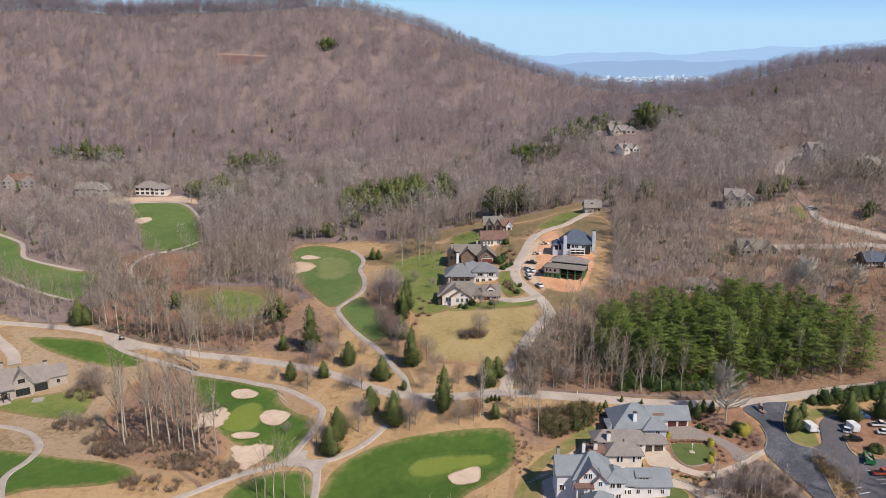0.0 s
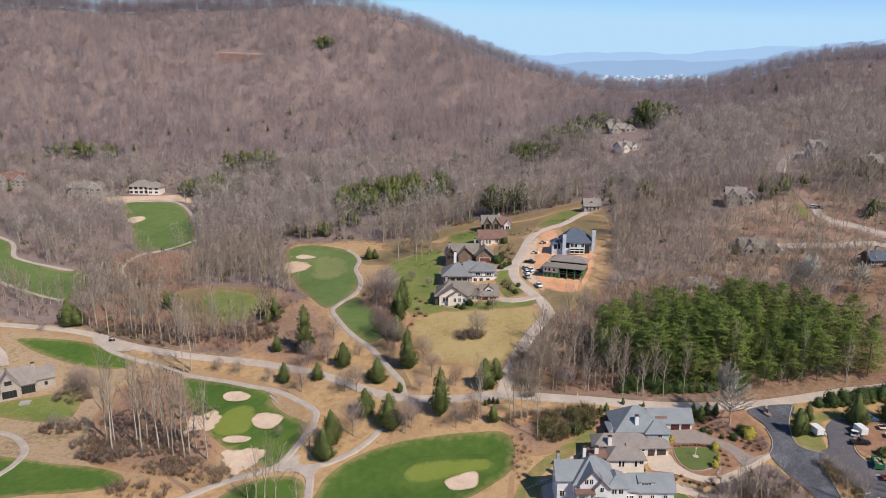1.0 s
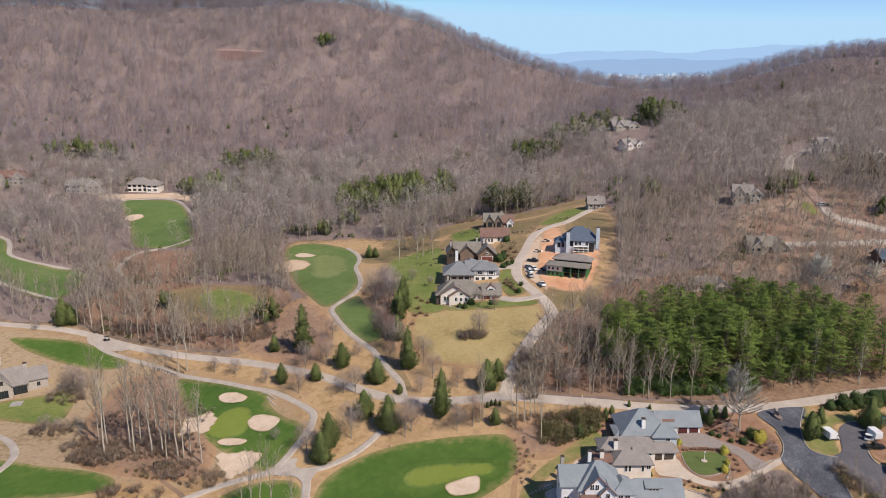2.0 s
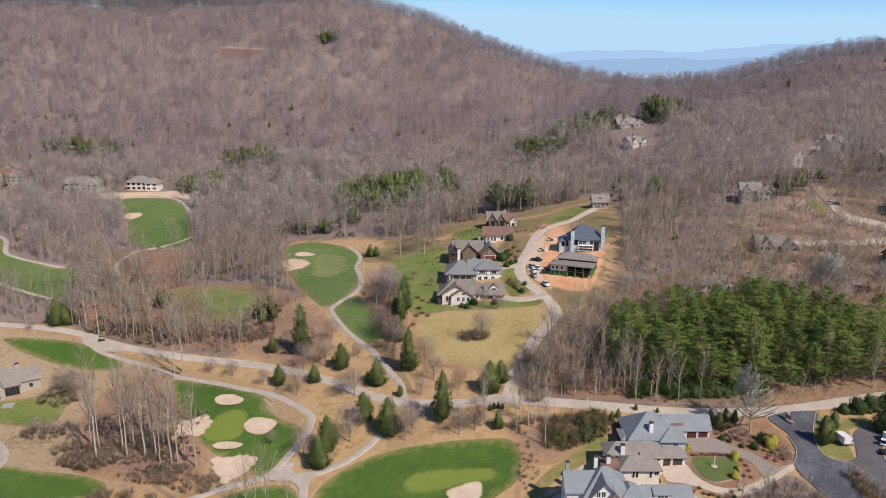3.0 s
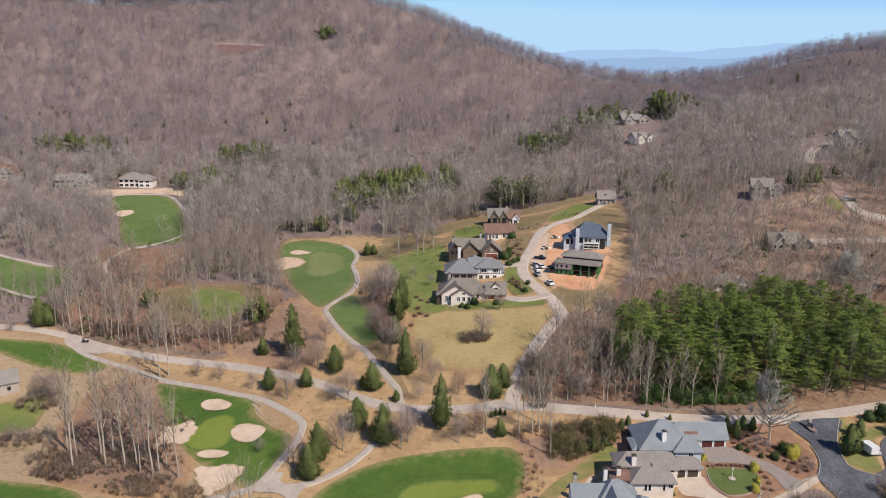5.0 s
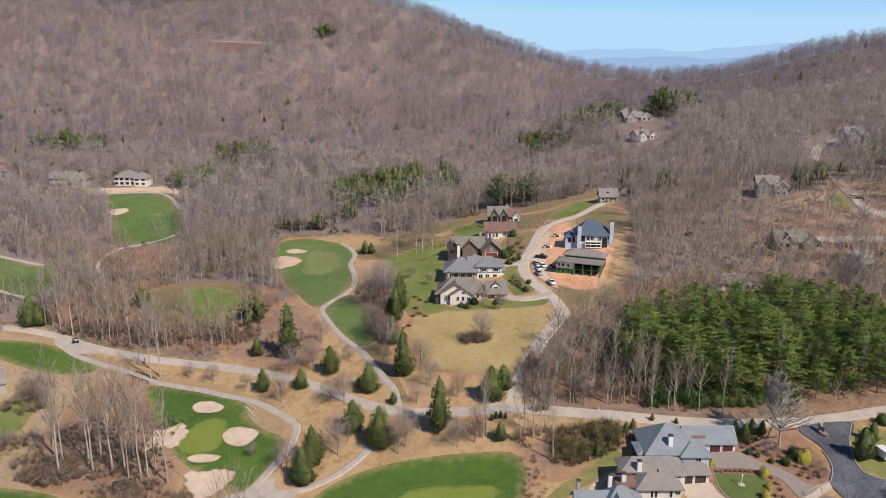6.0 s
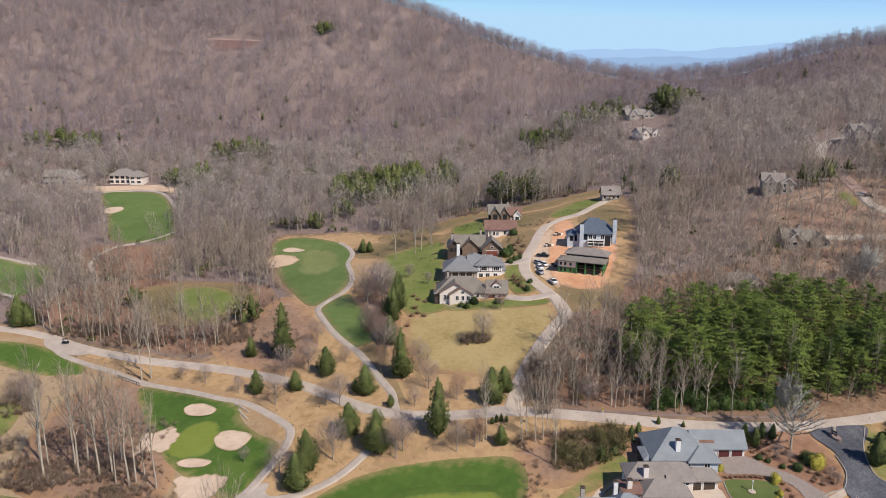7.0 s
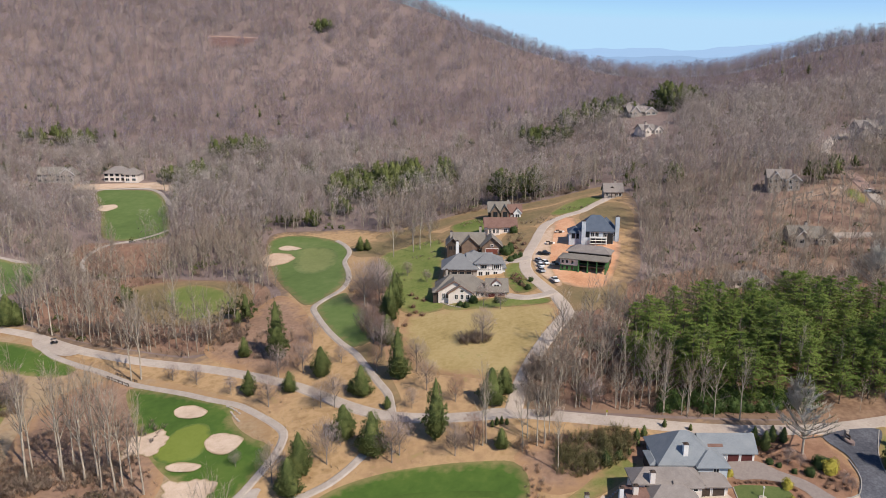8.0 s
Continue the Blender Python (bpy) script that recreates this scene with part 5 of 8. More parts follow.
def far_tree(twigs, stem, width, low=0.26):
    """A light leafless tree for the hillsides: stem, rising limbs and a rounded haze of fine twigs."""
    b = Bits()
    h, wide = 17.0, rng.uniform(3.4, 4.6)
    lean = rng.normal(size=2) * 0.5
    b.tube((0, 0, -0.6), (*lean, h * 0.82), stem, stem * 0.35, 3, 0)
    for k in range(4):
        a = k * 1.6 + rng.random()
        z = h * (0.30 + 0.22 * rng.random())
        b.blade((*(lean * z / h), z), (math.cos(a) * wide * 0.7, math.sin(a) * wide * 0.7, z + h * 0.3), stem * 1.3, 0)
    for k in range(twigs):
        a, u = k * 2.4 + rng.random(), rng.random()
        z = h * (low + (0.92 - low) * u)
        r = wide * rng.random() ** 0.4 * math.sin(math.pi * (0.2 + 0.72 * u)) ** 0.7
        d = rng.normal(size=3) * (0.8, 0.8, 0.5) + (math.cos(a) * 0.7, math.sin(a) * 0.7, 1.2)
        p = np.array([lean[0] + math.cos(a) * r, lean[1] + math.sin(a) * r, z])
        b.blade(p, p + d / np.linalg.norm(d) * (1.2 + 1.2 * rng.random()), width, 1)
    return b


def free_of(places):
    """Which places lie outside the open ground, roads and single trees."""
    x, y = places[:, 0], places[:, 1]
    ok = np.ones(len(places), bool)
    for z in OPEN_ZONES:
        ok &= ~inside(z, x, y)
    for line, half in WAYS:
        p = np.array(line)[::2]
        for q in p:
            ok &= (x - q[0]) ** 2 + (y - q[1]) ** 2 > (half + 2.5) ** 2
    return ok


CREST_X = [-700, 0, 45, 75, 145, 255, 335, 410, 430, 700]
CREST_Y = [1135, 1165, 1095, 1020, 1000, 960, 900, 840, 975, 975]  # the woods end just past the crest


def wood_places(y0, y1, spacing):
    n = int((y1 - y0) * (1.24 * (y0 + y1) / 2 + 90) / spacing**2)
    y = rng.uniform(y0, y1, n * 2)
    x = rng.uniform(-1, 1, n * 2) * (0.62 * y1 + 45)
    keep = np.abs(x) < 0.62 * y + 45
    p = np.stack([x[keep], y[keep]], -1)[:n]
    p = p[p[:, 1] < np.interp(p[:, 0], CREST_X, CREST_Y)]
    for zone, share in THIN_ZONES:
        p = p[~inside(zone, p[:, 0], p[:, 1]) | (rng.random(len(p)) < share)]
    thin = np.sin(p[:, 0] / 37 + 1.2 * np.sin(p[:, 1] / 29)) * np.sin(p[:, 1] / 33 + p[:, 0] / 80)
    return p[free_of(p) & ((y0 >= 620) | (rng.random(len(p)) < 0.86 + 0.3 * thin))]

HOUSE_SITES = []

# ---- paving and gardens round the near houses ----
patch("mulch_bed", [(81.6, 225.2), (91, 226.2), (96.4, 224.6), (98.8, 221.6), (100.2, 213.4), (99.5, 207), (96.4, 201.7), (90.1, 198.5), (81.6, 193.4),
    (74.1, 190.5), (65.6, 194.8), (59.7, 197.7), (66.3, 203.4), (70.6, 210.9), (71.6, 214.4), (78.3, 217.4)], M_MULCH, 0.14, "reddish mulch garden beds round the drives", "garden bed", step=2)
patch("mulch_bed", [(47, 224.9), (55.5, 225.8), (54.4, 218.3), (49.8, 215.5), (47.6, 217.9)], M_MULCH, 0.14, "reddish mulch bed with clipped shrubs", "garden bed", step=2)
patch("drive", [(71.7, 214.7), (78.4, 214.3), (82.4, 210.7), (87.3, 207.1), (90.3, 202.7), (92.1, 199.4), (87.1, 197.2), (86.2, 201.7),
    (83.8, 205.5), (77.1, 208.1), (71.2, 208.7)], M_PAVER, 0.25, "brown paver drive in front of the garage", "drive", step=2)
patch("lawn", [(70, 206.2), (74.9, 206.3), (80.9, 205.1), (82.3, 201.7), (80.4, 198.5), (76.1, 196.8), (72.1, 197.1),
    (70.1, 201)], M_CLIPPED, 0.22, "round clipped green lawn with a low kerb", "lawn", step=2)
patch("drive", [(61.6, 203.3), (67.8, 204), (68.6, 200.7), (70.2, 197.5), (73.5, 194.6), (78.7, 193.7), (85.9, 196.3), (92.5, 199.7), (96.8, 202),
    (96.9, 200.4), (89.3, 195.6), (79.9, 190.9), (74.4, 191.4), (70.2, 193.7), (66, 196.2), (61.1, 197.8)], M_BEIGE, 0.24, "pale beige concrete drive curving to the garages", "drive", step=2)
patch("drive", [(64.9, 192.2), (67.8, 191), (72.3, 188.7), (76.2, 186.1), (83.5, 189.7), (84.4, 187.7), (75.7, 181.1), (71.6, 182.6), (68.9, 186.7),
    (64.5, 188.5)], M_BEIGE, 0.24, "pale beige concrete drive curving to the garages", "drive", step=2)
patch("lawn", [(64.3, 188.5), (67.5, 187.3), (68.8, 184.9), (66.9, 179.7), (62, 180.2)], M_CLIPPED, 0.22, "small clipped green lawn beside the house", "lawn", step=2)
patch("lawn", [(22.5, 184.8), (25, 194.1), (29.5, 196.5), (33.8, 197.6), (34.1, 195.9), (29.3, 194.9),
    (27.1, 184.1)], M_LAWN, 0.22, "narrow green lawn with a pale kerb", "lawn", step=2)
patch("entrance_drive", [(98.8, 223.4), (113.7, 225.4), (108.6, 216), (106.6, 209.3), (106.6, 204.6), (110.4, 201.6), (109.4, 197.1), (108.5, 190),
    (107.3, 180), (106.6, 173.6), (101, 174.2), (101.5, 181), (99.3, 189.1), (97.1, 197.3), (96.8, 202), (100, 207.8),
        (100.9, 214.9)], M_SHEENASPHALT, 0.34, "smooth dark asphalt entrance drive with tyre sheen in its colour", "drive", step=1.5)
patch("car_park", [(118.8, 213.2), (123.5, 217.2), (127.8, 215.3), (121.4, 202.1), (121.9, 197.1), (125.2, 195.7), (134.9, 189.9), (125.5, 169.3),
    (112.5, 170.7), (113.8, 181.1), (112.6, 190.6), (110.6, 196.2), (109.6, 199.5), (112, 202.2), (115.2, 204)], M_WORNASPHALT, 0.30, "grey asphalt car park with white bay lines", "car park", step=1.5)
patch("mulch_bed", [(128.2, 214.6), (140.1, 216.6), (149.4, 214.3), (138.6, 190.8), (126.6, 196.6), (122.9, 198.4),
    (122.5, 202.5)], M_MULCH, 0.27, "reddish soil yard where trailers are parked", "garden bed", step=2)
strip("kerb", spline([(113.5, 224.8), (108.6, 216), (106.6, 209.3), (106.6, 204.6), (110, 201.9), (112.5, 201.1)], False, 1.5), 0.22, 0.48, M_KERB)
strip("kerb", spline([(100.4, 214), (99.9, 207.5), (96.8, 202), (93.5, 200.9), (88.8, 198.6)], False, 1.5), 0.22, 0.46, M_KERB)
strip("kerb", spline([(109.6, 196.3), (108.7, 190), (107.4, 179.9), (106.7, 174.7)], False, 1.5), 0.22, 0.48, M_KERB)
strip("kerb", spline([(123.7, 217.5), (127.9, 215.6), (124.3, 207.5), (121.7, 202), (121.9, 196.8), (125.1, 195.4)], False, 1.5), 0.22, 0.42, M_KERB)
strip("kerb", spline([(82.4, 201.4), (80.3, 198.2), (76, 196.3), (71.8, 196.7), (69.7, 200.8), (69.8, 205.9)], False, 1.5), 0.2, 0.32, M_KERB, "pale kerb round the lawn")
for a, b in (([(121.9, 193.4), (124.8, 192.6)], 0), ([(121.2, 190.3), (124.6, 189.7)], 0), ([(121.7, 188.2), (125.3, 187.6)], 0), ([(121.7, 186.2),
    (125.9, 185.8)], 0), ([(121.9, 184.2), (126.3, 183.8)], 0), ([(112.8, 182.7), (116.2, 183.3)], 0), ([(113.1, 180.3), (117.3, 181.1)], 0)):
    strip("bay_line", spline(a, False, 1.0), 0.16, 0.34, M_PAINT, "white painted parking bay line", "marking")


# ---- buildings ----
class Shell:
    """Gathers quads and triangles for one mesh."""

    def __init__(self):
        self.v, self.f = [], []

    def add(self, verts, faces):
        o = len(self.v)
        self.v += [tuple(q) for q in verts]
        self.f += [tuple(i + o for i in f) for f in faces]
        return self

    def box(self, x0, y0, z0, x1, y1, z1):
        v = [(x, y, z) for z in (z0, z1) for x, y in ((x0, y0), (x1, y0), (x1, y1), (x0, y1))]
        return self.add(v, [(3, 2, 1, 0), (4, 5, 6, 7), (0, 1, 5, 4), (1, 2, 6, 5), (2, 3, 7, 6), (3, 0, 4, 7)])


def part(name, shell, mat, parent, label=""):
    ob = mesh_object(name, shell.v, shell.f, mat)
    ob.parent = parent
    if label:
        ob["label"] = label
    return ob


def house(name, x, y, z, turn, label, category="house", site=None):
    top = new(name)
    top.matrix_basis = pose(x, y, z, 0, 0, turn)
    if site:
        x0, y0, x1, y1 = site
        m = top.matrix_basis
        HOUSE_SITES.append([tuple((m @ Vector((a, b, 0))).xy) for a, b in ((x0, y0), (x1, y0), (x1, y1), (x0, y1))])
    return tagged(top, label, category)


def wing(h, x0, y0, x1, y1, z0, eave, rise, kind, wall_mat, roof_mat, over=0.6, deep=3.0, trim=None):
    """One block of a house: walls to the eaves and a roof on it. kind: hip, gx (ridge along x) or gy."""
    w = Shell()
    w.box(x0, y0, z0 - deep, x1, y1, eave)
    cx, cy = (x0 + x1) / 2, (y0 + y1) / 2
    if kind == "gx":
        for x in (x0, x1):
            e = 0.25 if x == x0 else -0.25
            w.add([(x, y0, eave), (x, y1, eave), (x, cy, eave + rise), (x + e, y0, eave), (x + e, y1, eave), (x + e, cy, eave + rise)],
                  [(0, 1, 2), (5, 4, 3), (0, 2, 5, 3), (1, 4, 5, 2)])
    if kind == "gy":
        for y in (y0, y1):
            e = 0.25 if y == y0 else -0.25
            w.add([(x0, y, eave), (x1, y, eave), (cx, y, eave + rise), (x0, y + e, eave), (x1, y + e, eave), (cx, y + e, eave + rise)],
                  [(0, 1, 2), (5, 4, 3), (0, 2, 5, 3), (1, 4, 5, 2)])
    part("wall", w, wall_mat, h)
    r = Shell()
    t = 0.28
    if kind == "hip":
        ax0, ay0, ax1, ay1 = x0 - over, y0 - over, x1 + over, y1 + over
        half = min(ax1 - ax0, ay1 - ay0) / 2 * 0.97
        if ax1 - ax0 > ay1 - ay0:
            p, q = (ax0 + half, cy), (ax1 - half, cy)
        else:
            p, q = (cx, ay0 + half), (cx, ay1 - half)
        lo, top = eave - over * rise / half, eave + rise
        v = [(ax0, ay0, lo), (ax1, ay0, lo), (ax1, ay1, lo), (ax0, ay1, lo), (ax0, ay0, lo + t), (ax1, ay0, lo + t), (ax1, ay1, lo + t),
            (ax0, ay1, lo + t), (*p, top + t), (*q, top + t)]
        r.add(v, [(3, 2, 1, 0), (0, 1, 5, 4), (1, 2, 6, 5), (2, 3, 7, 6), (3, 0, 4, 7)])
        if ax1 - ax0 > ay1 - ay0:
            r.f += [(4, 5, 9, 8), (5, 6, 9), (6, 7, 8, 9), (7, 4, 8)]
        else:
            r.f += [(4, 5, 8), (5, 6, 9, 8), (6, 7, 9), (7, 4, 8, 9)]
    else:
        along = kind == "gx"
        a0, a1 = (x0 - over, x1 + over) if along else (y0 - over, y1 + over)
        half = ((y1 - y0) if along else (x1 - x0)) / 2
        mid = cy if along else cx
        b = half + over
        lo = eave - over * rise / half
        for s in (-1, 1):
            prof = [(mid + s * b, lo + 0.05), (mid, eave + rise + 0.05), (mid, eave + rise + 0.05 + t), (mid + s * b, lo + 0.05 + t)]
            v = [(a, c, z) if along else (c, a, z) for a in (a0, a1) for c, z in prof]
            r.add(v, [(0, 1, 2, 3), (7, 6, 5, 4), (0, 4, 5, 1), (1, 5, 6, 2), (2, 6, 7, 3), (3, 7, 4, 0)])
    part("roof", r, roof_mat, h)
    if trim and kind == "gy":
        g = Shell()
        half = (x1 - x0) / 2 + over
        for s in (-1, 1):
            y = y0 - over - 0.06
            lo = eave - over * rise / ((x1 - x0) / 2)
            v = [(cx + s * half, yy, lo + d) for yy in (y, y + 0.1) for d in (-0.1, 0.36)] + [(cx, yy, eave + rise + d) for yy in (y, y + 0.1) for d in (-0.1, 0.36)]
            g.add(v, [(0, 1, 5, 4), (2, 6, 7, 3), (1, 3, 7, 5), (0, 4, 6, 2), (0, 2, 3, 1), (4, 5, 7, 6)])
        part("bargeboard", g, trim, h, "pale painted gable trim")


def window(h, x, y, z, w, ht, face="f", frame_mat=None, bars=1):
    """A framed window on a wall that faces f (front), b, l or r; x, y, z is its bottom centre."""
    fw = 0.12
    flat = face in "fb"
    k = -1 if face in "fl" else 1

    def at(u, v, d):
        return (x + u, y + k * d, z + v) if flat else (x + k * d, y + u, z + v)

    def block(u0, v0, u1, v1, d1):
        a, b = at(u0, v0, 0.0), at(u1, v1, d1)
        return Shell().box(*[min(q) for q in zip(a, b)], *[max(q) for q in zip(a, b)])

    ring = Shell()
    outer = ((-w / 2 - fw, -fw), (w / 2 + fw, -fw), (w / 2 + fw, ht + fw), (-w / 2 - fw, ht + fw))
    inner = ((-w / 2, 0), (w / 2, 0), (w / 2, ht), (-w / 2, ht))
    v = [at(u, q, d) for d in (0.0, 0.10) for loop in (outer, inner) for u, q in loop]
    f = []
    for a in range(4):
        b = (a + 1) % 4
        f += [(8 + a, 8 + b, 12 + b, 12 + a), (a, b, 4 + b, 4 + a)[::-1], (a, b, 8 + b, 8 + a), (4 + a, 4 + b, 12 + b, 12 + a)[::-1]]
    frame_ob = part("window", ring.add(v, f), frame_mat or M_WHITE, h)
    part("pane", block(-w / 2, 0, w / 2, ht, 0.04), M_GLASS, frame_ob)
    for n in range(bars):
        u = -w / 2 + w * (n + 1) / (bars + 1)
        part("glazing_bar", block(u - 0.04, 0, u + 0.04, ht, 0.08), frame_mat or M_WHITE, frame_ob)


def garage(h, x, y, z, w, ht, mat, face="f"):
    """A sectional garage door of raised panels in a pale surround."""
    d, s = Shell(), Shell()
    rows, cols = 4, 4
    d.box(x - w / 2, y - 0.06, z, x + w / 2, y + 0.02, z + ht)
    for i in range(rows):
        for j in range(cols):
            u0, v0 = x - w / 2 + w * j / cols + 0.07, z + ht * i / rows + 0.06
            d.box(u0, y - 0.10, v0, u0 + w / cols - 0.14, y - 0.055, v0 + ht / rows - 0.12)
    s.box(x - w / 2 - 0.18, y - 0.14, z, x - w / 2, y, z + ht + 0.2)
    s.box(x + w / 2, y - 0.14, z, x + w / 2 + 0.18, y, z + ht + 0.2)
    s.box(x - w / 2, y - 0.14, z + ht, x + w / 2, y, z + ht + 0.2)
    g = part("garage_door", d, mat, h, "dark panelled garage door")
    part("surround", s, M_WHITE, g)


def chimney(h, x, y, z0, z1, w, mat):
    c, k = Shell(), Shell()
    c.box(x - w / 2, y - w / 2, z0, x + w / 2, y + w / 2, z1)
    k.box(x - w / 2 - 0.08, y - w / 2 - 0.08, z1, x + w / 2 + 0.08, y + w / 2 + 0.08, z1 + 0.12)
    k.box(x - w / 5, y - w / 5, z1 + 0.12, x + w / 5, y + w / 5, z1 + 0.4)
    c = part("chimney", c, mat, h)
    part("cap", k, M_TIMBER, c)


def porch(h, x0, y0, x1, y1, z, top, posts, mat, floor_mat):
    """Open posts in front of a wall, with a floor slab and a beam."""
    part("porch_floor", Shell().box(x0, y0, z - 1.5, x1, y1, z + 0.12), floor_mat, h)
    part("beam", Shell().box(x0, y0, top - 0.35, x1, y0 + 0.3, top), mat, h)
    for k in range(posts):
        x = x0 + 0.2 + (x1 - x0 - 0.4) * k / max(1, posts - 1)
        part("post", Shell().box(x - 0.17, y0, z + 0.12, x + 0.17, y0 + 0.34, top - 0.35), mat, h)


def dormer(h, x, y, z, w, d, ht, rise, wall_mat, roof_mat):
    wing(h, x - w / 2, y, x + w / 2, y + d, z, z + ht, rise, "gy", wall_mat, roof_mat, over=0.3, deep=0.5)
    window(h, x, y, z + 0.35, w * 0.6, ht - 0.6)


M_BLUEWALL = material("pale_blue_grey_siding", [(0.36, 0.41, 0.46), (0.45, 0.50, 0.54), (0.53, 0.57, 0.60)], 0.5, 0.8)
M_GREYWALL = material("light_grey_siding", [(0.560, 0.550, 0.555), (0.660, 0.650, 0.650), (0.740, 0.730, 0.725)], 0.5, 0.8)


def house_blue_hip():
    h = house("house", 61, 214, -5, 0, "large house with blue-grey hipped slate roof and red garage doors", "house", (-13, -10, 20, 9))
    wing(h, -7.6, -5, 6.0, 7.5, 0, 3.1, 5.0, "hip", M_BLUEWALL, M_ROOFBLUE, 0.7)
    # solid dark-walled block put in for the dark opening of the porch
    wing(h, -9.6, -4.4, -7.4, 2.0, 0, 2.2, 0.5, "hip", M_TIMBER, M_ROOFBLUE, 0.3)
    wing(h, 4, 0.6, 16.9, 7.2, 0, 3.0, 2.9, "gx", M_WHITE, M_ROOFBLUE, 0.6)
    wing(h, 1, -6.2, 7.9, 0, 0, 3.0, 2.2, "hip", M_BLUEWALL, M_ROOFBLUE, 0.6)
    for x in (11.7, 15.0):
        garage(h, x, 0.6, 0, 2.7, 2.3, M_GARAGE)
    window(h, 5.2, -6.2, 1.2, 1.2, 1.3)
    window(h, -4.4, -5, 0.8, 1.6, 1.6)
    chimney(h, -1.4, -3.4, 4, 7.2, 1.1, M_WHITE)
    skylight = Shell()
    skylight.add([(5.6, 1.2, 3.75), (9.3, 1.2, 3.75), (9.3, 2.7, 4.85), (5.6, 2.7, 4.85), (5.6, 1.2, 3.95), (9.3, 1.2, 3.95), (9.3, 2.7, 5.05),
        (5.6, 2.7, 5.05)],
        [(3, 2, 1, 0), (4, 5, 6, 7), (0, 1, 5, 4), (1, 2, 6, 5), (2, 3, 7, 6), (3, 0, 4, 7)])
    part("roof_panel", skylight, M_ROOFBROWN, h, "brown flat roof panel")


def house_taupe():
    h = house("house", 57.2, 202, -7.3, 0, "cream stucco house with low taupe hipped roofs", "house", (-15, -8, 13, 7))
    wing(h, -11.6, -0.2, 3.6, 5.6, 0, 4.7, 2.0, "hip", M_STUCCO, M_ROOFTAUPE, 0.7)
    wing(h, -9.0, -5.4, 1.4, 0.5, 0, 3.1, 2.2, "hip", M_STUCCO, M_ROOFTAUPE, 0.7)
    wing(h, 2.6, 1.6, 10.4, 5.9, 0, 3.0, 1.7, "hip", M_STUCCO, M_ROOFTAUPE, 0.7)
    wing(h, -13.4, -4.4, -8.2, 0.6, 0, 3.0, 0.7, "hip", M_STUCCO, M_ROOFBROWN, 0.6)
    wing(h, -2.6, -1.4, 3.4, 0.4, 0, 4.3, 0.8, "gx", M_STUCCO, M_ROOFTAUPE, 0.4)
    for x in (-1.6, 0.2, 2.0):
        window(h, x, -1.4, 3.3, 0.9, 0.8, bars=0)
    for x in (5.0, 8.3):
        garage(h, x, 1.6, 0, 2.7, 2.2, M_TIMBER)
    for x in (-5.6, -4.6, -1.0):
        window(h, x, -5.4, 0.6, 0.6, 2.0, bars=0)
    window(h, -8.6, -0.2, 3.0, 1.2, 1.0)
    window(h, 0.6, -5.4, 1.4, 1.0, 1.2)
    chimney(h, -7.6, -0.2, 3, 7.4, 1.1, M_STUCCO)
    chimney(h, -12.0, -3.0, 2, 5.6, 1.1, M_STUCCO)


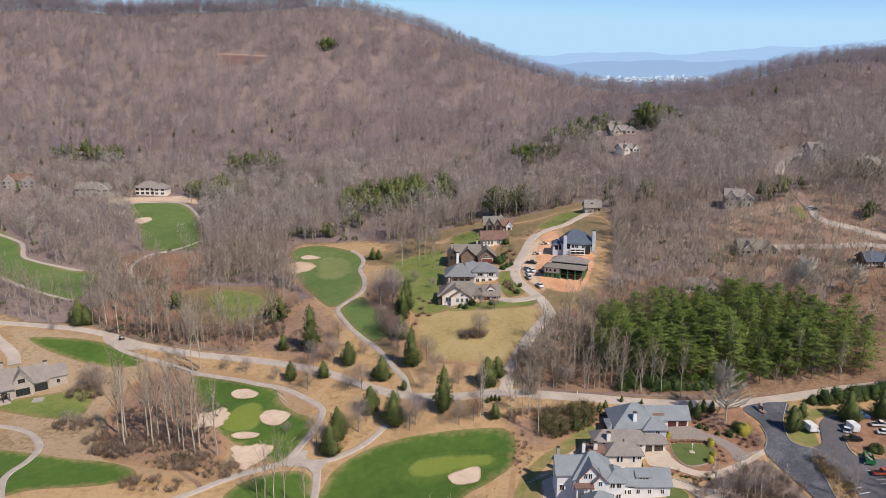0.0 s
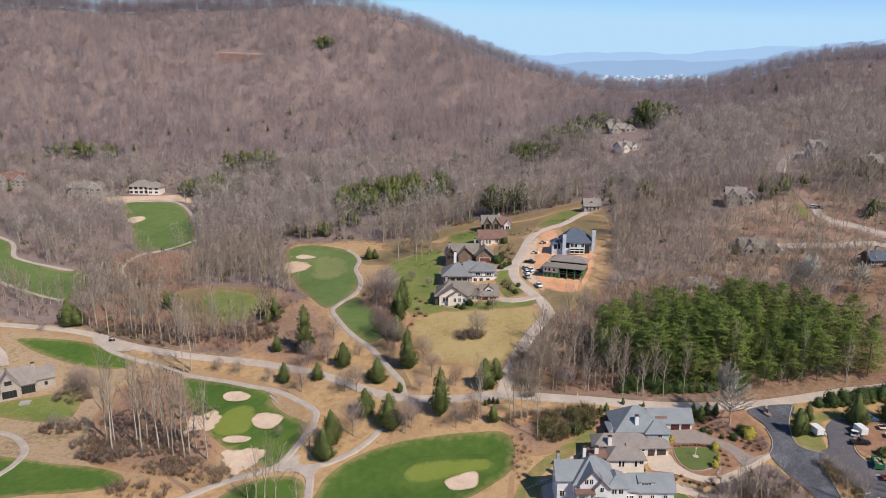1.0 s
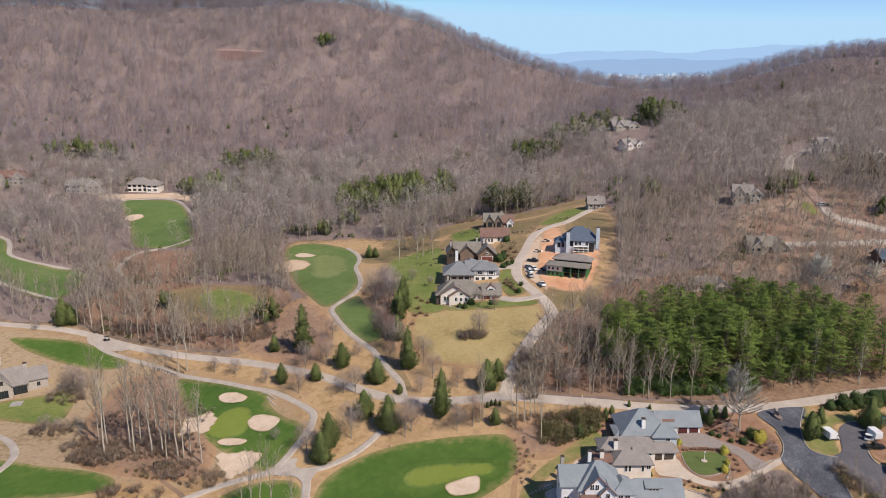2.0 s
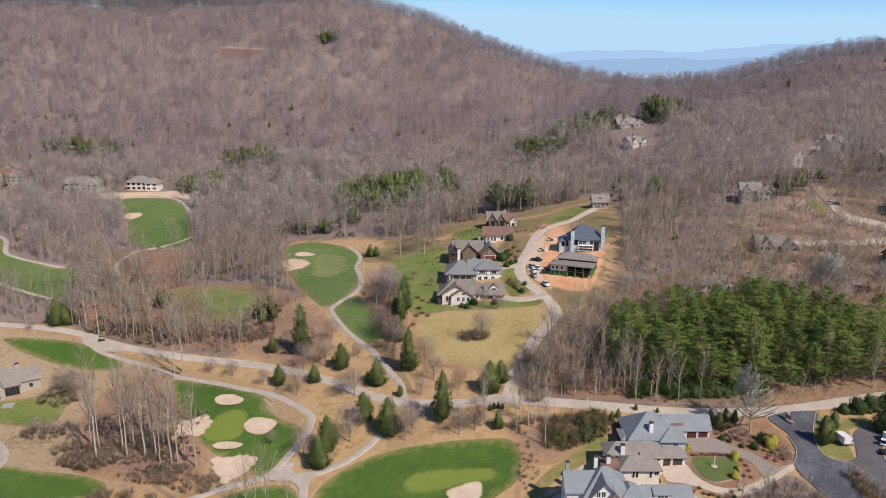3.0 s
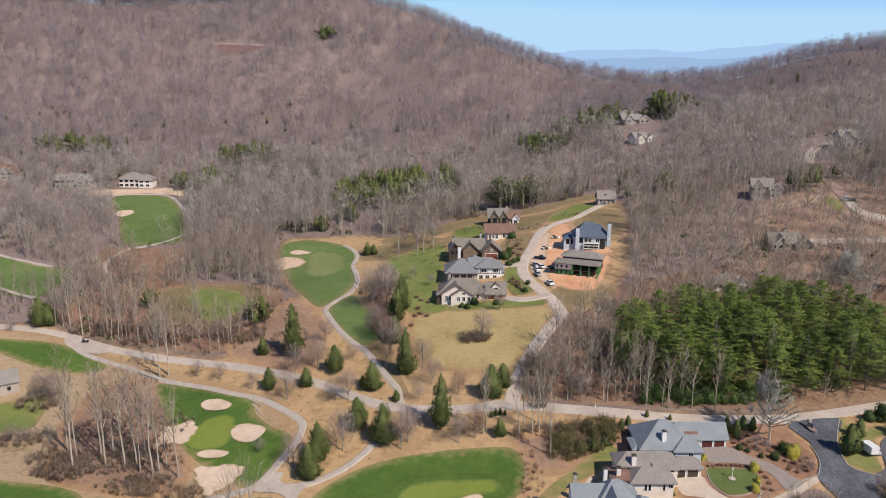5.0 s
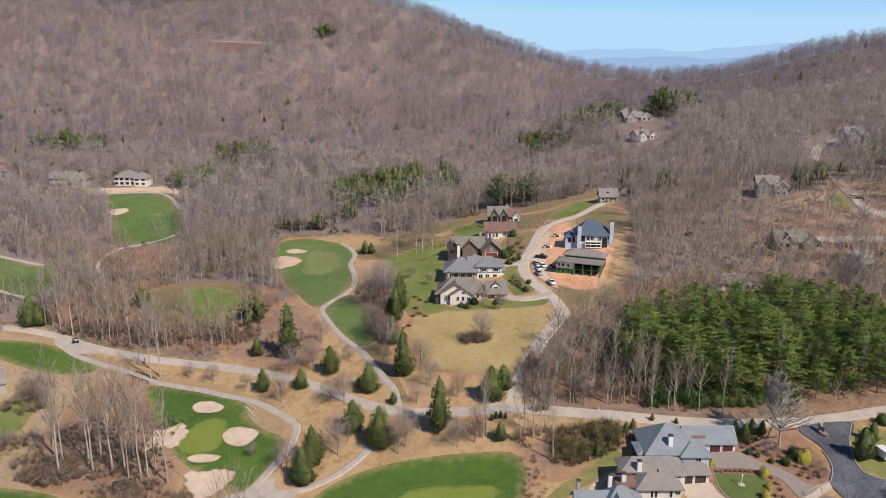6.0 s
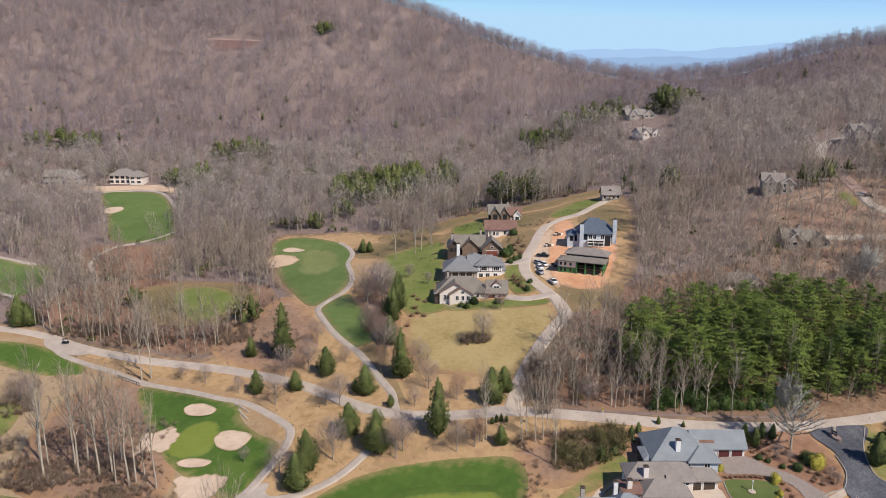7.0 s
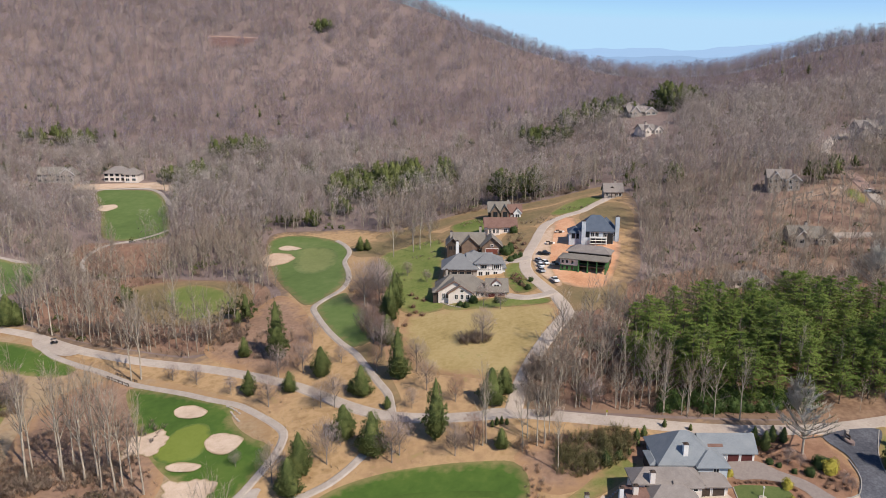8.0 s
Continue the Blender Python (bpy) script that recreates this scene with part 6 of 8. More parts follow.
def house_slate_gables():
    h = house("house", 46, 187, -11, 0, "light grey house with steep blue-grey gabled roofs", "house", (-16, -13, 19, 10))
    wing(h, -14, -1.5, -6, 6.5, 0, 7.0, 3.4, "gx", M_GREYWALL, M_ROOFBLUE, 0.6)
    wing(h, -9.8, -3.2, 1.8, 7.2, 0, 6.7, 5.2, "hip", M_GREYWALL, M_ROOFBLUE, 0.5)
    wing(h, -8.3, -4, -1.7, 3.0, 0, 7.2, 3.7, "gy", M_GREYWALL, M_ROOFBLUE, 0.5, trim=M_ROOFBROWN)
    wing(h, -4.4, -4.9, -0.8, 0.2, 0, 6.6, 1.9, "gy", M_GREYWALL, M_ROOFBLUE, 0.45, trim=M_ROOFBROWN)
    wing(h, -0.8, -4.2, 4.4, 3.4, 0, 6.2, 2.2, "hip", M_GREYWALL, M_ROOFBLUE, 0.5)
    wing(h, 3.6, -3.0, 7.2, 4.2, 0, 4.4, 2.8, "gx", M_GREYWALL, M_ROOFBLUE, 0.4)
    wing(h, 6.2, -2.4, 17.6, 4.8, 0, 4.0, 3.1, "gx", M_GREYWALL, M_ROOFBLUE, 0.6)
    wing(h, -7.6, -12.5, 0.4, -5.5, 0, 3.0, 3.2, "hip", M_GREYWALL, M_ROOFBLUE, 0.6, deep=4)
    wing(h, 8.2, -1.3, 12.4, 2.4, 4.4, 5.9, 0.9, "gx", M_GREYWALL, M_ROOFBLUE, 0.3, deep=0.5)
    window(h, 10.3, -1.3, 4.85, 2.6, 0.8, bars=2)
    for x in (8.6, 11.8, 15.4):
        window(h, x, -2.4, 1.4, 0.9, 1.3)
    for x, z in ((-6.6, 7.0), (-5.3, 7.0), (-7.4, 0.8), (-5.8, 0.8)):
        window(h, x, -4, z, 0.9, 1.5)
    for x, z in ((-3.4, 1.0), (-1.8, 1.0), (-2.6, 5.2)):
        window(h, x, -4.9, z, 0.9, 1.4)
    for x, z in ((0.9, 4.3), (2.7, 4.3), (0.9, 0.8), (2.7, 0.8)):
        window(h, x, -4.2, z, 1.2, 1.5)
    for x in (4.6, 6.0):
        window(h, x, -3.0, 1.6, 0.9, 1.3)
    window(h, -12.6, -1.5, 2.0, 1.2, 1.6)
    window(h, -14, 2.4, 3.6, 1.4, 1.6, face="l")
    porch(h, -9.4, -6.2, -4.8, -4.05, 1.0, 5.4, 3, M_WHITE, M_STONE)
    part("porch_roof", Shell().box(-9.9, -6.7, 5.4, -4.6, -4.05, 5.75), M_ROOFBROWN, h, "brown flat porch roof")
    chimney(h, -13, 5.0, 7, 11.6, 0.9, M_STONE)
    chimney(h, -5.6, 5.6, 8, 12.8, 0.9, M_WHITE)


def house_cream_gables():
    h = house("house", 11.9, 317.2, gz(11.9, 317.2) + 0.2, 0, "cream house with nested white-trimmed gables and grey shingles", "house",
        (-15, -6, 15, 14))
    wing(h, -13, 2, 5.6, 13, 0, 3.4, 4.4, "hip", M_STUCCO, M_ROOFGREY, 0.7)
    wing(h, -12.2, 0.4, -0.2, 7, 0, 3.5, 3.7, "gy", M_STUCCO, M_ROOFGREY, 0.6, trim=M_ROOFBROWN)
    wing(h, -8.4, -1.2, 0.6, 4, 0, 3.1, 2.9, "gy", M_STUCCO, M_ROOFGREY, 0.5, trim=M_ROOFBROWN)
    wing(h, 4.6, 4.2, 7.0, 9.0, 0, 2.9, 1.6, "gx", M_STONE, M_ROOFGREY, 0.4)
    wing(h, 6.2, 1.6, 13.8, 9.6, 0, 3.1, 3.7, "gx", M_STONE, M_ROOFGREY, 0.6)
    wing(h, -14.2, 1.0, -10.8, 6, 0, 2.8, 1.0, "hip", M_TIMBER, M_ROOFGREY, 0.4)
    for x in (-5.4, -3.3, -1.2):
        window(h, x, -1.2, 0.8, 1.0, 1.7)
    for x in (-10.2, -8.8):
        window(h, x, 0.4, 0.7, 0.9, 1.8)
    window(h, -3.3, -1.2, 3.5, 1.2, 0.9)
    for x in (2.6, 4.4):
        window(h, x, 2, 1.0, 0.9, 1.5)
    for x in (8.0, 11.6):
        garage(h, x, 1.6, 0, 2.8, 2.3, M_GARAGE)
    dormer(h, 9.8, 2.9, 3.9, 3.2, 3.5, 1.6, 1.3, M_WHITE, M_ROOFBROWN)
    chimney(h, -9.0, 9.0, 5, 9.4, 1.0, M_STONE)


def house_half_timber():
    h = house("house", 13, 340.2, gz(13, 340.2) + 0.2, 0, "white half-timbered house under a broad blue-grey hipped roof", "house", (-14, -4, 14, 16))
    wing(h, -11.5, 0, 2, 13, 0, 4.0, 4.3, "hip", M_STONE, M_SLATE, 0.9)
    wing(h, -4, 6, 6, 17, 0, 4.8, 3.6, "hip", M_STONE, M_SLATE, 0.8)
    wing(h, 1.5, 1.5, 12.4, 11, 0, 5.8, 2.7, "hip", M_WHITE, M_SLATE, 0.8)
    wing(h, -1.5, 3, 8, 10, 3, 5.2, 3.4, "gx", M_STONE, M_SLATE, 0.7, deep=0.5)
    wing(h, 10, 2.5, 13.6, 10, 0, 3.6, 1.6, "hip", M_WHITE, M_SLATE, 0.6)
    porch(h, -11.5, -2.6, 0.5, 0, 0.6, 3.6, 5, M_TIMBER, M_STONE)
    for x in (1.8, 3.4, 6.6, 8.4, 11.6):
        part("timber", Shell().box(x - 0.1, 1.42, 3.0, x + 0.1, 1.5, 5.7), M_TIMBER, h, "dark exposed timber")
    part("timber", Shell().box(1.6, 1.41, 2.8, 11.9, 1.5, 3.0), M_TIMBER, h, "dark exposed timber")
    for x in (4.9, 10.0):
        window(h, x, 1.5, 3.4, 2.2, 1.5, bars=2)
    for x in (3.6, 6.4, 9.6):
        window(h, x, 1.5, 0.5, 1.5, 1.6)
    for x in (-10, -7, -4, -1.2):
        window(h, x, 0, 0.9, 1.8, 2.4, frame_mat=M_TIMBER)
    chimney(h, -5.8, 8.5, 6, 13.2, 1.3, M_WHITE)


def house_red_garage():
    h = house("house", 14.3, 367.9, gz(14.3, 367.9) + 1.0, 0, "dark timber house with grey gables and a red garage", "house", (-13, -4, 14, 12))
    wing(h, -11.5, 0, -6, 12, 0, 3.6, 2.9, "gy", M_TIMBER, M_ROOFGREY, 0.6, trim=M_TIMBER)
    wing(h, -8, 3, 5, 12, 0, 3.6, 3.9, "gx", M_BROWNSIDING, M_ROOFGREY, 0.7)
    wing(h, -5, 1, 2, 9, 0, 3.6, 3.3, "gy", M_BROWNSIDING, M_ROOFGREY, 0.6, trim=M_TIMBER)
    wing(h, 3.8, -2, 12.6, 7, 0, 3.5, 3.9, "gy", M_BROWNSIDING, M_ROOFGREY, 0.7, trim=M_TIMBER)
    garage(h, 8.2, -2, 0, 5.2, 2.5, M_REDSIDING)
    window(h, 8.2, -2, 3.5, 1.0, 0.9)
    for x in (-9.8, -7.7):
        window(h, x, 0, 1.6, 1.4, 1.6, frame_mat=M_TIMBER)
    window(h, 3.4, 3, 1.0, 1.2, 1.6)
    chimney(h, -9.5, 5.5, 5, 8.6, 1.1, M_STONE)
    chimney(h, 3.5, 8.0, 6, 10.2, 1.0, M_STONE)


def house_brown_roof():
    h = house("house", 28.4, 393.5, gz(28.4, 393.5) + 0.2, 0, "tan house under a plain brown shingle roof", "house", (-9, -5, 9, 9))
    wing(h, -7.5, 0, 7.0, 8, 0, 3.5, 3.2, "gx", M_STUCCO, M_ROOFBROWN, 0.8)
    wing(h, -6.4, -1.4, -0.6, 1, 0, 3.2, 1.0, "hip", M_STUCCO, M_ROOFBROWN, 0.5)
    for x in (-5.2, -3.5, -1.8):
        window(h, x, -1.4, 0.5, 1.0, 1.8)
    for x in (2.0, 5.0):
        window(h, x, 0, 0.6, 1.3, 1.7)
    chimney(h, 5.2, 5.5, 5, 7.9, 1.0, M_STONE)


def house_red_gable():
    h = house("house", 31.6, 420.3, gz(31.6, 420.3) + 0.2, 0, "dark house with steep grey gables and a red-brown wing", "house", (-9, -4, 11, 10))
    wing(h, -7.5, 1, 3, 9, 0, 3.8, 3.8, "gx", M_TIMBER, M_ROOFGREY, 0.8)
    wing(h, -6.6, -1, -2.2, 5, 0, 3.8, 3.0, "gy", M_BROWNSIDING, M_ROOFGREY, 0.6)
    wing(h, -1.6, -1, 2.6, 5, 0, 3.6, 3.0, "gy", M_BROWNSIDING, M_ROOFGREY, 0.6)
    wing(h, 2.4, 0, 8.8, 7, 0, 3.4, 3.0, "gx", M_REDSIDING, M_ROOFBROWN, 0.6)
    wing(h, 5.0, -1.8, 8.4, 2, 0, 3.4, 2.0, "gy", M_WHITE, M_ROOFBROWN, 0.5, trim=M_WHITE)
    for x in (-4.4, 0.5):
        window(h, x, -1, 1.0, 2.0, 2.6, frame_mat=M_TIMBER)
    window(h, 6.7, -1.8, 0.8, 1.8, 1.8)
    chimney(h, 2.4, 6.2, 5, 8.8, 1.1, M_STONE)


def house_navy_new():
    h = house("unfinished_house", 66, 364, gz(66, 364) + 0.2, -6, "unfinished two-storey house in pale wrap with navy roof", "house",
        (-13, -8, 14, 13))
    wing(h, -6, 0, 8.6, 11, 0, 6.4, 5.4, "hip", M_WRAP, M_ROOFNAVY, 0.7, deep=4)
    wing(h, -10.2, 0.8, -5, 8, 0, 5.0, 1.8, "hip", M_WRAP, M_ROOFNAVY, 0.6, deep=4)
    wing(h, 2, 3.5, 10.0, 11.5, 0, 6.4, 4.2, "hip", M_WRAP, M_ROOFNAVY, 0.6, deep=4)
    chimney(h, -4.2, -0.6, -1, 10.4, 1.7, M_WRAP)
    chimney(h, 10.4, 3.2, -1, 12.0, 1.7, M_WRAP)
    for x in (-0.2, 1.6, 5.0):
        window(h, x, 0, 3.6, 1.4, 1.8)
    window(h, -8.4, 0.8, 2.4, 1.2, 2.6, frame_mat=M_TIMBER, bars=0)
    window(h, -6.4, 0.8, 2.4, 1.2, 2.6, frame_mat=M_TIMBER, bars=0)
    window(h, -2.4, 0, 3.2, 1.5, 2.6, frame_mat=M_TIMBER, bars=0)
    window(h, 7.2, 0, 0.4, 2.2, 4.6, frame_mat=M_TIMBER, bars=0)
    # wide dark pane added in place of the dark open gap behind the scaffold
    window(h, 2.2, 0, 0.2, 6.2, 2.4, frame_mat=M_TIMBER, bars=4)
    window(h, 9.1, 3.5, 3.4, 1.4, 2.4, frame_mat=M_TIMBER, bars=0)
    for z in (0.6, 2.0, 3.3):
        part("scaffold_deck", Shell().box(-1.4, -1.6, z, 5.8, -0.5, z + 0.1), M_WHITE, h, "pale scaffold planks")
    for x in (-1.3, 1.0, 3.4, 5.7):
        part("scaffold_pole", Shell().box(x - 0.06, -1.6, -1.2, x + 0.06, -1.48, 4.3), M_WHITE, h)


def house_green_frame():
    h = house("unfinished_house", 56.9, 336, gz(56.9, 336) + 0.1, -22, "unfinished green-sheathed house with grey roof and open porch", "house",
        (-12, -8, 13, 13))
    wing(h, -9.2, 0, -2, 6, 0, 5.0, 1.2, "hip", M_SHEATH, M_ROOFGREY, 0.7, deep=3)
    part("wall", Shell().box(-9.26, -0.06, 2.3, -2.0, 0.0, 4.6), M_STUCCO, h, "pale cream wall panel")
    for x in (-8.2, -6.4, -4.2):
        window(h, x, -0.07, 3.0, 0.9, 1.3, bars=0)
        window(h, x, 0, 0.4, 0.9, 1.5, bars=0, frame_mat=M_SHEATH)
    part("roof_base", Shell().box(-2.6, -1.0, 5.0, 9.4, 8, 5.3), M_TIMBER, h)
    r = Shell()
    r.add([(-9.9, -1.6, 5.1), (10, -1.6, 5.1), (10, 7, 5.1), (-9.9, 7, 5.1), (-9.9, -1.6, 5.4), (10, -1.6, 5.4), (10, 7, 5.4), (-9.9, 7, 5.4),
        (-6, 3.0, 6.5), (6, 3.0, 6.5)],
          [(3, 2, 1, 0), (0, 1, 5, 4), (1, 2, 6, 5), (2, 3, 7, 6), (3, 0, 4, 7), (4, 5, 9, 8), (5, 6, 9), (6, 7, 8, 9), (7, 4, 8)])
    part("roof", r, M_ROOFGREY, h)
    wing(h, -7.4, 6.0, 9.0, 12.5, 0, 6.9, 1.8, "hip", M_TIMBER, M_ROOFTAUPE, 0.9, deep=3)
    part("deck", Shell().box(-2, -0.8, 2.4, 9.2, 7, 2.65), M_TIMBER, h)
    part("rear_wall", Shell().box(-2, 6.4, -2, 9.0, 6.6, 5.0), M_TIMBER, h)
    for x in (-1.6, 2.0, 5.6, 9.0):
        part("post", Shell().box(x - 0.25, -0.8, -3.5, x + 0.25, -0.3, 5.05), M_SHEATH, h, "green wrapped porch post")
    for y in (1.6, 3.6, 5.8):
        part("post", Shell().box(8.75, y, -3.5, 9.25, y + 0.5, 5.05), M_SHEATH, h)
    part("rail", Shell().box(-1.6, -0.65, 3.4, 9.0, -0.55, 3.55), M_SHEATH, h)


def house_hut():
    h = house("cottage", 88.5, 429.4, gz(88.5, 429.4) + 0.1, 0, "small brown-grey cottage with a shingle roof and dormer", "house", (-7, -6, 7, 7))
    wing(h, -4.6, 0, 4.6, 6.4, 0, 3.4, 3.4, "gx", M_STONE, M_ROOFTAUPE, 0.7)
    dormer(h, -0.6, 1.0, 3.7, 1.8, 2.4, 1.1, 0.8, M_TIMBER, M_ROOFTAUPE)
    for x in (-3.2, 1.6, 3.4):
        window(h, x, 0, 0.9, 1.2, 1.5)
    porch(h, -1.6, -1.4, 0.8, 0, 0, 2.6, 2, M_TIMBER, M_STONE)
    chimney(h, 1.4, 4.0, 5, 8.2, 1.0, M_STONE)


def house_lodge():
    h = house("stone_lodge", -159.6, 265, gz(-159.6, 265) + 0.2, 33, "long stone lodge with steep weathered shingle roofs", "house",
        (-22, -9, 18, 12))
    wing(h, -6, 0, 6.0, 9, 0, 4.4, 5.0, "gx", M_STONE, M_ROOFTAUPE, 0.6)
    wing(h, -6.3, -1.5, 0.8, 6, 0, 5.0, 4.6, "gy", M_STONE, M_ROOFTAUPE, 0.4, trim=M_KERB)
    wing(h, 6.0, 0.8, 13.0, 7.5, 0, 4.8, 3.4, "gx", M_STONE, M_ROOFTAUPE, 0.5)
    wing(h, -20, -2, -6, 10, 0, 4.6, 5.6, "gx", M_STONE, M_ROOFTAUPE, 0.8)
    chimney(h, 6.2, 4.5, 6, 10.4, 1.4, M_STONE)
    chimney(h, -8.5, 7.0, 8, 12.0, 1.4, M_STONE)
    window(h, -2.75, -1.5, 0.5, 4.6, 2.6, frame_mat=M_TIMBER, bars=3)
    window(h, 3.6, 0, 0.4, 4.4, 2.8, frame_mat=M_TIMBER, bars=3)
    window(h, -2.75, -1.5, 5.6, 2.2, 1.4, frame_mat=M_TIMBER, bars=2)
    window(h, 9.8, 0.8, 2.0, 0.9, 1.2, frame_mat=M_TIMBER)
    porch(h, -16, -4.2, -7.2, -2, 0, 3.3, 5, M_TIMBER, M_STONE)
    for x in (-14, -11.5, -9):
        window(h, x, -2, 0.5, 1.8, 2.5, frame_mat=M_TIMBER)


strip("paved_pad", [(-156.3, 259.6), (-152.4, 260.5)], 3.4, 0.3, M_KERB, "square pale stone pad on the lodge lawn", "paving")
patch("garden_path", [(29.2, 197.3), (33.8, 197.6), (37.1, 202.7), (39.7, 206.2), (40.5, 204.8), (37.7, 200.9), (35, 194.5), (32.4, 187.9),
    (30.1, 182.6), (27.5, 183), (29.1, 190.7)], M_BEIGE, 0.2, "pale tan path curving round the grey house", "path", step=1.5)


def far_house(px_xy, turn, w, d, storeys, wall_mat, roof_mat, label, style=0):
    x, y = px_xy
    h = house("house", x, y, gz(x, y) + 0.3, turn, label, "house", (-w * 0.55, -d * 0.5, w * 0.55, d))
    e = 3.0 * storeys
    wing(h, -w / 2, 0, w * 0.2, d, 0, e, d * 0.34, "gx" if style else "hip", wall_mat, roof_mat, 0.8, deep=5)
    wing(h, w * 0.1, -1.5, w / 2, d * 0.8, 0, e * 0.9, w * 0.16, "gy" if style else "hip", wall_mat, roof_mat, 0.7, deep=5, trim=M_WHITE if style else None)
    if style == 2:
        wing(h, -w * 0.42, -2.0, -w * 0.12, d * 0.7, 0, e, w * 0.17, "gy", wall_mat, roof_mat, 0.6, deep=5, trim=M_WHITE)
    for s in range(storeys):
        for k in range(4):
            window(h, -w * 0.44 + w * 0.16 * k, -2.0 if style == 2 and k in (0, 1) else 0.0, 0.8 + 3.0 * s, w * 0.09, 1.6, frame_mat=M_WHITE if style else M_TIMBER)
        for k in range(2):
            window(h, w * 0.2 + w * 0.18 * k, -1.5, 0.8 + 2.7 * s, w * 0.1, 1.6)
    chimney(h, -w * 0.1, d * 0.6, e, e + d * 0.34 + 1.6, 1.2, M_STONE)
    return h


house_blue_hip()
house_taupe()
house_slate_gables()
house_cream_gables()
house_half_timber()
house_red_garage()
house_brown_roof()
house_red_gable()
house_navy_new()
house_green_frame()
house_hut()
house_lodge()
far_house((-223.6, 561), 0, 24, 11, 2, M_STUCCO, M_ROOFTAUPE, "wide tan two-storey house above the fairway", 0)
far_house((-264.1, 551.7), 6, 25, 11, 2, M_STONE, M_ROOFGREY, "grey stone house with low gables in the woods", 1)
far_house((-322.4, 559.8), 0, 25, 12, 2, M_STONE, M_ROOFBROWN, "brown stone house with several gables in bare woods", 2)
far_house((162.8, 402.0), -14, 14, 9, 2, M_STONE, M_ROOFTAUPE, "tall grey stone house with pointed gables on the slope", 2)
far_house((245.7, 479.4), 0, 16, 10, 2, M_STONE, M_ROOFTAUPE, "grey house half hidden by trees on the slope", 2)
far_house((241.6, 411.8), 10, 18, 10, 2, M_TIMBER, M_ROOFGREY, "dark timber house with grey gabled roof", 2)
far_house((116, 317), 0, 15, 7, 1, M_STUCCO, M_ROOFTAUPE, "low house with pale roof half hidden behind the pine grove", 1)
far_house((153.7, 349.4), -8, 18, 10, 1, M_STONE, M_ROOFGREY, "stone house with blue-grey gables behind bare trees", 2)
far_house((198.8, 325.2), 0, 12, 9, 1, M_BROWNSIDING, M_ROOFNAVY, "low house with dark blue roof among bare trees", 1)
far_house((150.5, 640), -6, 19, 9, 1, M_STONE, M_ROOFTAUPE, "low stone house with hipped roofs high on the wooded ridge", 0)
far_house((147.6, 612), 4, 21, 10, 1, M_STONE, M_ROOFTAUPE, "stone house with pale gables on the wooded ridge", 2)
far_house((140, 554.8), 20, 15, 9, 1, M_STUCCO, M_ROOFTAUPE, "pale house with a cream gable in the woods", 2)


# ---- vehicles and yard things ----
M_TYRE = M_BLACK
M_RIM = material("grey_alloy", [(0.35, 0.35, 0.36), (0.5, 0.5, 0.52)], 4, 0.4, metal=0.8)
M_LAMPGLASS = material("lamp_lens", [(0.6, 0.6, 0.58), (0.75, 0.75, 0.72)], 4, 0.2)


def paint(name, c):
    return material(name, [tuple(v * 0.9 for v in c), c], 3, 0.35, fine=0.1)


P_WHITE = paint("white_car_paint", (0.72, 0.72, 0.72))
P_BLACK = paint("black_car_paint", (0.02, 0.02, 0.022))
P_SILVER = paint("silver_car_paint", (0.38, 0.39, 0.41))
P_RED = paint("red_car_paint", (0.55, 0.09, 0.05))
P_BLUE = paint("blue_car_paint", (0.05, 0.12, 0.33))
P_GREEN = paint("green_bin_paint", (0.03, 0.16, 0.07))


def wheel(parent, x, y, r=0.34, w=0.22):
    t, m = Shell(), Shell()
    n = 14
    for shell, rr, ww in ((t, r, w), (m, r * 0.6, w + 0.03)):
        v = [(x + ww * s, y + rr * math.cos(6.283 * k / n), r + rr * math.sin(6.283 * k / n)) for s in (-0.5, 0.5) for k in range(n)]
        shell.add(v, [(k, (k + 1) % n, n + (k + 1) % n, n + k) for k in range(n)] + [tuple(range(n))[::-1], tuple(range(n, 2 * n))])
    wh = part("wheel", t, M_TYRE, parent)
    part("rim", m, M_RIM, wh)


def profile(name, pts, half, mat, parent, pinch=0.0, zmid=1.0, label=""):
    """A side outline in y and z, drawn out across the width and narrowed towards the top."""
    s = Shell()
    n = len(pts)
    v = [(sx * (half - pinch * max(0, z - zmid)), y, z) for sx in (-1, 1) for y, z in pts]
    s.add(v, [(k, (k + 1) % n, n + (k + 1) % n, n + k) for k in range(n)] + [tuple(range(n))[::-1], tuple(range(n, 2 * n))])
    return part(name, s, mat, parent, label)


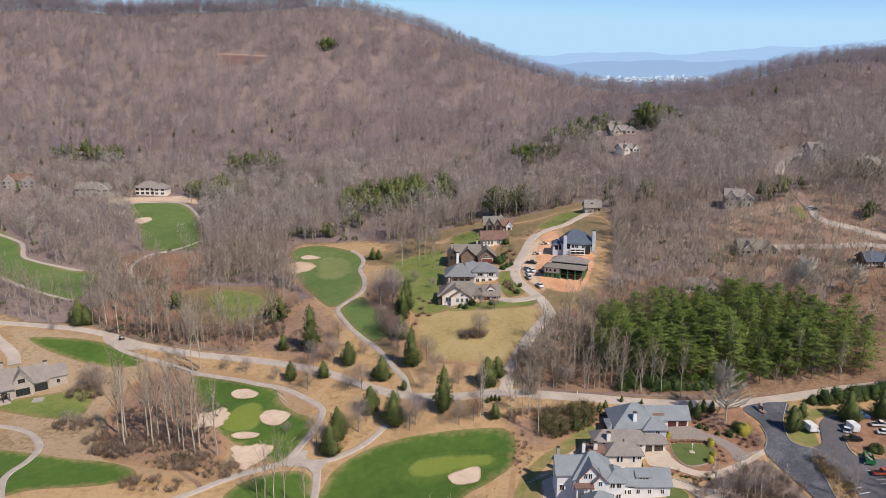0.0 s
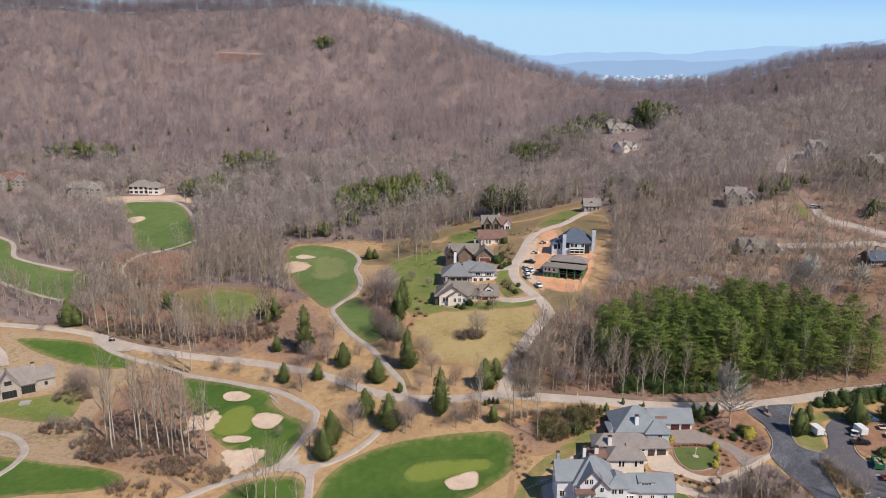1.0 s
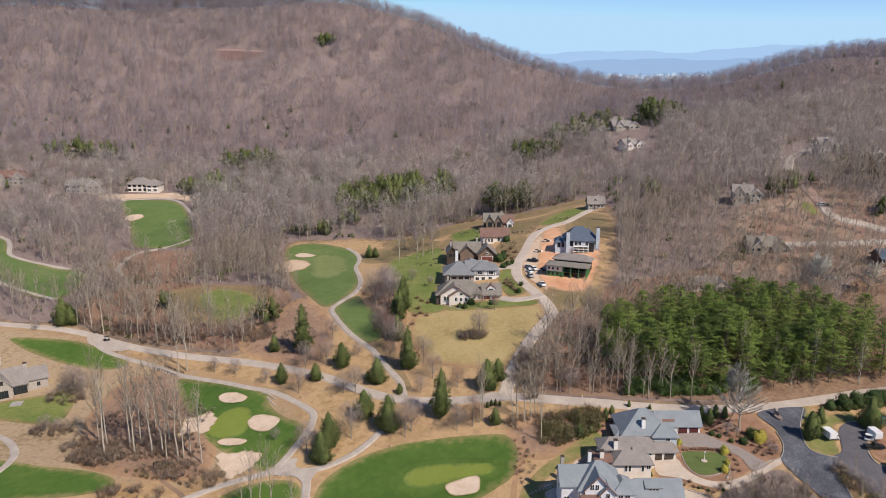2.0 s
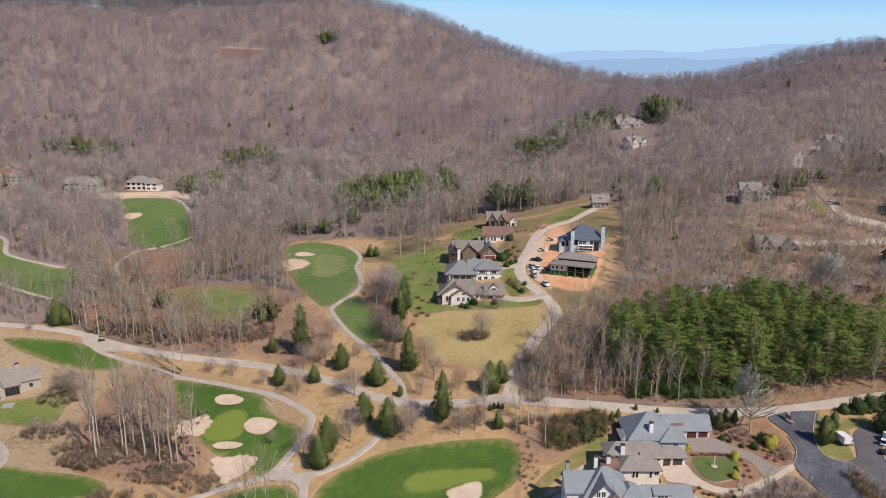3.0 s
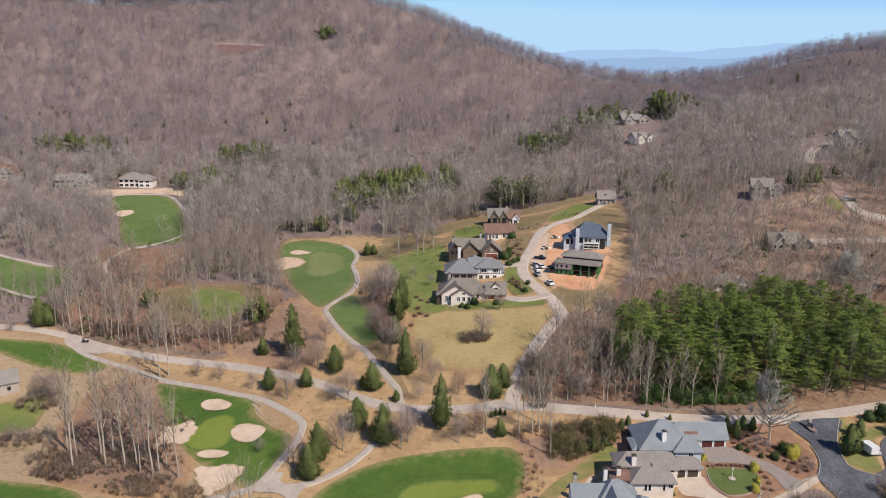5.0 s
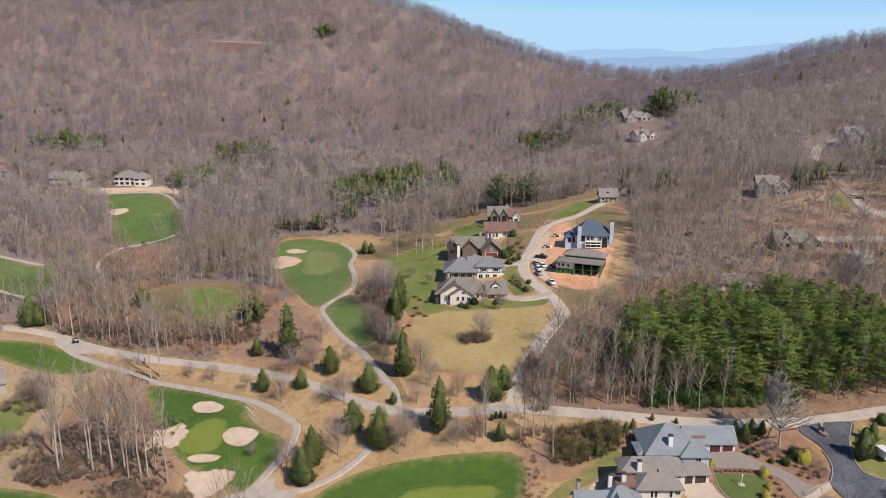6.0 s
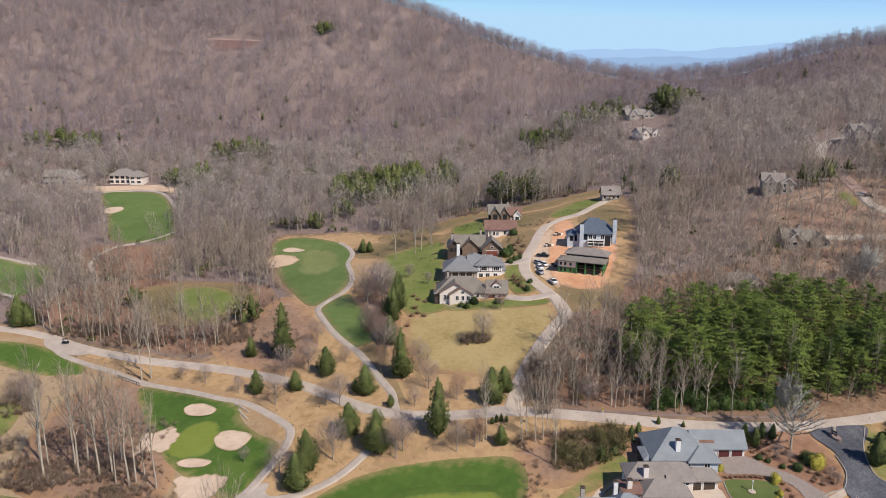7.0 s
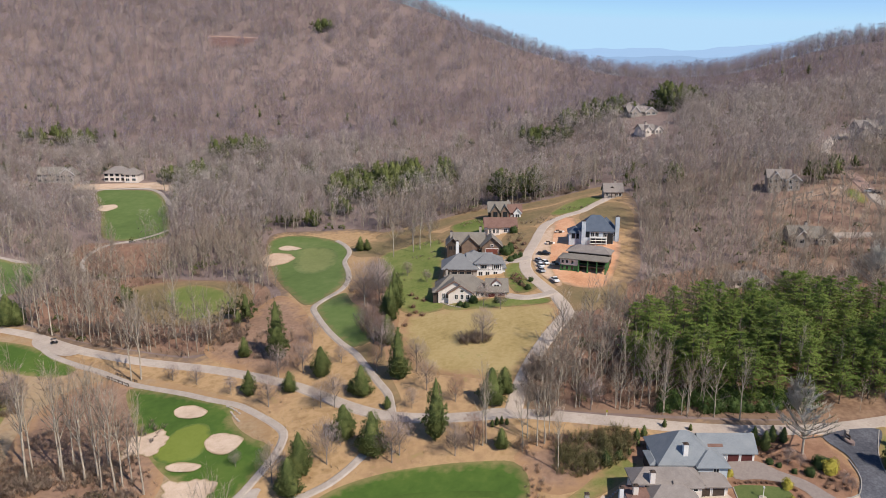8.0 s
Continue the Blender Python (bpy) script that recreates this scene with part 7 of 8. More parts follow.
def car(x, y, turn, mat, label, pickup=False):
    top = new("pickup_truck" if pickup else "car")
    z = gz(x, y) + 0.30
    top.matrix_basis = pose(x, y, z, 0, 0, turn)
    tagged(top, label, "pickup truck" if pickup else "car", "parked vehicles")
    if pickup:
        profile("body", [(-2.7, 0.45), (-2.6, 0.95), (-1.5, 1.08), (0.6, 1.1), (0.65, 0.95), (2.7, 0.95), (2.75, 0.45)], 0.98, mat, top)
        profile("cabin", [(-1.35, 1.08), (-0.8, 1.75), (0.35, 1.78), (0.62, 1.1)], 0.92, M_GLASS, top, 0.2)
        profile("cabin_roof", [(-0.78, 1.74), (-0.7, 1.82), (0.3, 1.84), (0.36, 1.77)], 0.78, mat, top)
        part("bed_liner", Shell().box(-0.8, 0.8, 0.955, 0.8, 2.6, 0.975), M_BLACK, top)
        wy = (-1.75, 1.7)
    else:
        profile("body", [(-2.3, 0.4), (-2.28, 0.8), (-1.2, 1.0), (1.6, 1.02), (2.25, 0.95), (2.3, 0.4)], 0.92, mat, top)
        profile("cabin", [(-1.25, 0.98), (-0.55, 1.5), (1.2, 1.54), (1.9, 1.0)], 0.88, M_GLASS, top, 0.3)
        profile("cabin_roof", [(-0.5, 1.49), (-0.4, 1.58), (1.0, 1.61), (1.2, 1.52)], 0.72, mat, top)
        wy = (-1.42, 1.42)
    for sx in (-0.82, 0.82):
        for yy in wy:
            wheel(top, sx, yy)
        part("headlight", Shell().box(sx - 0.16, -2.72 if pickup else -2.31, 0.68, sx + 0.05, -2.6 if pickup else -2.2, 0.84), M_LAMPGLASS, top)
    return top


def box_trailer(x, y, turn, label):
    top = new("box_trailer")
    top.matrix_basis = pose(x, y, gz(x, y) + 0.30, 0, 0, turn)
    tagged(top, label, "trailer", "parked vehicles")
    part("box", Shell().box(-1.1, -1.9, 0.6, 1.1, 1.9, 2.6), M_WHITE, top)
    part("roof_rim", Shell().box(-1.15, -1.95, 2.6, 1.15, 1.95, 2.68), M_GREYWALL, top)
    part("rear_door", Shell().box(-0.95, -1.96, 0.7, 0.95, -1.9, 2.45), M_GREYWALL, top)
    part("drawbar", Shell().box(-0.08, 1.9, 0.5, 0.08, 3.2, 0.62), M_BLACK, top)
    for sx in (-1.15, 1.15):
        wheel(top, sx, 0.0)
    return top


def golf_cart(x, y, turn, label, colour=P_WHITE):
    top = new("golf_cart")
    top.matrix_basis = pose(x, y, gz(x, y) + 0.3, 0, 0, turn)
    tagged(top, label, "golf cart", "parked vehicles")
    profile("body", [(-1.2, 0.3), (-1.15, 0.75), (-0.7, 0.85), (-0.6, 0.4), (0.1, 0.4), (0.15, 0.75), (1.1, 0.8), (1.2, 0.3)], 0.58, colour, top)
    part("seat", Shell().box(-0.5, 0.15, 0.76, 0.5, 0.65, 0.88), M_BLACK, top)
    part("seat_back", Shell().box(-0.5, 0.62, 0.88, 0.5, 0.75, 1.25), M_BLACK, top)
    part("canopy", Shell().box(-0.62, -0.8, 1.82, 0.62, 1.05, 1.9), colour, top)
    for sx in (-0.52, 0.52):
        for yy in (-0.7, 0.9):
            part("post", Shell().box(sx - 0.025, yy - 0.025, 0.7, sx + 0.025, yy + 0.025, 1.83), M_BLACK, top)
        for yy in (-0.8, 0.75):
            wheel(top, sx, yy, 0.24, 0.18)
    return top


def dumpster(x, y, turn):
    top = new("dumpster")
    top.matrix_basis = pose(x, y, gz(x, y) + 0.3, 0, 0, turn)
    tagged(top, "green steel skip heaped with pale rubble", "skip")
    w = Shell()
    for b in ((-1.2, -2.6, 0.15, -1.08, 2.6, 1.5), (1.08, -2.6, 0.15, 1.2, 2.6, 1.5), (-1.08, -2.6, 0.15, 1.08, -2.48, 1.5),
        (-1.08, 2.48, 0.15, 1.08, 2.6, 1.5), (-1.08, -2.48, 0.15, 1.08, 2.48, 0.3)):
        w.box(*b)
    part("bin", w, P_GREEN, top)
    for yy in (-1.8, -0.6, 0.6, 1.8):
        part("rib", Shell().box(-1.3, yy - 0.06, 0.15, -1.2, yy + 0.06, 1.5), P_GREEN, top)
    r = Shell()
    for k in range(26):
        a, b = -0.95 + 1.6 * (k * 0.37 % 1), -2.35 + 4.4 * (k * 0.61 % 1)
        z = 0.8 + 0.5 * (k * 0.29 % 1)
        r.box(a, b, z, a + 0.35, b + 0.3, z + 0.3)
    part("rubble", r, M_BEIGE, top, "pale building rubble")


def entrance_sign(x, y):
    top = new("entrance_sign")
    top.matrix_basis = pose(x, y, gz(x, y) + 0.32, 0, 0, 12)
    tagged(top, "dark entrance sign with stone pier on a kerbed island", "sign")
    s = Shell()
    n = 16
    v = [(1.1 * math.cos(6.283 * k / n), 2.4 * math.sin(6.283 * k / n), zz) for zz in (-0.4, 0.32) for k in range(n)]
    s.add(v, [(k, (k + 1) % n, n + (k + 1) % n, n + k) for k in range(n)] + [tuple(range(n, 2 * n))])
    part("island", s, M_LITTER, top, "low kerbed island of dark soil")
    part("pier", Shell().box(-0.4, 0.2, 0.3, 0.4, 1.0, 2.4), M_STONE, top)
    part("pier_cap", Shell().box(-0.5, 0.1, 2.4, 0.5, 1.1, 2.55), M_STONE, top)
    part("board", Shell().box(-0.5, -1.4, 0.8, -0.38, 0.2, 1.9), M_TIMBER, top)
    part("lettering", Shell().box(-0.52, -1.2, 1.25, -0.5, 0.0, 1.45), M_WHITE, top)


def footbridge(points, width, label):
    """Timber rails and posts on both sides of a path over a ditch."""
    line = np.array(spline(points, False, 1.6))
    top = new("footbridge")
    c = line.mean(0)
    top.location = (c[0], c[1], gz(*c) + 0.5)
    tagged(top, label, "bridge")
    d = line[-1] - line[0]
    d = d / np.hypot(*d)
    nrm = np.array([-d[1], d[0]])
    zc = gz(*c) + 0.5
    for side in (-1, 1):
        ends = []
        for q in line:
            p = q + nrm * side * width / 2 - c
            z = gz(*q) + 0.5 - zc
            part("post", Shell().box(p[0] - 0.08, p[1] - 0.08, z - 0.5, p[0] + 0.08, p[1] + 0.08, z + 0.65), M_TIMBER, top)
            ends.append((p[0], p[1], z))
        for a, b in zip(ends, ends[1:]):
            for up in (0.28, 0.58):
                r = Shell()
                v = [(q[0], q[1], q[2] + up + o) for q in (a, b) for o in (-0.06, 0.06)] + [(q[0] + nrm[0] * 0.08, q[1] + nrm[1] * 0.08, q[2] + up + o) for q in (a, b) for o in (-0.06, 0.06)]
                r.add(v, [(0, 2, 3, 1), (4, 5, 7, 6), (1, 3, 7, 5), (0, 4, 6, 2)])
                part("rail", r, M_TIMBER, top)


def materials_pile(x, y, label):
    top = new("building_materials")
    top.matrix_basis = pose(x, y, gz(x, y) + 0.18, 0, 0, 20)
    tagged(top, label, "building material")
    for k in range(7):
        a = k * 0.9
        part("stack", Shell().box(math.cos(a) * 1.6 - 0.7, math.sin(a) * 1.4 - 0.4, 0, math.cos(a) * 1.6 + 0.7, math.sin(a) * 1.4 + 0.4, 0.4 + 0.2 * (k % 3)), (M_WHITE, M_BEIGE, M_TIMBER)[k % 3], top)


entrance_sign(103.6, 221.2)
box_trailer(114.1, 210, 10, "white box trailer parked on the lawn edge")
box_trailer(126.9, 209, 6, "white box trailer parked in the yard")
golf_cart(115.5, 209.3, 80, "white golf cart beside a box trailer")
golf_cart(124.8, 208, 70, "white golf cart beside the yard")
car(132.8, 215.8, 75, P_BLUE, "blue pickup truck with chrome trim on the yard", True)
car(136.2, 210.5, 80, P_WHITE, "white pickup truck parked in the yard", True)
car(135.5, 206.4, 75, P_WHITE, "white car parked in the yard")
car(124.4, 204.3, 85, P_BLACK, "black pickup truck in the yard", True)
car(124.5, 188, 85, P_RED, "orange-red pickup truck in a parking bay", True)
dumpster(124.1, 194.5, -18)
car(44.2, 357.5, 62, P_BLACK, "black pickup truck at the building site", True)
car(41.2, 349.8, 20, P_SILVER, "silver car at the kerb")
car(43.4, 347.2, 24, P_WHITE, "white car on the dirt verge")
car(41.3, 344.4, 18, P_WHITE, "white car at the kerb")
car(41.0, 339.2, 16, P_SILVER, "silver car at the kerb")
car(44.8, 328.3, 15, P_WHITE, "white pickup truck on the dirt verge", True)
golf_cart(-141.4, 306.6, 110, "small dark golf cart on the pale path", P_BLACK)
car(193.8, 383.9, 60, P_WHITE, "white car parked on the drive")
car(195.7, 381.7, 60, P_BLACK, "black car parked on the drive")
materials_pile(48.4, 370.2, "pallets and boards at the building site")
materials_pile(54.5, 383.5, "stacked blocks at the building site")
materials_pile(47.7, 346, "pallets and boards at the building site")
footbridge([(-109.6, 282.1), (-106, 279.9), (-100, 276.1)], 3.2, "low dark timber footbridge rails on the cart path")
footbridge([(-88.4, 217.6), (-85.8, 218.5), (-83.1, 219.4)], 2.0, "small grey plank footbridge over a ditch")

def stone_edging(points, label):
    """A low dry-laid row of boulders along a bed, each stone a part."""
    top = new("stone_edging")
    line = spline(points, False, 0.9)
    c = np.mean(line, 0)
    zc = gz(*c)
    top.location = (c[0], c[1], zc)
    tagged(top, label, "edging")
    shapes = []
    for k in range(4):
        bm = bmesh.new()
        bmesh.ops.create_icosphere(bm, subdivisions=1, radius=0.5)
        for v in bm.verts:
            v.co = Vector((v.co.x * 1.0, v.co.y * 0.7, v.co.z * 0.55)) * (0.85 + 0.3 * noise.random())
        me = bpy.data.meshes.new("stone")
        bm.to_mesh(me)
        bm.free()
        me.materials.append(M_STONE)
        shapes.append(me)
    for k, (x, y) in enumerate(line):
        ob = new("stone", shapes[k % 4])
        ob.parent = top
        ob.location = (x - c[0], y - c[1], gz(x, y) - zc + 0.3)
        ob.rotation_euler = (0, 0, k * 1.3)


def young_tree_ring(x, y):
    top = new("lawn_lamp")
    top.location = (x, y, gz(x, y) + 0.2)
    tagged(top, "slim pale post on a round stone base in the lawn", "garden post")
    n = 12
    b = Shell()
    b.add([(0.9 * math.cos(6.283 * k / n), 0.9 * math.sin(6.283 * k / n), z) for z in (0, 0.2) for k in range(n)],
          [(k, (k + 1) % n, n + (k + 1) % n, n + k) for k in range(n)] + [tuple(range(n, 2 * n))])
    part("base", b, M_BEIGE, top)
    part("post", Shell().box(-0.06, -0.06, 0.2, 0.06, 0.06, 2.6), M_WHITE, top)
    part("head", Shell().box(-0.16, -0.16, 2.6, 0.16, 0.16, 2.95), M_GREYWALL, top)


young_tree_ring(75.2, 202.2)
stone_edging([(65.7, 192.1), (67.5, 191), (69.8, 189.7), (72.2, 188.5)], "row of pale boulders along the drive")
stone_edging([(38.9, 201.3), (40.8, 204.7), (43.3, 207), (45.8, 208.5)], "curved row of pale stones round the yard")
stone_edging([(25.1, 194.5), (27.7, 195.6), (30.8, 196.1), (33.6, 197.1)], "curved row of pale stones beside the lawn")
stone_edging([(80, 199.3), (80.6, 197.2), (79.1, 194.9)], "row of pale boulders beside the lawn")
stone_edging([(-63.8, 258.5), (-61.3, 256.5), (-58.6, 253.8)], "pale boulders beside the cart path")
stone_edging([(-61.6, 255.0), (-59.6, 252.0), (-57.9, 249.8)], "pale boulders on the bank below the cart path")
stone_edging([(149, 382.5), (156, 386.5), (164, 388.8), (172, 389.6), (181, 391)], "row of pale boulders across the clay bank")
stone_edging([(153.3, 388.9), (160, 390.9), (166.7, 392.8), (173.4, 394.6)], "row of boulders below the stone house")
stone_edging([(0.3, 318.4), (4, 314.2), (7.8, 311.4)], "low stone border below the gabled house")

# garden plants
plant_row(COLUMN, [(108.8, 210.3, 9), (110.6, 210.8, 7.3), (115, 217.1, 5.9), (51.6, 223.8, 3.6), (53.8, 225.3, 3.3), (80.6, 221.9, 4.2),
    (81.9, 218.3, 5.6), (84.9, 221.6, 4.6), (87.6, 221.2, 4.3), (15.4, 234.6, 2.2), (16.7, 235.2, 2.5), (18, 235.3, 2.5), (19.4, 234.8, 2.1), (48.7, 218.9, 2), (51.6, 221.8, 1.8),
        (80.9, 220.2, 2.6), (59.9, 228.4, 2.5), (66.1, 226.7, 2)])
plant_row(CEDAR, [(128.6, 214.6, 10.5), (138.9, 214.8, 10)], "tall olive-green conical evergreen beside the car park")
plant_row(GOLD, [(70.3, 209.9, 2.0), (81.9, 205.1, 2.8), (79.4, 197.6, 2.5), (93.8, 209.8, 4.2), (81.3, 200.7, 1.7)])
plant_row(BUSH, [(42.4, 216.4, 3), (45.9, 217.9, 2.2), (56.4, 197.8, 1.1), (57.7, 197.7, 1.1), (58.9, 197.8, 1.1), (81.2, 213.6, 1.6),
    (82.9, 212.3, 1.4), (85.6, 210, 1.5), (88.9, 209.2, 2.3), (72.5, 190.6, 0.9), (70.4, 191.7, 0.9), (76.5, 190.3, 0.9), (65.6, 194.8, 0.9),
        (121.8, 224.7, 3.2), (125.9, 225.1, 5.2), (130.6, 226, 5.3), (134.1, 227.1, 3.5), (136.8, 227.2, 4.9), (139.9, 227.5, 4.7)])
plant_row(BUSH, [(143.3, 227.8, 4.9), (146.7, 228.3, 4.9), (150, 228.5, 4.7), (92.6, 211.8, 3.5), (127.7, 198.7, 2.8), (128.7, 198.1, 3),
    (12.9, 315, 3.2), (4.1, 323.8, 2.2), (1.6, 327.9, 2.5), (28.6, 363.4, 4.2), (30.6, 365.6, 3.6), (27.2, 366.8, 3.2), (34.2, 392.1, 3.8),
        (34.3, 358.7, 2.3), (33.8, 322.9, 2.2), (21.6, 312.8, 2.6)])

plant_row(MOUND, [(124.2, 223.9, 1.8), (126.7, 223.7, 1.6), (129.1, 224.2, 1.8), (137.2, 225.1, 2), (139.6, 225.1, 1.8), (142.7, 225.4, 2),
    (145, 225.5, 1.8), (127.7, 198.7, 2.6), (128.7, 198.1, 2.8), (42.8, 218.5, 2.2)])
plant_row(BEDDING, [(70.8, 207.2, 0.8), (72, 207.1, 0.8), (73.3, 207.3, 0.8), (74.4, 207.2, 0.8), (75.6, 207.1, 0.8), (76.8, 207, 0.8),
    (78, 206.9, 0.8), (79.1, 206.6, 0.8), (80.2, 206.3, 0.8), (81.2, 205.7, 0.8), (80.5, 215.9, 1), (82.3, 217.2, 1), (83.1, 215.2, 1),
        (84.9, 216.2, 1), (85.6, 213.9, 1), (87.7, 214.9, 1), (88.8, 212, 1), (90.5, 210.8, 1)])
plant_row(BEDDING, [(91.1, 208, 1), (91.8, 205.8, 1), (92.4, 203.6, 0.9), (95.2, 205.6, 1), (97.5, 208.7, 1), (83.3, 204.2, 0.9),
    (83.8, 202.1, 0.9), (83.9, 200, 0.9), (81.9, 198.1, 0.9), (83.4, 197.5, 0.9), (60.8, 195.4, 0.9), (62.6, 194.8, 0.9), (64.4, 194.2, 0.9),
        (66.8, 193.2, 0.9), (69.2, 192.3, 0.9), (71.5, 191.6, 0.9), (73.9, 190, 0.9)])
plant_row(BEDDING, [(-11, 328, 1.6), (-8.8, 324.1, 1.5), (-5.7, 321.2, 1.7), (-9.9, 316, 1.8)])
plant_row(BUSH, [(7.8, 312.6, 2.4), (10, 311.4, 2.4),
    (29.7, 353.9, 2.9), (31.9, 356.3, 2.9), (23.1, 374.7, 2.4), (27, 372.1, 2.4), (31.1, 371.4, 2.7), (35.8, 330.5, 2.2), (31.7, 328.8, 1.9)])
plant_row(BEDDING, [(29, 334.3, 1.7), (30.4, 331.2, 1.7), (31.6, 327.4, 1.6), (33, 325.1, 1.6), (30.3, 337.5, 1.7), (31.6, 333.6, 1.7),
    (32.9, 375.9, 1.8), (35.5, 378.3, 1.8), (37, 372.5, 1.8), (33.2, 368.8, 1.8), (35.2, 364.8, 1.8), (-10.9, 309, 1.6), (-8.5, 310.7, 1.6),
        (-5.9, 307.7, 1.6), (-11.9, 300.7, 1.5)])
plant_row(BEDDING, [(82.6, 219.2, 1), (84.1, 219.2, 1), (85.4, 218.8, 1), (86.6, 217, 1), (88.1, 217.2, 1), (89, 215.4, 1), (90.2, 213.9, 1),
    (91.6, 212.7, 1), (90.7, 204.8, 1), (93, 207.1, 1), (95, 207.8, 1), (95.1, 204, 0.9), (97.3, 206.3, 1), (47.2, 220.8, 1), (48.9, 222.3, 1),
        (49.9, 219.9, 1), (52, 223.2, 1), (53.1, 221.3, 1), (78.8, 192.9, 0.9), (76.6, 192.2, 0.9), (68.7, 194.3, 0.9)])
plant_row(SMALLBARE, [(85.2, 212.8, 4.9), (87.5, 211.3, 4.5), (94.6, 205.1, 4.2), (95.5, 202.9, 4.1)])


def marker_post(x, y):
    top = new("marker_post")
    top.location = (x, y, gz(x, y))
    tagged(top, "small yellow and white marker post beside the road", "marker post")
    part("post", Shell().box(-0.09, -0.09, -0.3, 0.09, 0.09, 1.3), M_WHITE, top)
    part("head", Shell().box(-0.22, -0.16, 1.3, 0.22, 0.16, 1.9), M_YELLOW, top)


marker_post(46.1, 234.3)
for site in HOUSE_SITES:
    OPEN_ZONES.append(site)
GROUPS = [  # evergreens standing among the bare woods: centre, half width, half depth, how many
    (-57.4, 514.6, 16, 22, 34), (-37.7, 518.5, 26, 36, 80), (-15.7, 522.2, 24, 28, 60), (-58.1, 468, 7, 9, 9),
    (-304.7, 644.2, 32, 16, 40), (-158.3, 628.4, 24, 14, 27), (-173.4, 562.9, 24, 18, 38), (-184.8, 557.3, 7, 8, 8),
    (35.5, 459, 4, 4, 7), (47.5, 461, 4, 4, 7), (72, 584.9, 20, 22, 26), (106.2, 618.6, 22, 24, 24),
    (132.2, 657.2, 14, 18, 14), (180.7, 636.4, 16, 16, 28), (-140, 908.1, 14, 12, 16),
]
GROUPS += [
    (124.3, 442.7, 7, 9, 9), (196.9, 412.9, 8, 5, 4), (182, 407, 8, 5, 6), (214.3, 368, 4, 6, 5),
    (-83.1, 451, 18, 4, 9), (-76.4, 316.7, 6, 4, 4), (-128.6, 339.3, 4, 4, 3), (14.5, 610.3, 9, 8, 6),
    (-130.2, 585.1, 6, 6, 5), (130, 622, 6, 6, 6), (167, 630, 6, 6, 6), (150, 628, 8, 4, 5), (-92.8, 562.1, 6, 6, 5),
]
for x, y, w, d, n in GROUPS:
    if n > 12:
        OPEN_ZONES.append([(x + 0.8 * w * math.cos(k * 0.4), y + 0.8 * d * math.sin(k * 0.4)) for k in range(16)])
near = wood_places(150, 420, 4.1)
NEAR_MODELS = [merged(bare_tree(16, rng.uniform(4.4, 6.0), 13, 15, sides=4, bare_to=0.30, thick=0.0064, limb=0.0065, forked=0.7)) for k in range(10)]
scatter(NEAR_MODELS, near, rng.uniform(0.5, 1.05, len(near)), "leafless_woods", [M_PALEBARK, M_TWIGNEAR], "leafless grey broadleaf woods with pale trunks")
edge = np.array(spline([(-34, 428), (-8, 441), (22, 454), (42, 451.5), (61, 454), (88, 461)], False, 1.1))
edge = edge + np.stack([rng.normal(size=len(edge)) * 1.5, rng.random(len(edge)) * 15], -1)
scatter(NEAR_MODELS, edge, rng.uniform(0.55, 1.1, len(edge)), "wood_margin", [M_PALEBARK, M_TWIGNEAR], "leafless grey trees along the wood's margin behind the houses")
front = np.stack([rng.uniform(100, 134, 26), rng.uniform(300, 311, 26)], -1)
scatter(NEAR_MODELS, front, rng.uniform(0.45, 0.8, 26), "screen_trees", [M_PALEBARK, M_TWIGNEAR], "leafless trees in front of the low house")
mid = wood_places(420, 620, 4.9)
MID_MODELS = [far_tree(95, 0.16, 0.17) for k in range(14)]
scatter(MID_MODELS, mid, rng.uniform(0.55, 1.25, len(mid)), "valley_edge_woods", [M_PALEBARK, M_TWIG], "leafless grey woods with pale stems at the valley edge")
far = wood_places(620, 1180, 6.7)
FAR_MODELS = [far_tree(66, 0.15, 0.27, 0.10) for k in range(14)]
scatter(FAR_MODELS, far, rng.uniform(0.6, 1.15, len(far)), "hillside_woods", [M_PALEBARK, M_TWIGHAZE], "leafless woods covering the mountain side, tinted grey-mauve for haze")
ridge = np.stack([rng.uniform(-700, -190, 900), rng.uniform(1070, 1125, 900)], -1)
scatter(FAR_MODELS, ridge, rng.uniform(1.0, 1.5, 900), "ridge_woods", [M_BARK, M_TWIGHAZE], "tall leafless trees along the mountain crest")
EVERGREEN = [merged(cone_tree(11, rng.uniform(3.6, 5.2), 200, 0.75, power=rng.uniform(0.24, 0.36), low=rng.uniform(0.25, 0.45), ragged=2.2, core=0.55, per=8)) for k in range(8)]
for x, y, w, d, n in GROUPS:
    a, q = rng.random(n) * 6.28, np.sqrt(rng.random(n))
    spots = np.stack([x + np.cos(a) * q * w, y + np.sin(a) * q * d], -1)
    scatter(EVERGREEN, spots, rng.uniform(0.6, 1.3, n) * (1.5 if n in (7, 28) else 1.0 if n > 9 else 0.75), "hillside_pines", [M_PINEBARK, M_OLIVE], "dark olive pines among leafless woods", "pines")
LONE = [merged(cone_tree(10, rng.uniform(2.4, 3.4), 60, 0.8, power=0.45, low=0.15, ragged=1.8, per=4)) for k in range(4)]
lone = wood_places(430, 760, 40.0)
scatter(LONE, lone, rng.uniform(0.4, 0.9, len(lone)), "scattered_pines", [M_PINEBARK, M_OLIVE], "single dark pines scattered through bare woods", "pines")
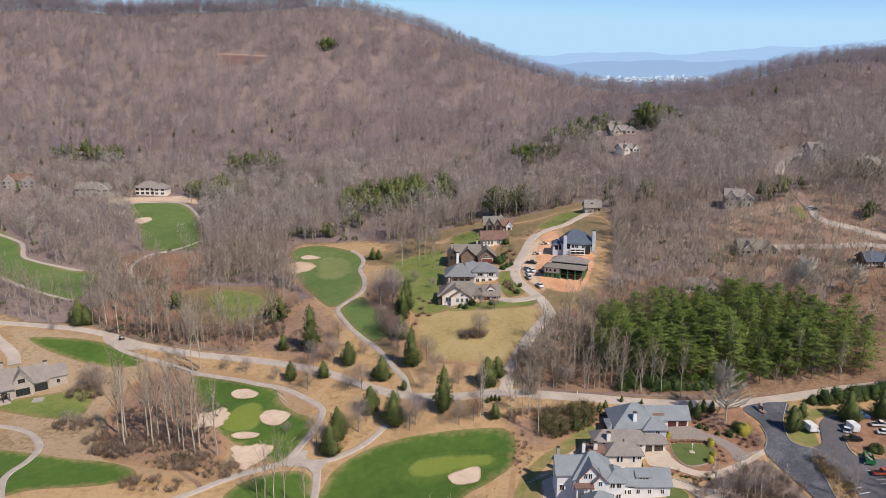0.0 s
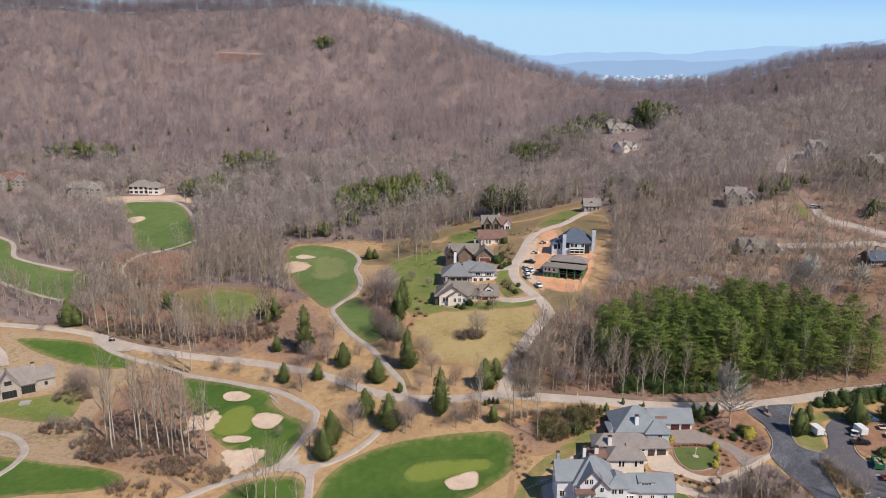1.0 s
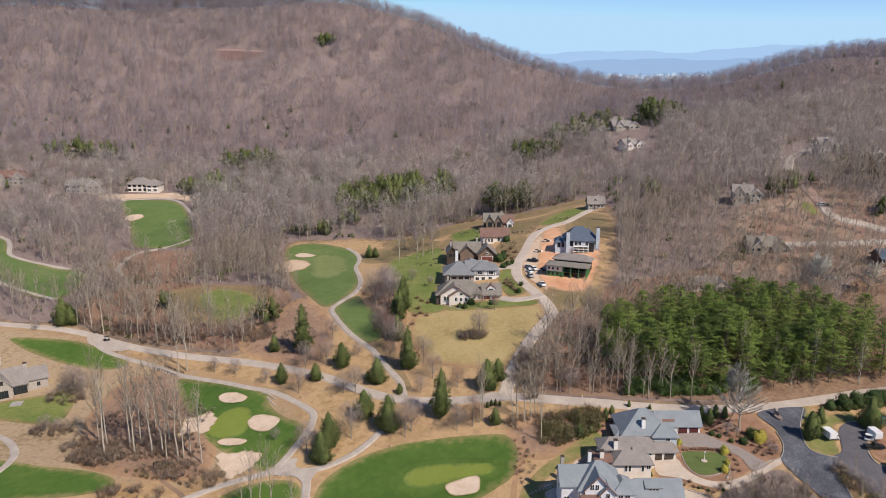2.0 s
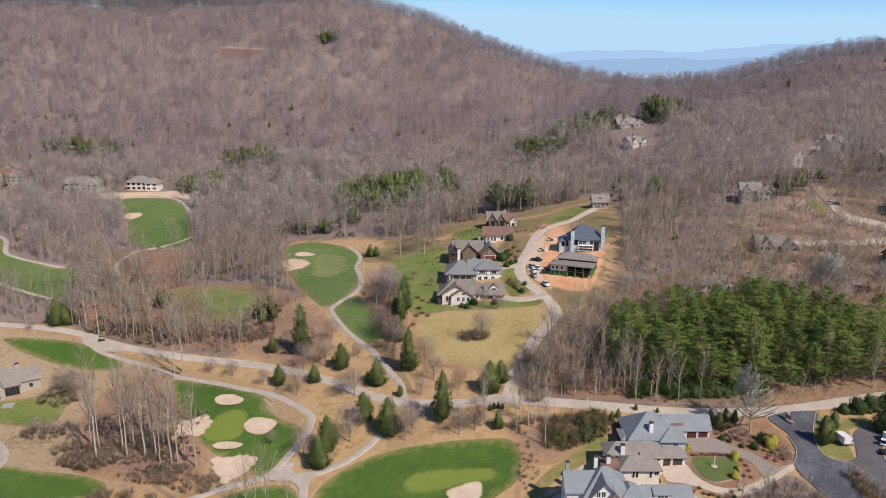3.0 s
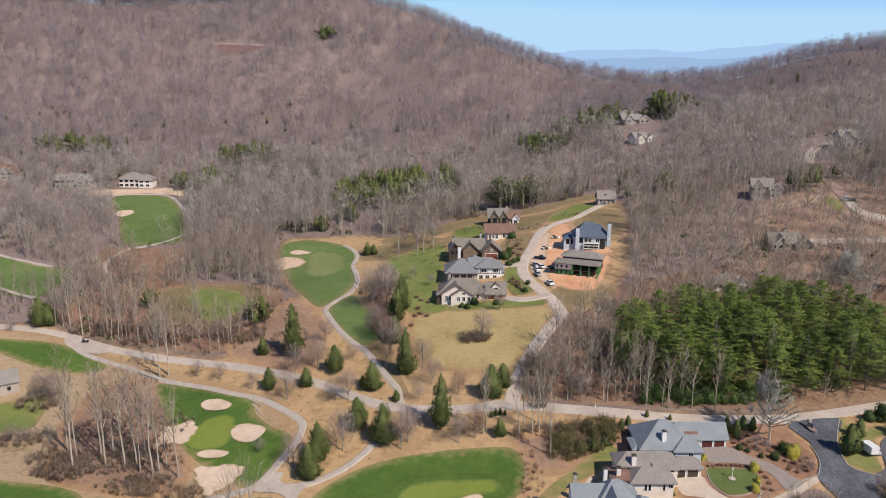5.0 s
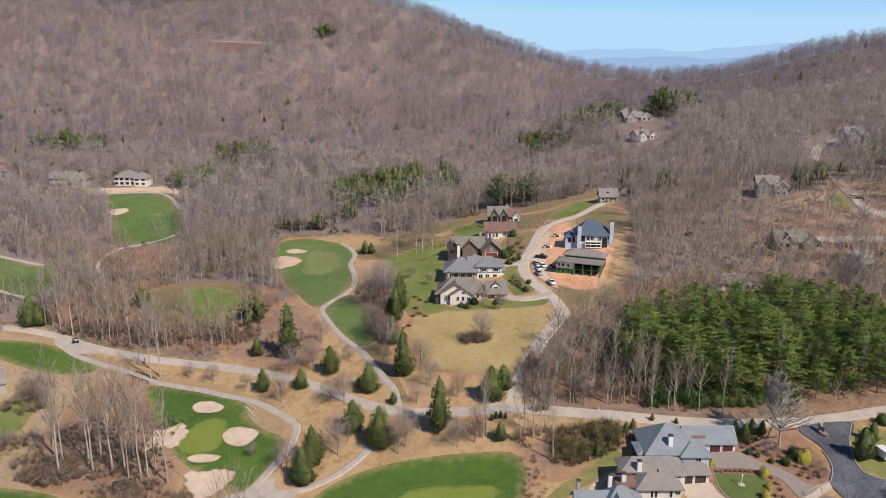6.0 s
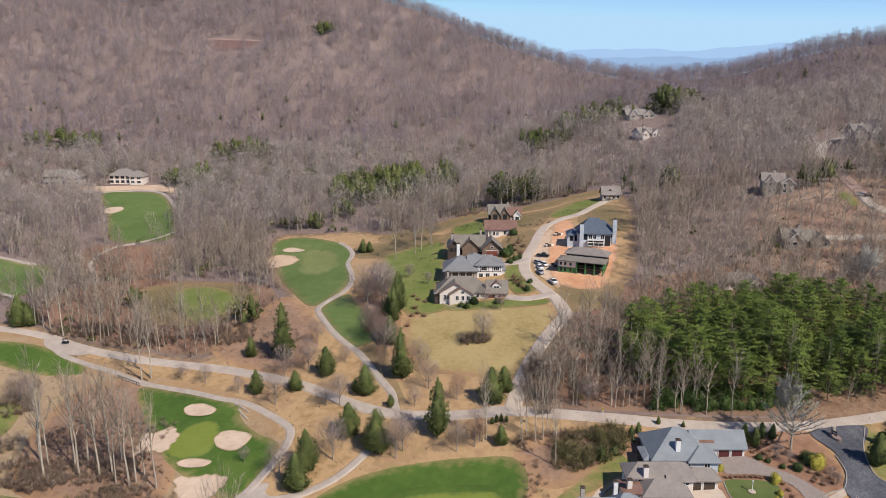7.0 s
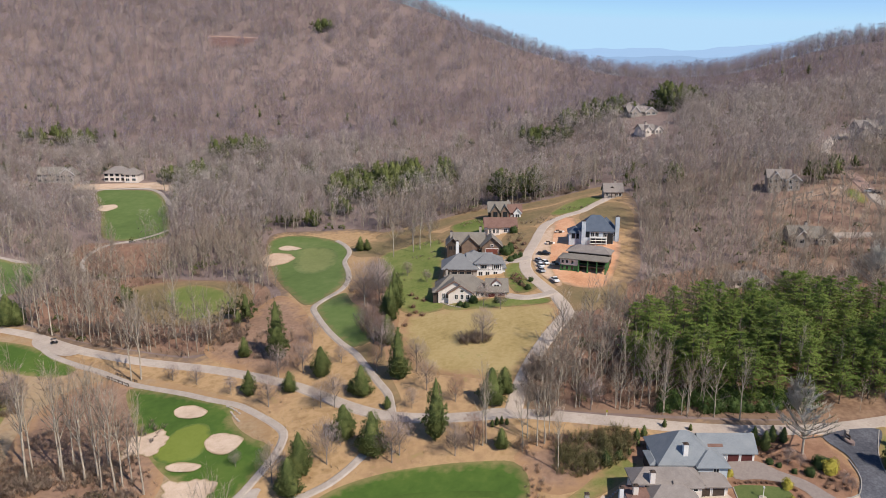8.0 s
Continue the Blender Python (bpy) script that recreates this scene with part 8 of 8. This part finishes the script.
# undergrowth: dark laurel below the pines, twiggy scrub on the open straw
LAUREL = [merged(bush(rng.uniform(1.8, 3.0), rng.uniform(1.1, 1.7), 230, 0.19, loose=0.24)) for k in range(5)]
q = np.stack([rng.uniform(60, 104, 130), rng.uniform(234, 243, 130)], -1)
q = q[free_of(q) | inside(GROVE, q[:, 0], q[:, 1])]
scatter(LAUREL, q, rng.uniform(0.4, 1.9, len(q)), "laurel_thicket", [M_BARK, M_LAUREL], "dense green laurel thicket at the wood's edge", "shrubs")
UNDER = []
for k in range(6):
    b = Bits()
    tall, wide = rng.uniform(1.6, 3.6), rng.uniform(1.2, 2.4)
    for j in range(44):
        d = rng.normal(size=3)
        d /= np.linalg.norm(d)
        f = 0.6 + 0.4 * rng.random()
        b.leaf((d[0] * wide * f, d[1] * wide * f, max(0.2, tall * (0.2 + 0.8 * abs(d[2]) * f))), 0.42 * (0.6 + 0.6 * rng.random()), 1, 0.3)
    UNDER.append(b)
q = wood_places(235, 640, 13.0)
q = q[np.sin(q[:, 0] / 41 + 0.6) * np.sin(q[:, 1] / 37 + q[:, 0] / 90) > -0.35]
scatter(UNDER, q, rng.uniform(0.6, 1.5, len(q)), "evergreen_undergrowth", [M_BARK, M_OLIVE], "dark olive evergreen undergrowth in the bare woods", "shrubs")
SCRUB = [brush(2.4, 7, 5) for k in range(8)]
THICK = [brush(2.6, 13, 8) for k in range(8)]
q = np.stack([rng.uniform(-230, 150, 7000), rng.uniform(170, 400, 7000)], -1)
keep = inside(VALLEY, q[:, 0], q[:, 1])
for z in OPEN_ZONES[1:]:
    keep &= ~inside(z, q[:, 0], q[:, 1])
for line, half in WAYS:
    for w in np.array(line)[::2]:
        keep &= (q[:, 0] - w[0]) ** 2 + (q[:, 1] - w[1]) ** 2 > (half + 1.0) ** 2
keep &= np.sin(q[:, 0] / 17) * np.sin(q[:, 1] / 13 + q[:, 0] / 29) > 0.15
q = q[keep]
scatter(SCRUB, q, rng.uniform(0.15, 0.6, len(q)), "dry_scrub", [M_BRUSH, M_BRUSH], "low leafless scrub and dry stalks on the straw", "scrub")
q = wood_places(215, 440, 3.4)
scatter(SCRUB, q, rng.uniform(0.5, 1.7, len(q)), "woodland_brush", [M_BRUSH, M_BRUSH], "brown leafless brush on the floor of the woods", "scrub")
slope = np.stack([rng.uniform(135, 215, 620), rng.uniform(248, 330, 620)], -1)
slope = slope[~inside(GROVE, slope[:, 0], slope[:, 1])]
scatter(SCRUB, slope, rng.uniform(0.5, 1.8, len(slope)), "slope_brush", [M_BRUSH, M_BRUSH], "brown leafless brush on the red slope", "scrub")
scatter(NEAR_MODELS, slope[:40], rng.uniform(0.4, 0.9, 40), "slope_trees", [M_PALEBARK, M_TWIGNEAR], "few leafless trees on the red slope")
THICKETS = [  # centre, half width, half depth, how many, height factor
    (-108.4, 221.7, 9, 5, 70, 1.3), (-114.6, 229.3, 8, 5, 40, 1.2), (-82.8, 215, 9, 5, 60, 1.1), (-71.5, 210.6, 8, 5, 36, 1.1),
    (-94.3, 232.1, 14, 7, 90, 1.0), (81.8, 185.1, 11, 7, 80, 1.1), (90.3, 186.7, 8, 8, 80, 1.1), (95.7, 182.7, 6, 6, 40, 1.0),
    (110.1, 195, 3, 2, 16, 0.9), (111, 188.5, 3, 3, 18, 0.9), (110.7, 180.1, 3, 3, 16, 0.9), (37, 219.9, 9, 7, 12, 1.0),
    (45.7, 223, 8, 5, 8, 1.0),
]
THICKETS += [
    (30.2, 225.3, 10, 4, 46, 1.0), (24.8, 208.4, 3, 14, 40, 0.7), (-138.3, 263.5, 8, 5, 50, 1.2), (-131.4, 240.2, 7, 4, 50, 1.0),
    (-89.1, 202.7, 10, 4, 40, 1.1), (-77.7, 305.8, 10, 8, 70, 1.3), (-58.9, 297.3, 8, 12, 60, 1.0), (-23.2, 306.3, 6, 14, 70, 1.4),
    (-28.3, 340.3, 8, 10, 60, 1.4), (-136.5, 315.9, 16, 5, 80, 1.2), (-110, 305.5, 16, 5, 80, 1.2), (30, 250.5, 5, 16, 80, 1.6),
    (12.4, 283.4, 5.5, 3, 44, 1.4), (-100, 226, 14, 6, 130, 0.9), (-84, 226, 9, 5, 80, 0.8), (-92, 246, 14, 8, 90, 0.8),
    (-110, 248, 9, 9, 70, 0.8), (44, 252, 10, 9, 110, 1.0), (57, 240, 10, 4, 50, 0.8), (64, 262, 12, 10, 60, 0.9),
]
THICKETS += [
    (46.3, 405.2, 9, 4, 22, 0.7), (35, 384, 5, 5, 18, 0.6), (65.7, 419.4, 8, 3, 14, 0.6), (20, 419.8, 12, 4, 22, 0.7),
    (-15.4, 345.7, 12, 10, 20, 0.5), (-5.6, 374.9, 7, 7, 14, 0.5), (31.6, 333.6, 3, 5, 12, 0.5),
    (-4.4, 395.8, 8, 4, 18, 0.7), (-20, 437, 14, 6, 60, 1.0), (12, 450, 16, 6, 70, 1.0), (40, 453, 14, 5, 60, 1.0), (68, 458, 16, 5, 70, 1.0),
]
for x, y, w, d, n, f in THICKETS:
    a, g = rng.random(n) * 6.28, np.sqrt(rng.random(n))
    q = np.stack([x + np.cos(a) * g * w, y + np.sin(a) * g * d], -1)
    scatter(THICK, q, f * rng.uniform(0.5, 1.1, n), "brush_thicket", [M_BRUSH, M_BRUSH], "tangled brown leafless brush thicket", "scrub")
for x, y, w, d, n, f in ((39.7, 220.1, 9, 6, 120, 1.5), (46.1, 224.4, 6, 4, 60, 1.3), (35.5, 216.5, 6, 4, 50, 1.1), (110.9, 191.5, 3, 3, 24, 0.9), (111.3, 184.3, 3, 3, 24, 0.9),
    (-88.2, 215, 8, 4, 30, 0.9)):
    a, g = rng.random(n) * 6.28, np.sqrt(rng.random(n))
    q = np.stack([x + np.cos(a) * g * w, y + np.sin(a) * g * d], -1)
    scatter(THICK, q, f * rng.uniform(0.4, 1.0, n), "olive_thicket", [M_OLIVEBRUSH, M_OLIVEBRUSH], "olive green twiggy thicket on rough grass", "shrubs")

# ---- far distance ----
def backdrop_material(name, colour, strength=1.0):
    """Far land seen through miles of blue air; the haze is painted as a glow."""
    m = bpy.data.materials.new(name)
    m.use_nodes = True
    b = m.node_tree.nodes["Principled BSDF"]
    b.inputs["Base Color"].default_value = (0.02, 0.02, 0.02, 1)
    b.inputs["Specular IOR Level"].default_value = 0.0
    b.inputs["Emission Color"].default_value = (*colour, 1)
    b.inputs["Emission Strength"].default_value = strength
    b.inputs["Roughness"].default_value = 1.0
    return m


def far_ridge(name, y, base, heights, mat, label, wave=1.0):
    """A distant mountain ridge, as a body that slopes to both sides."""
    n = 240
    xs = np.linspace(-3600, 3600, n)
    top = np.interp(xs, np.linspace(-3600, 3600, len(heights)), heights)
    top = top + wave * (9 * np.sin(xs / 130) + 6 * np.sin(xs / 61 + 1) + 3 * np.sin(xs / 27))
    v = np.concatenate([np.c_[xs, np.full(n, y - 300.0), np.full(n, base)], np.c_[xs, np.full(n, float(y)), top], np.c_[xs, np.full(n, y + 200.0), np.full(n, base)]])
    f = [(r * n + k, r * n + k + 1, (r + 1) * n + k + 1, (r + 1) * n + k) for r in range(2) for k in range(n - 1)]
    ob = mesh_object(name, v, f, mat, smooth=True)
    return tagged(ob, label, "mountains", kind="structure")


# haze over ridges, plain and town, put in as emitted colour
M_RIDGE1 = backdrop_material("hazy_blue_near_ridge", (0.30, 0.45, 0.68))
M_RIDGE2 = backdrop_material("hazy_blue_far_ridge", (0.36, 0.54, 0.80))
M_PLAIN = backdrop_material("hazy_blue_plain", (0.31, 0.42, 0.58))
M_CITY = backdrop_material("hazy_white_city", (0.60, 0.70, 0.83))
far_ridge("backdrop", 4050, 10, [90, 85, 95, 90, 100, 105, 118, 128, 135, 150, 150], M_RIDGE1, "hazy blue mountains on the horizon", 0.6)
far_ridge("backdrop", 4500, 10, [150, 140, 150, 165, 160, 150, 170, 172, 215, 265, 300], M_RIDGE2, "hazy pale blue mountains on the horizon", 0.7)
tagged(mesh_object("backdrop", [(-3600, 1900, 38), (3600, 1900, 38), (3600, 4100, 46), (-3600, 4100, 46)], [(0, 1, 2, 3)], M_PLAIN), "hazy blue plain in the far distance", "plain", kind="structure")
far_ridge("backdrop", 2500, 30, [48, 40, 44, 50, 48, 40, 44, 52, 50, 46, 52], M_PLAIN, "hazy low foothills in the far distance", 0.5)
town = Shell()
for k in range(190):
    u = rng.random()
    x, y = 560 + 900 * u**1.2, 2900 + 900 * rng.random()
    w, h = rng.uniform(2, 7), rng.uniform(1, 6) + (rng.random() < 0.1) * rng.uniform(4, 12)
    town.box(x - w, y - 6, 36, x + w, y + 6, 44 + h)
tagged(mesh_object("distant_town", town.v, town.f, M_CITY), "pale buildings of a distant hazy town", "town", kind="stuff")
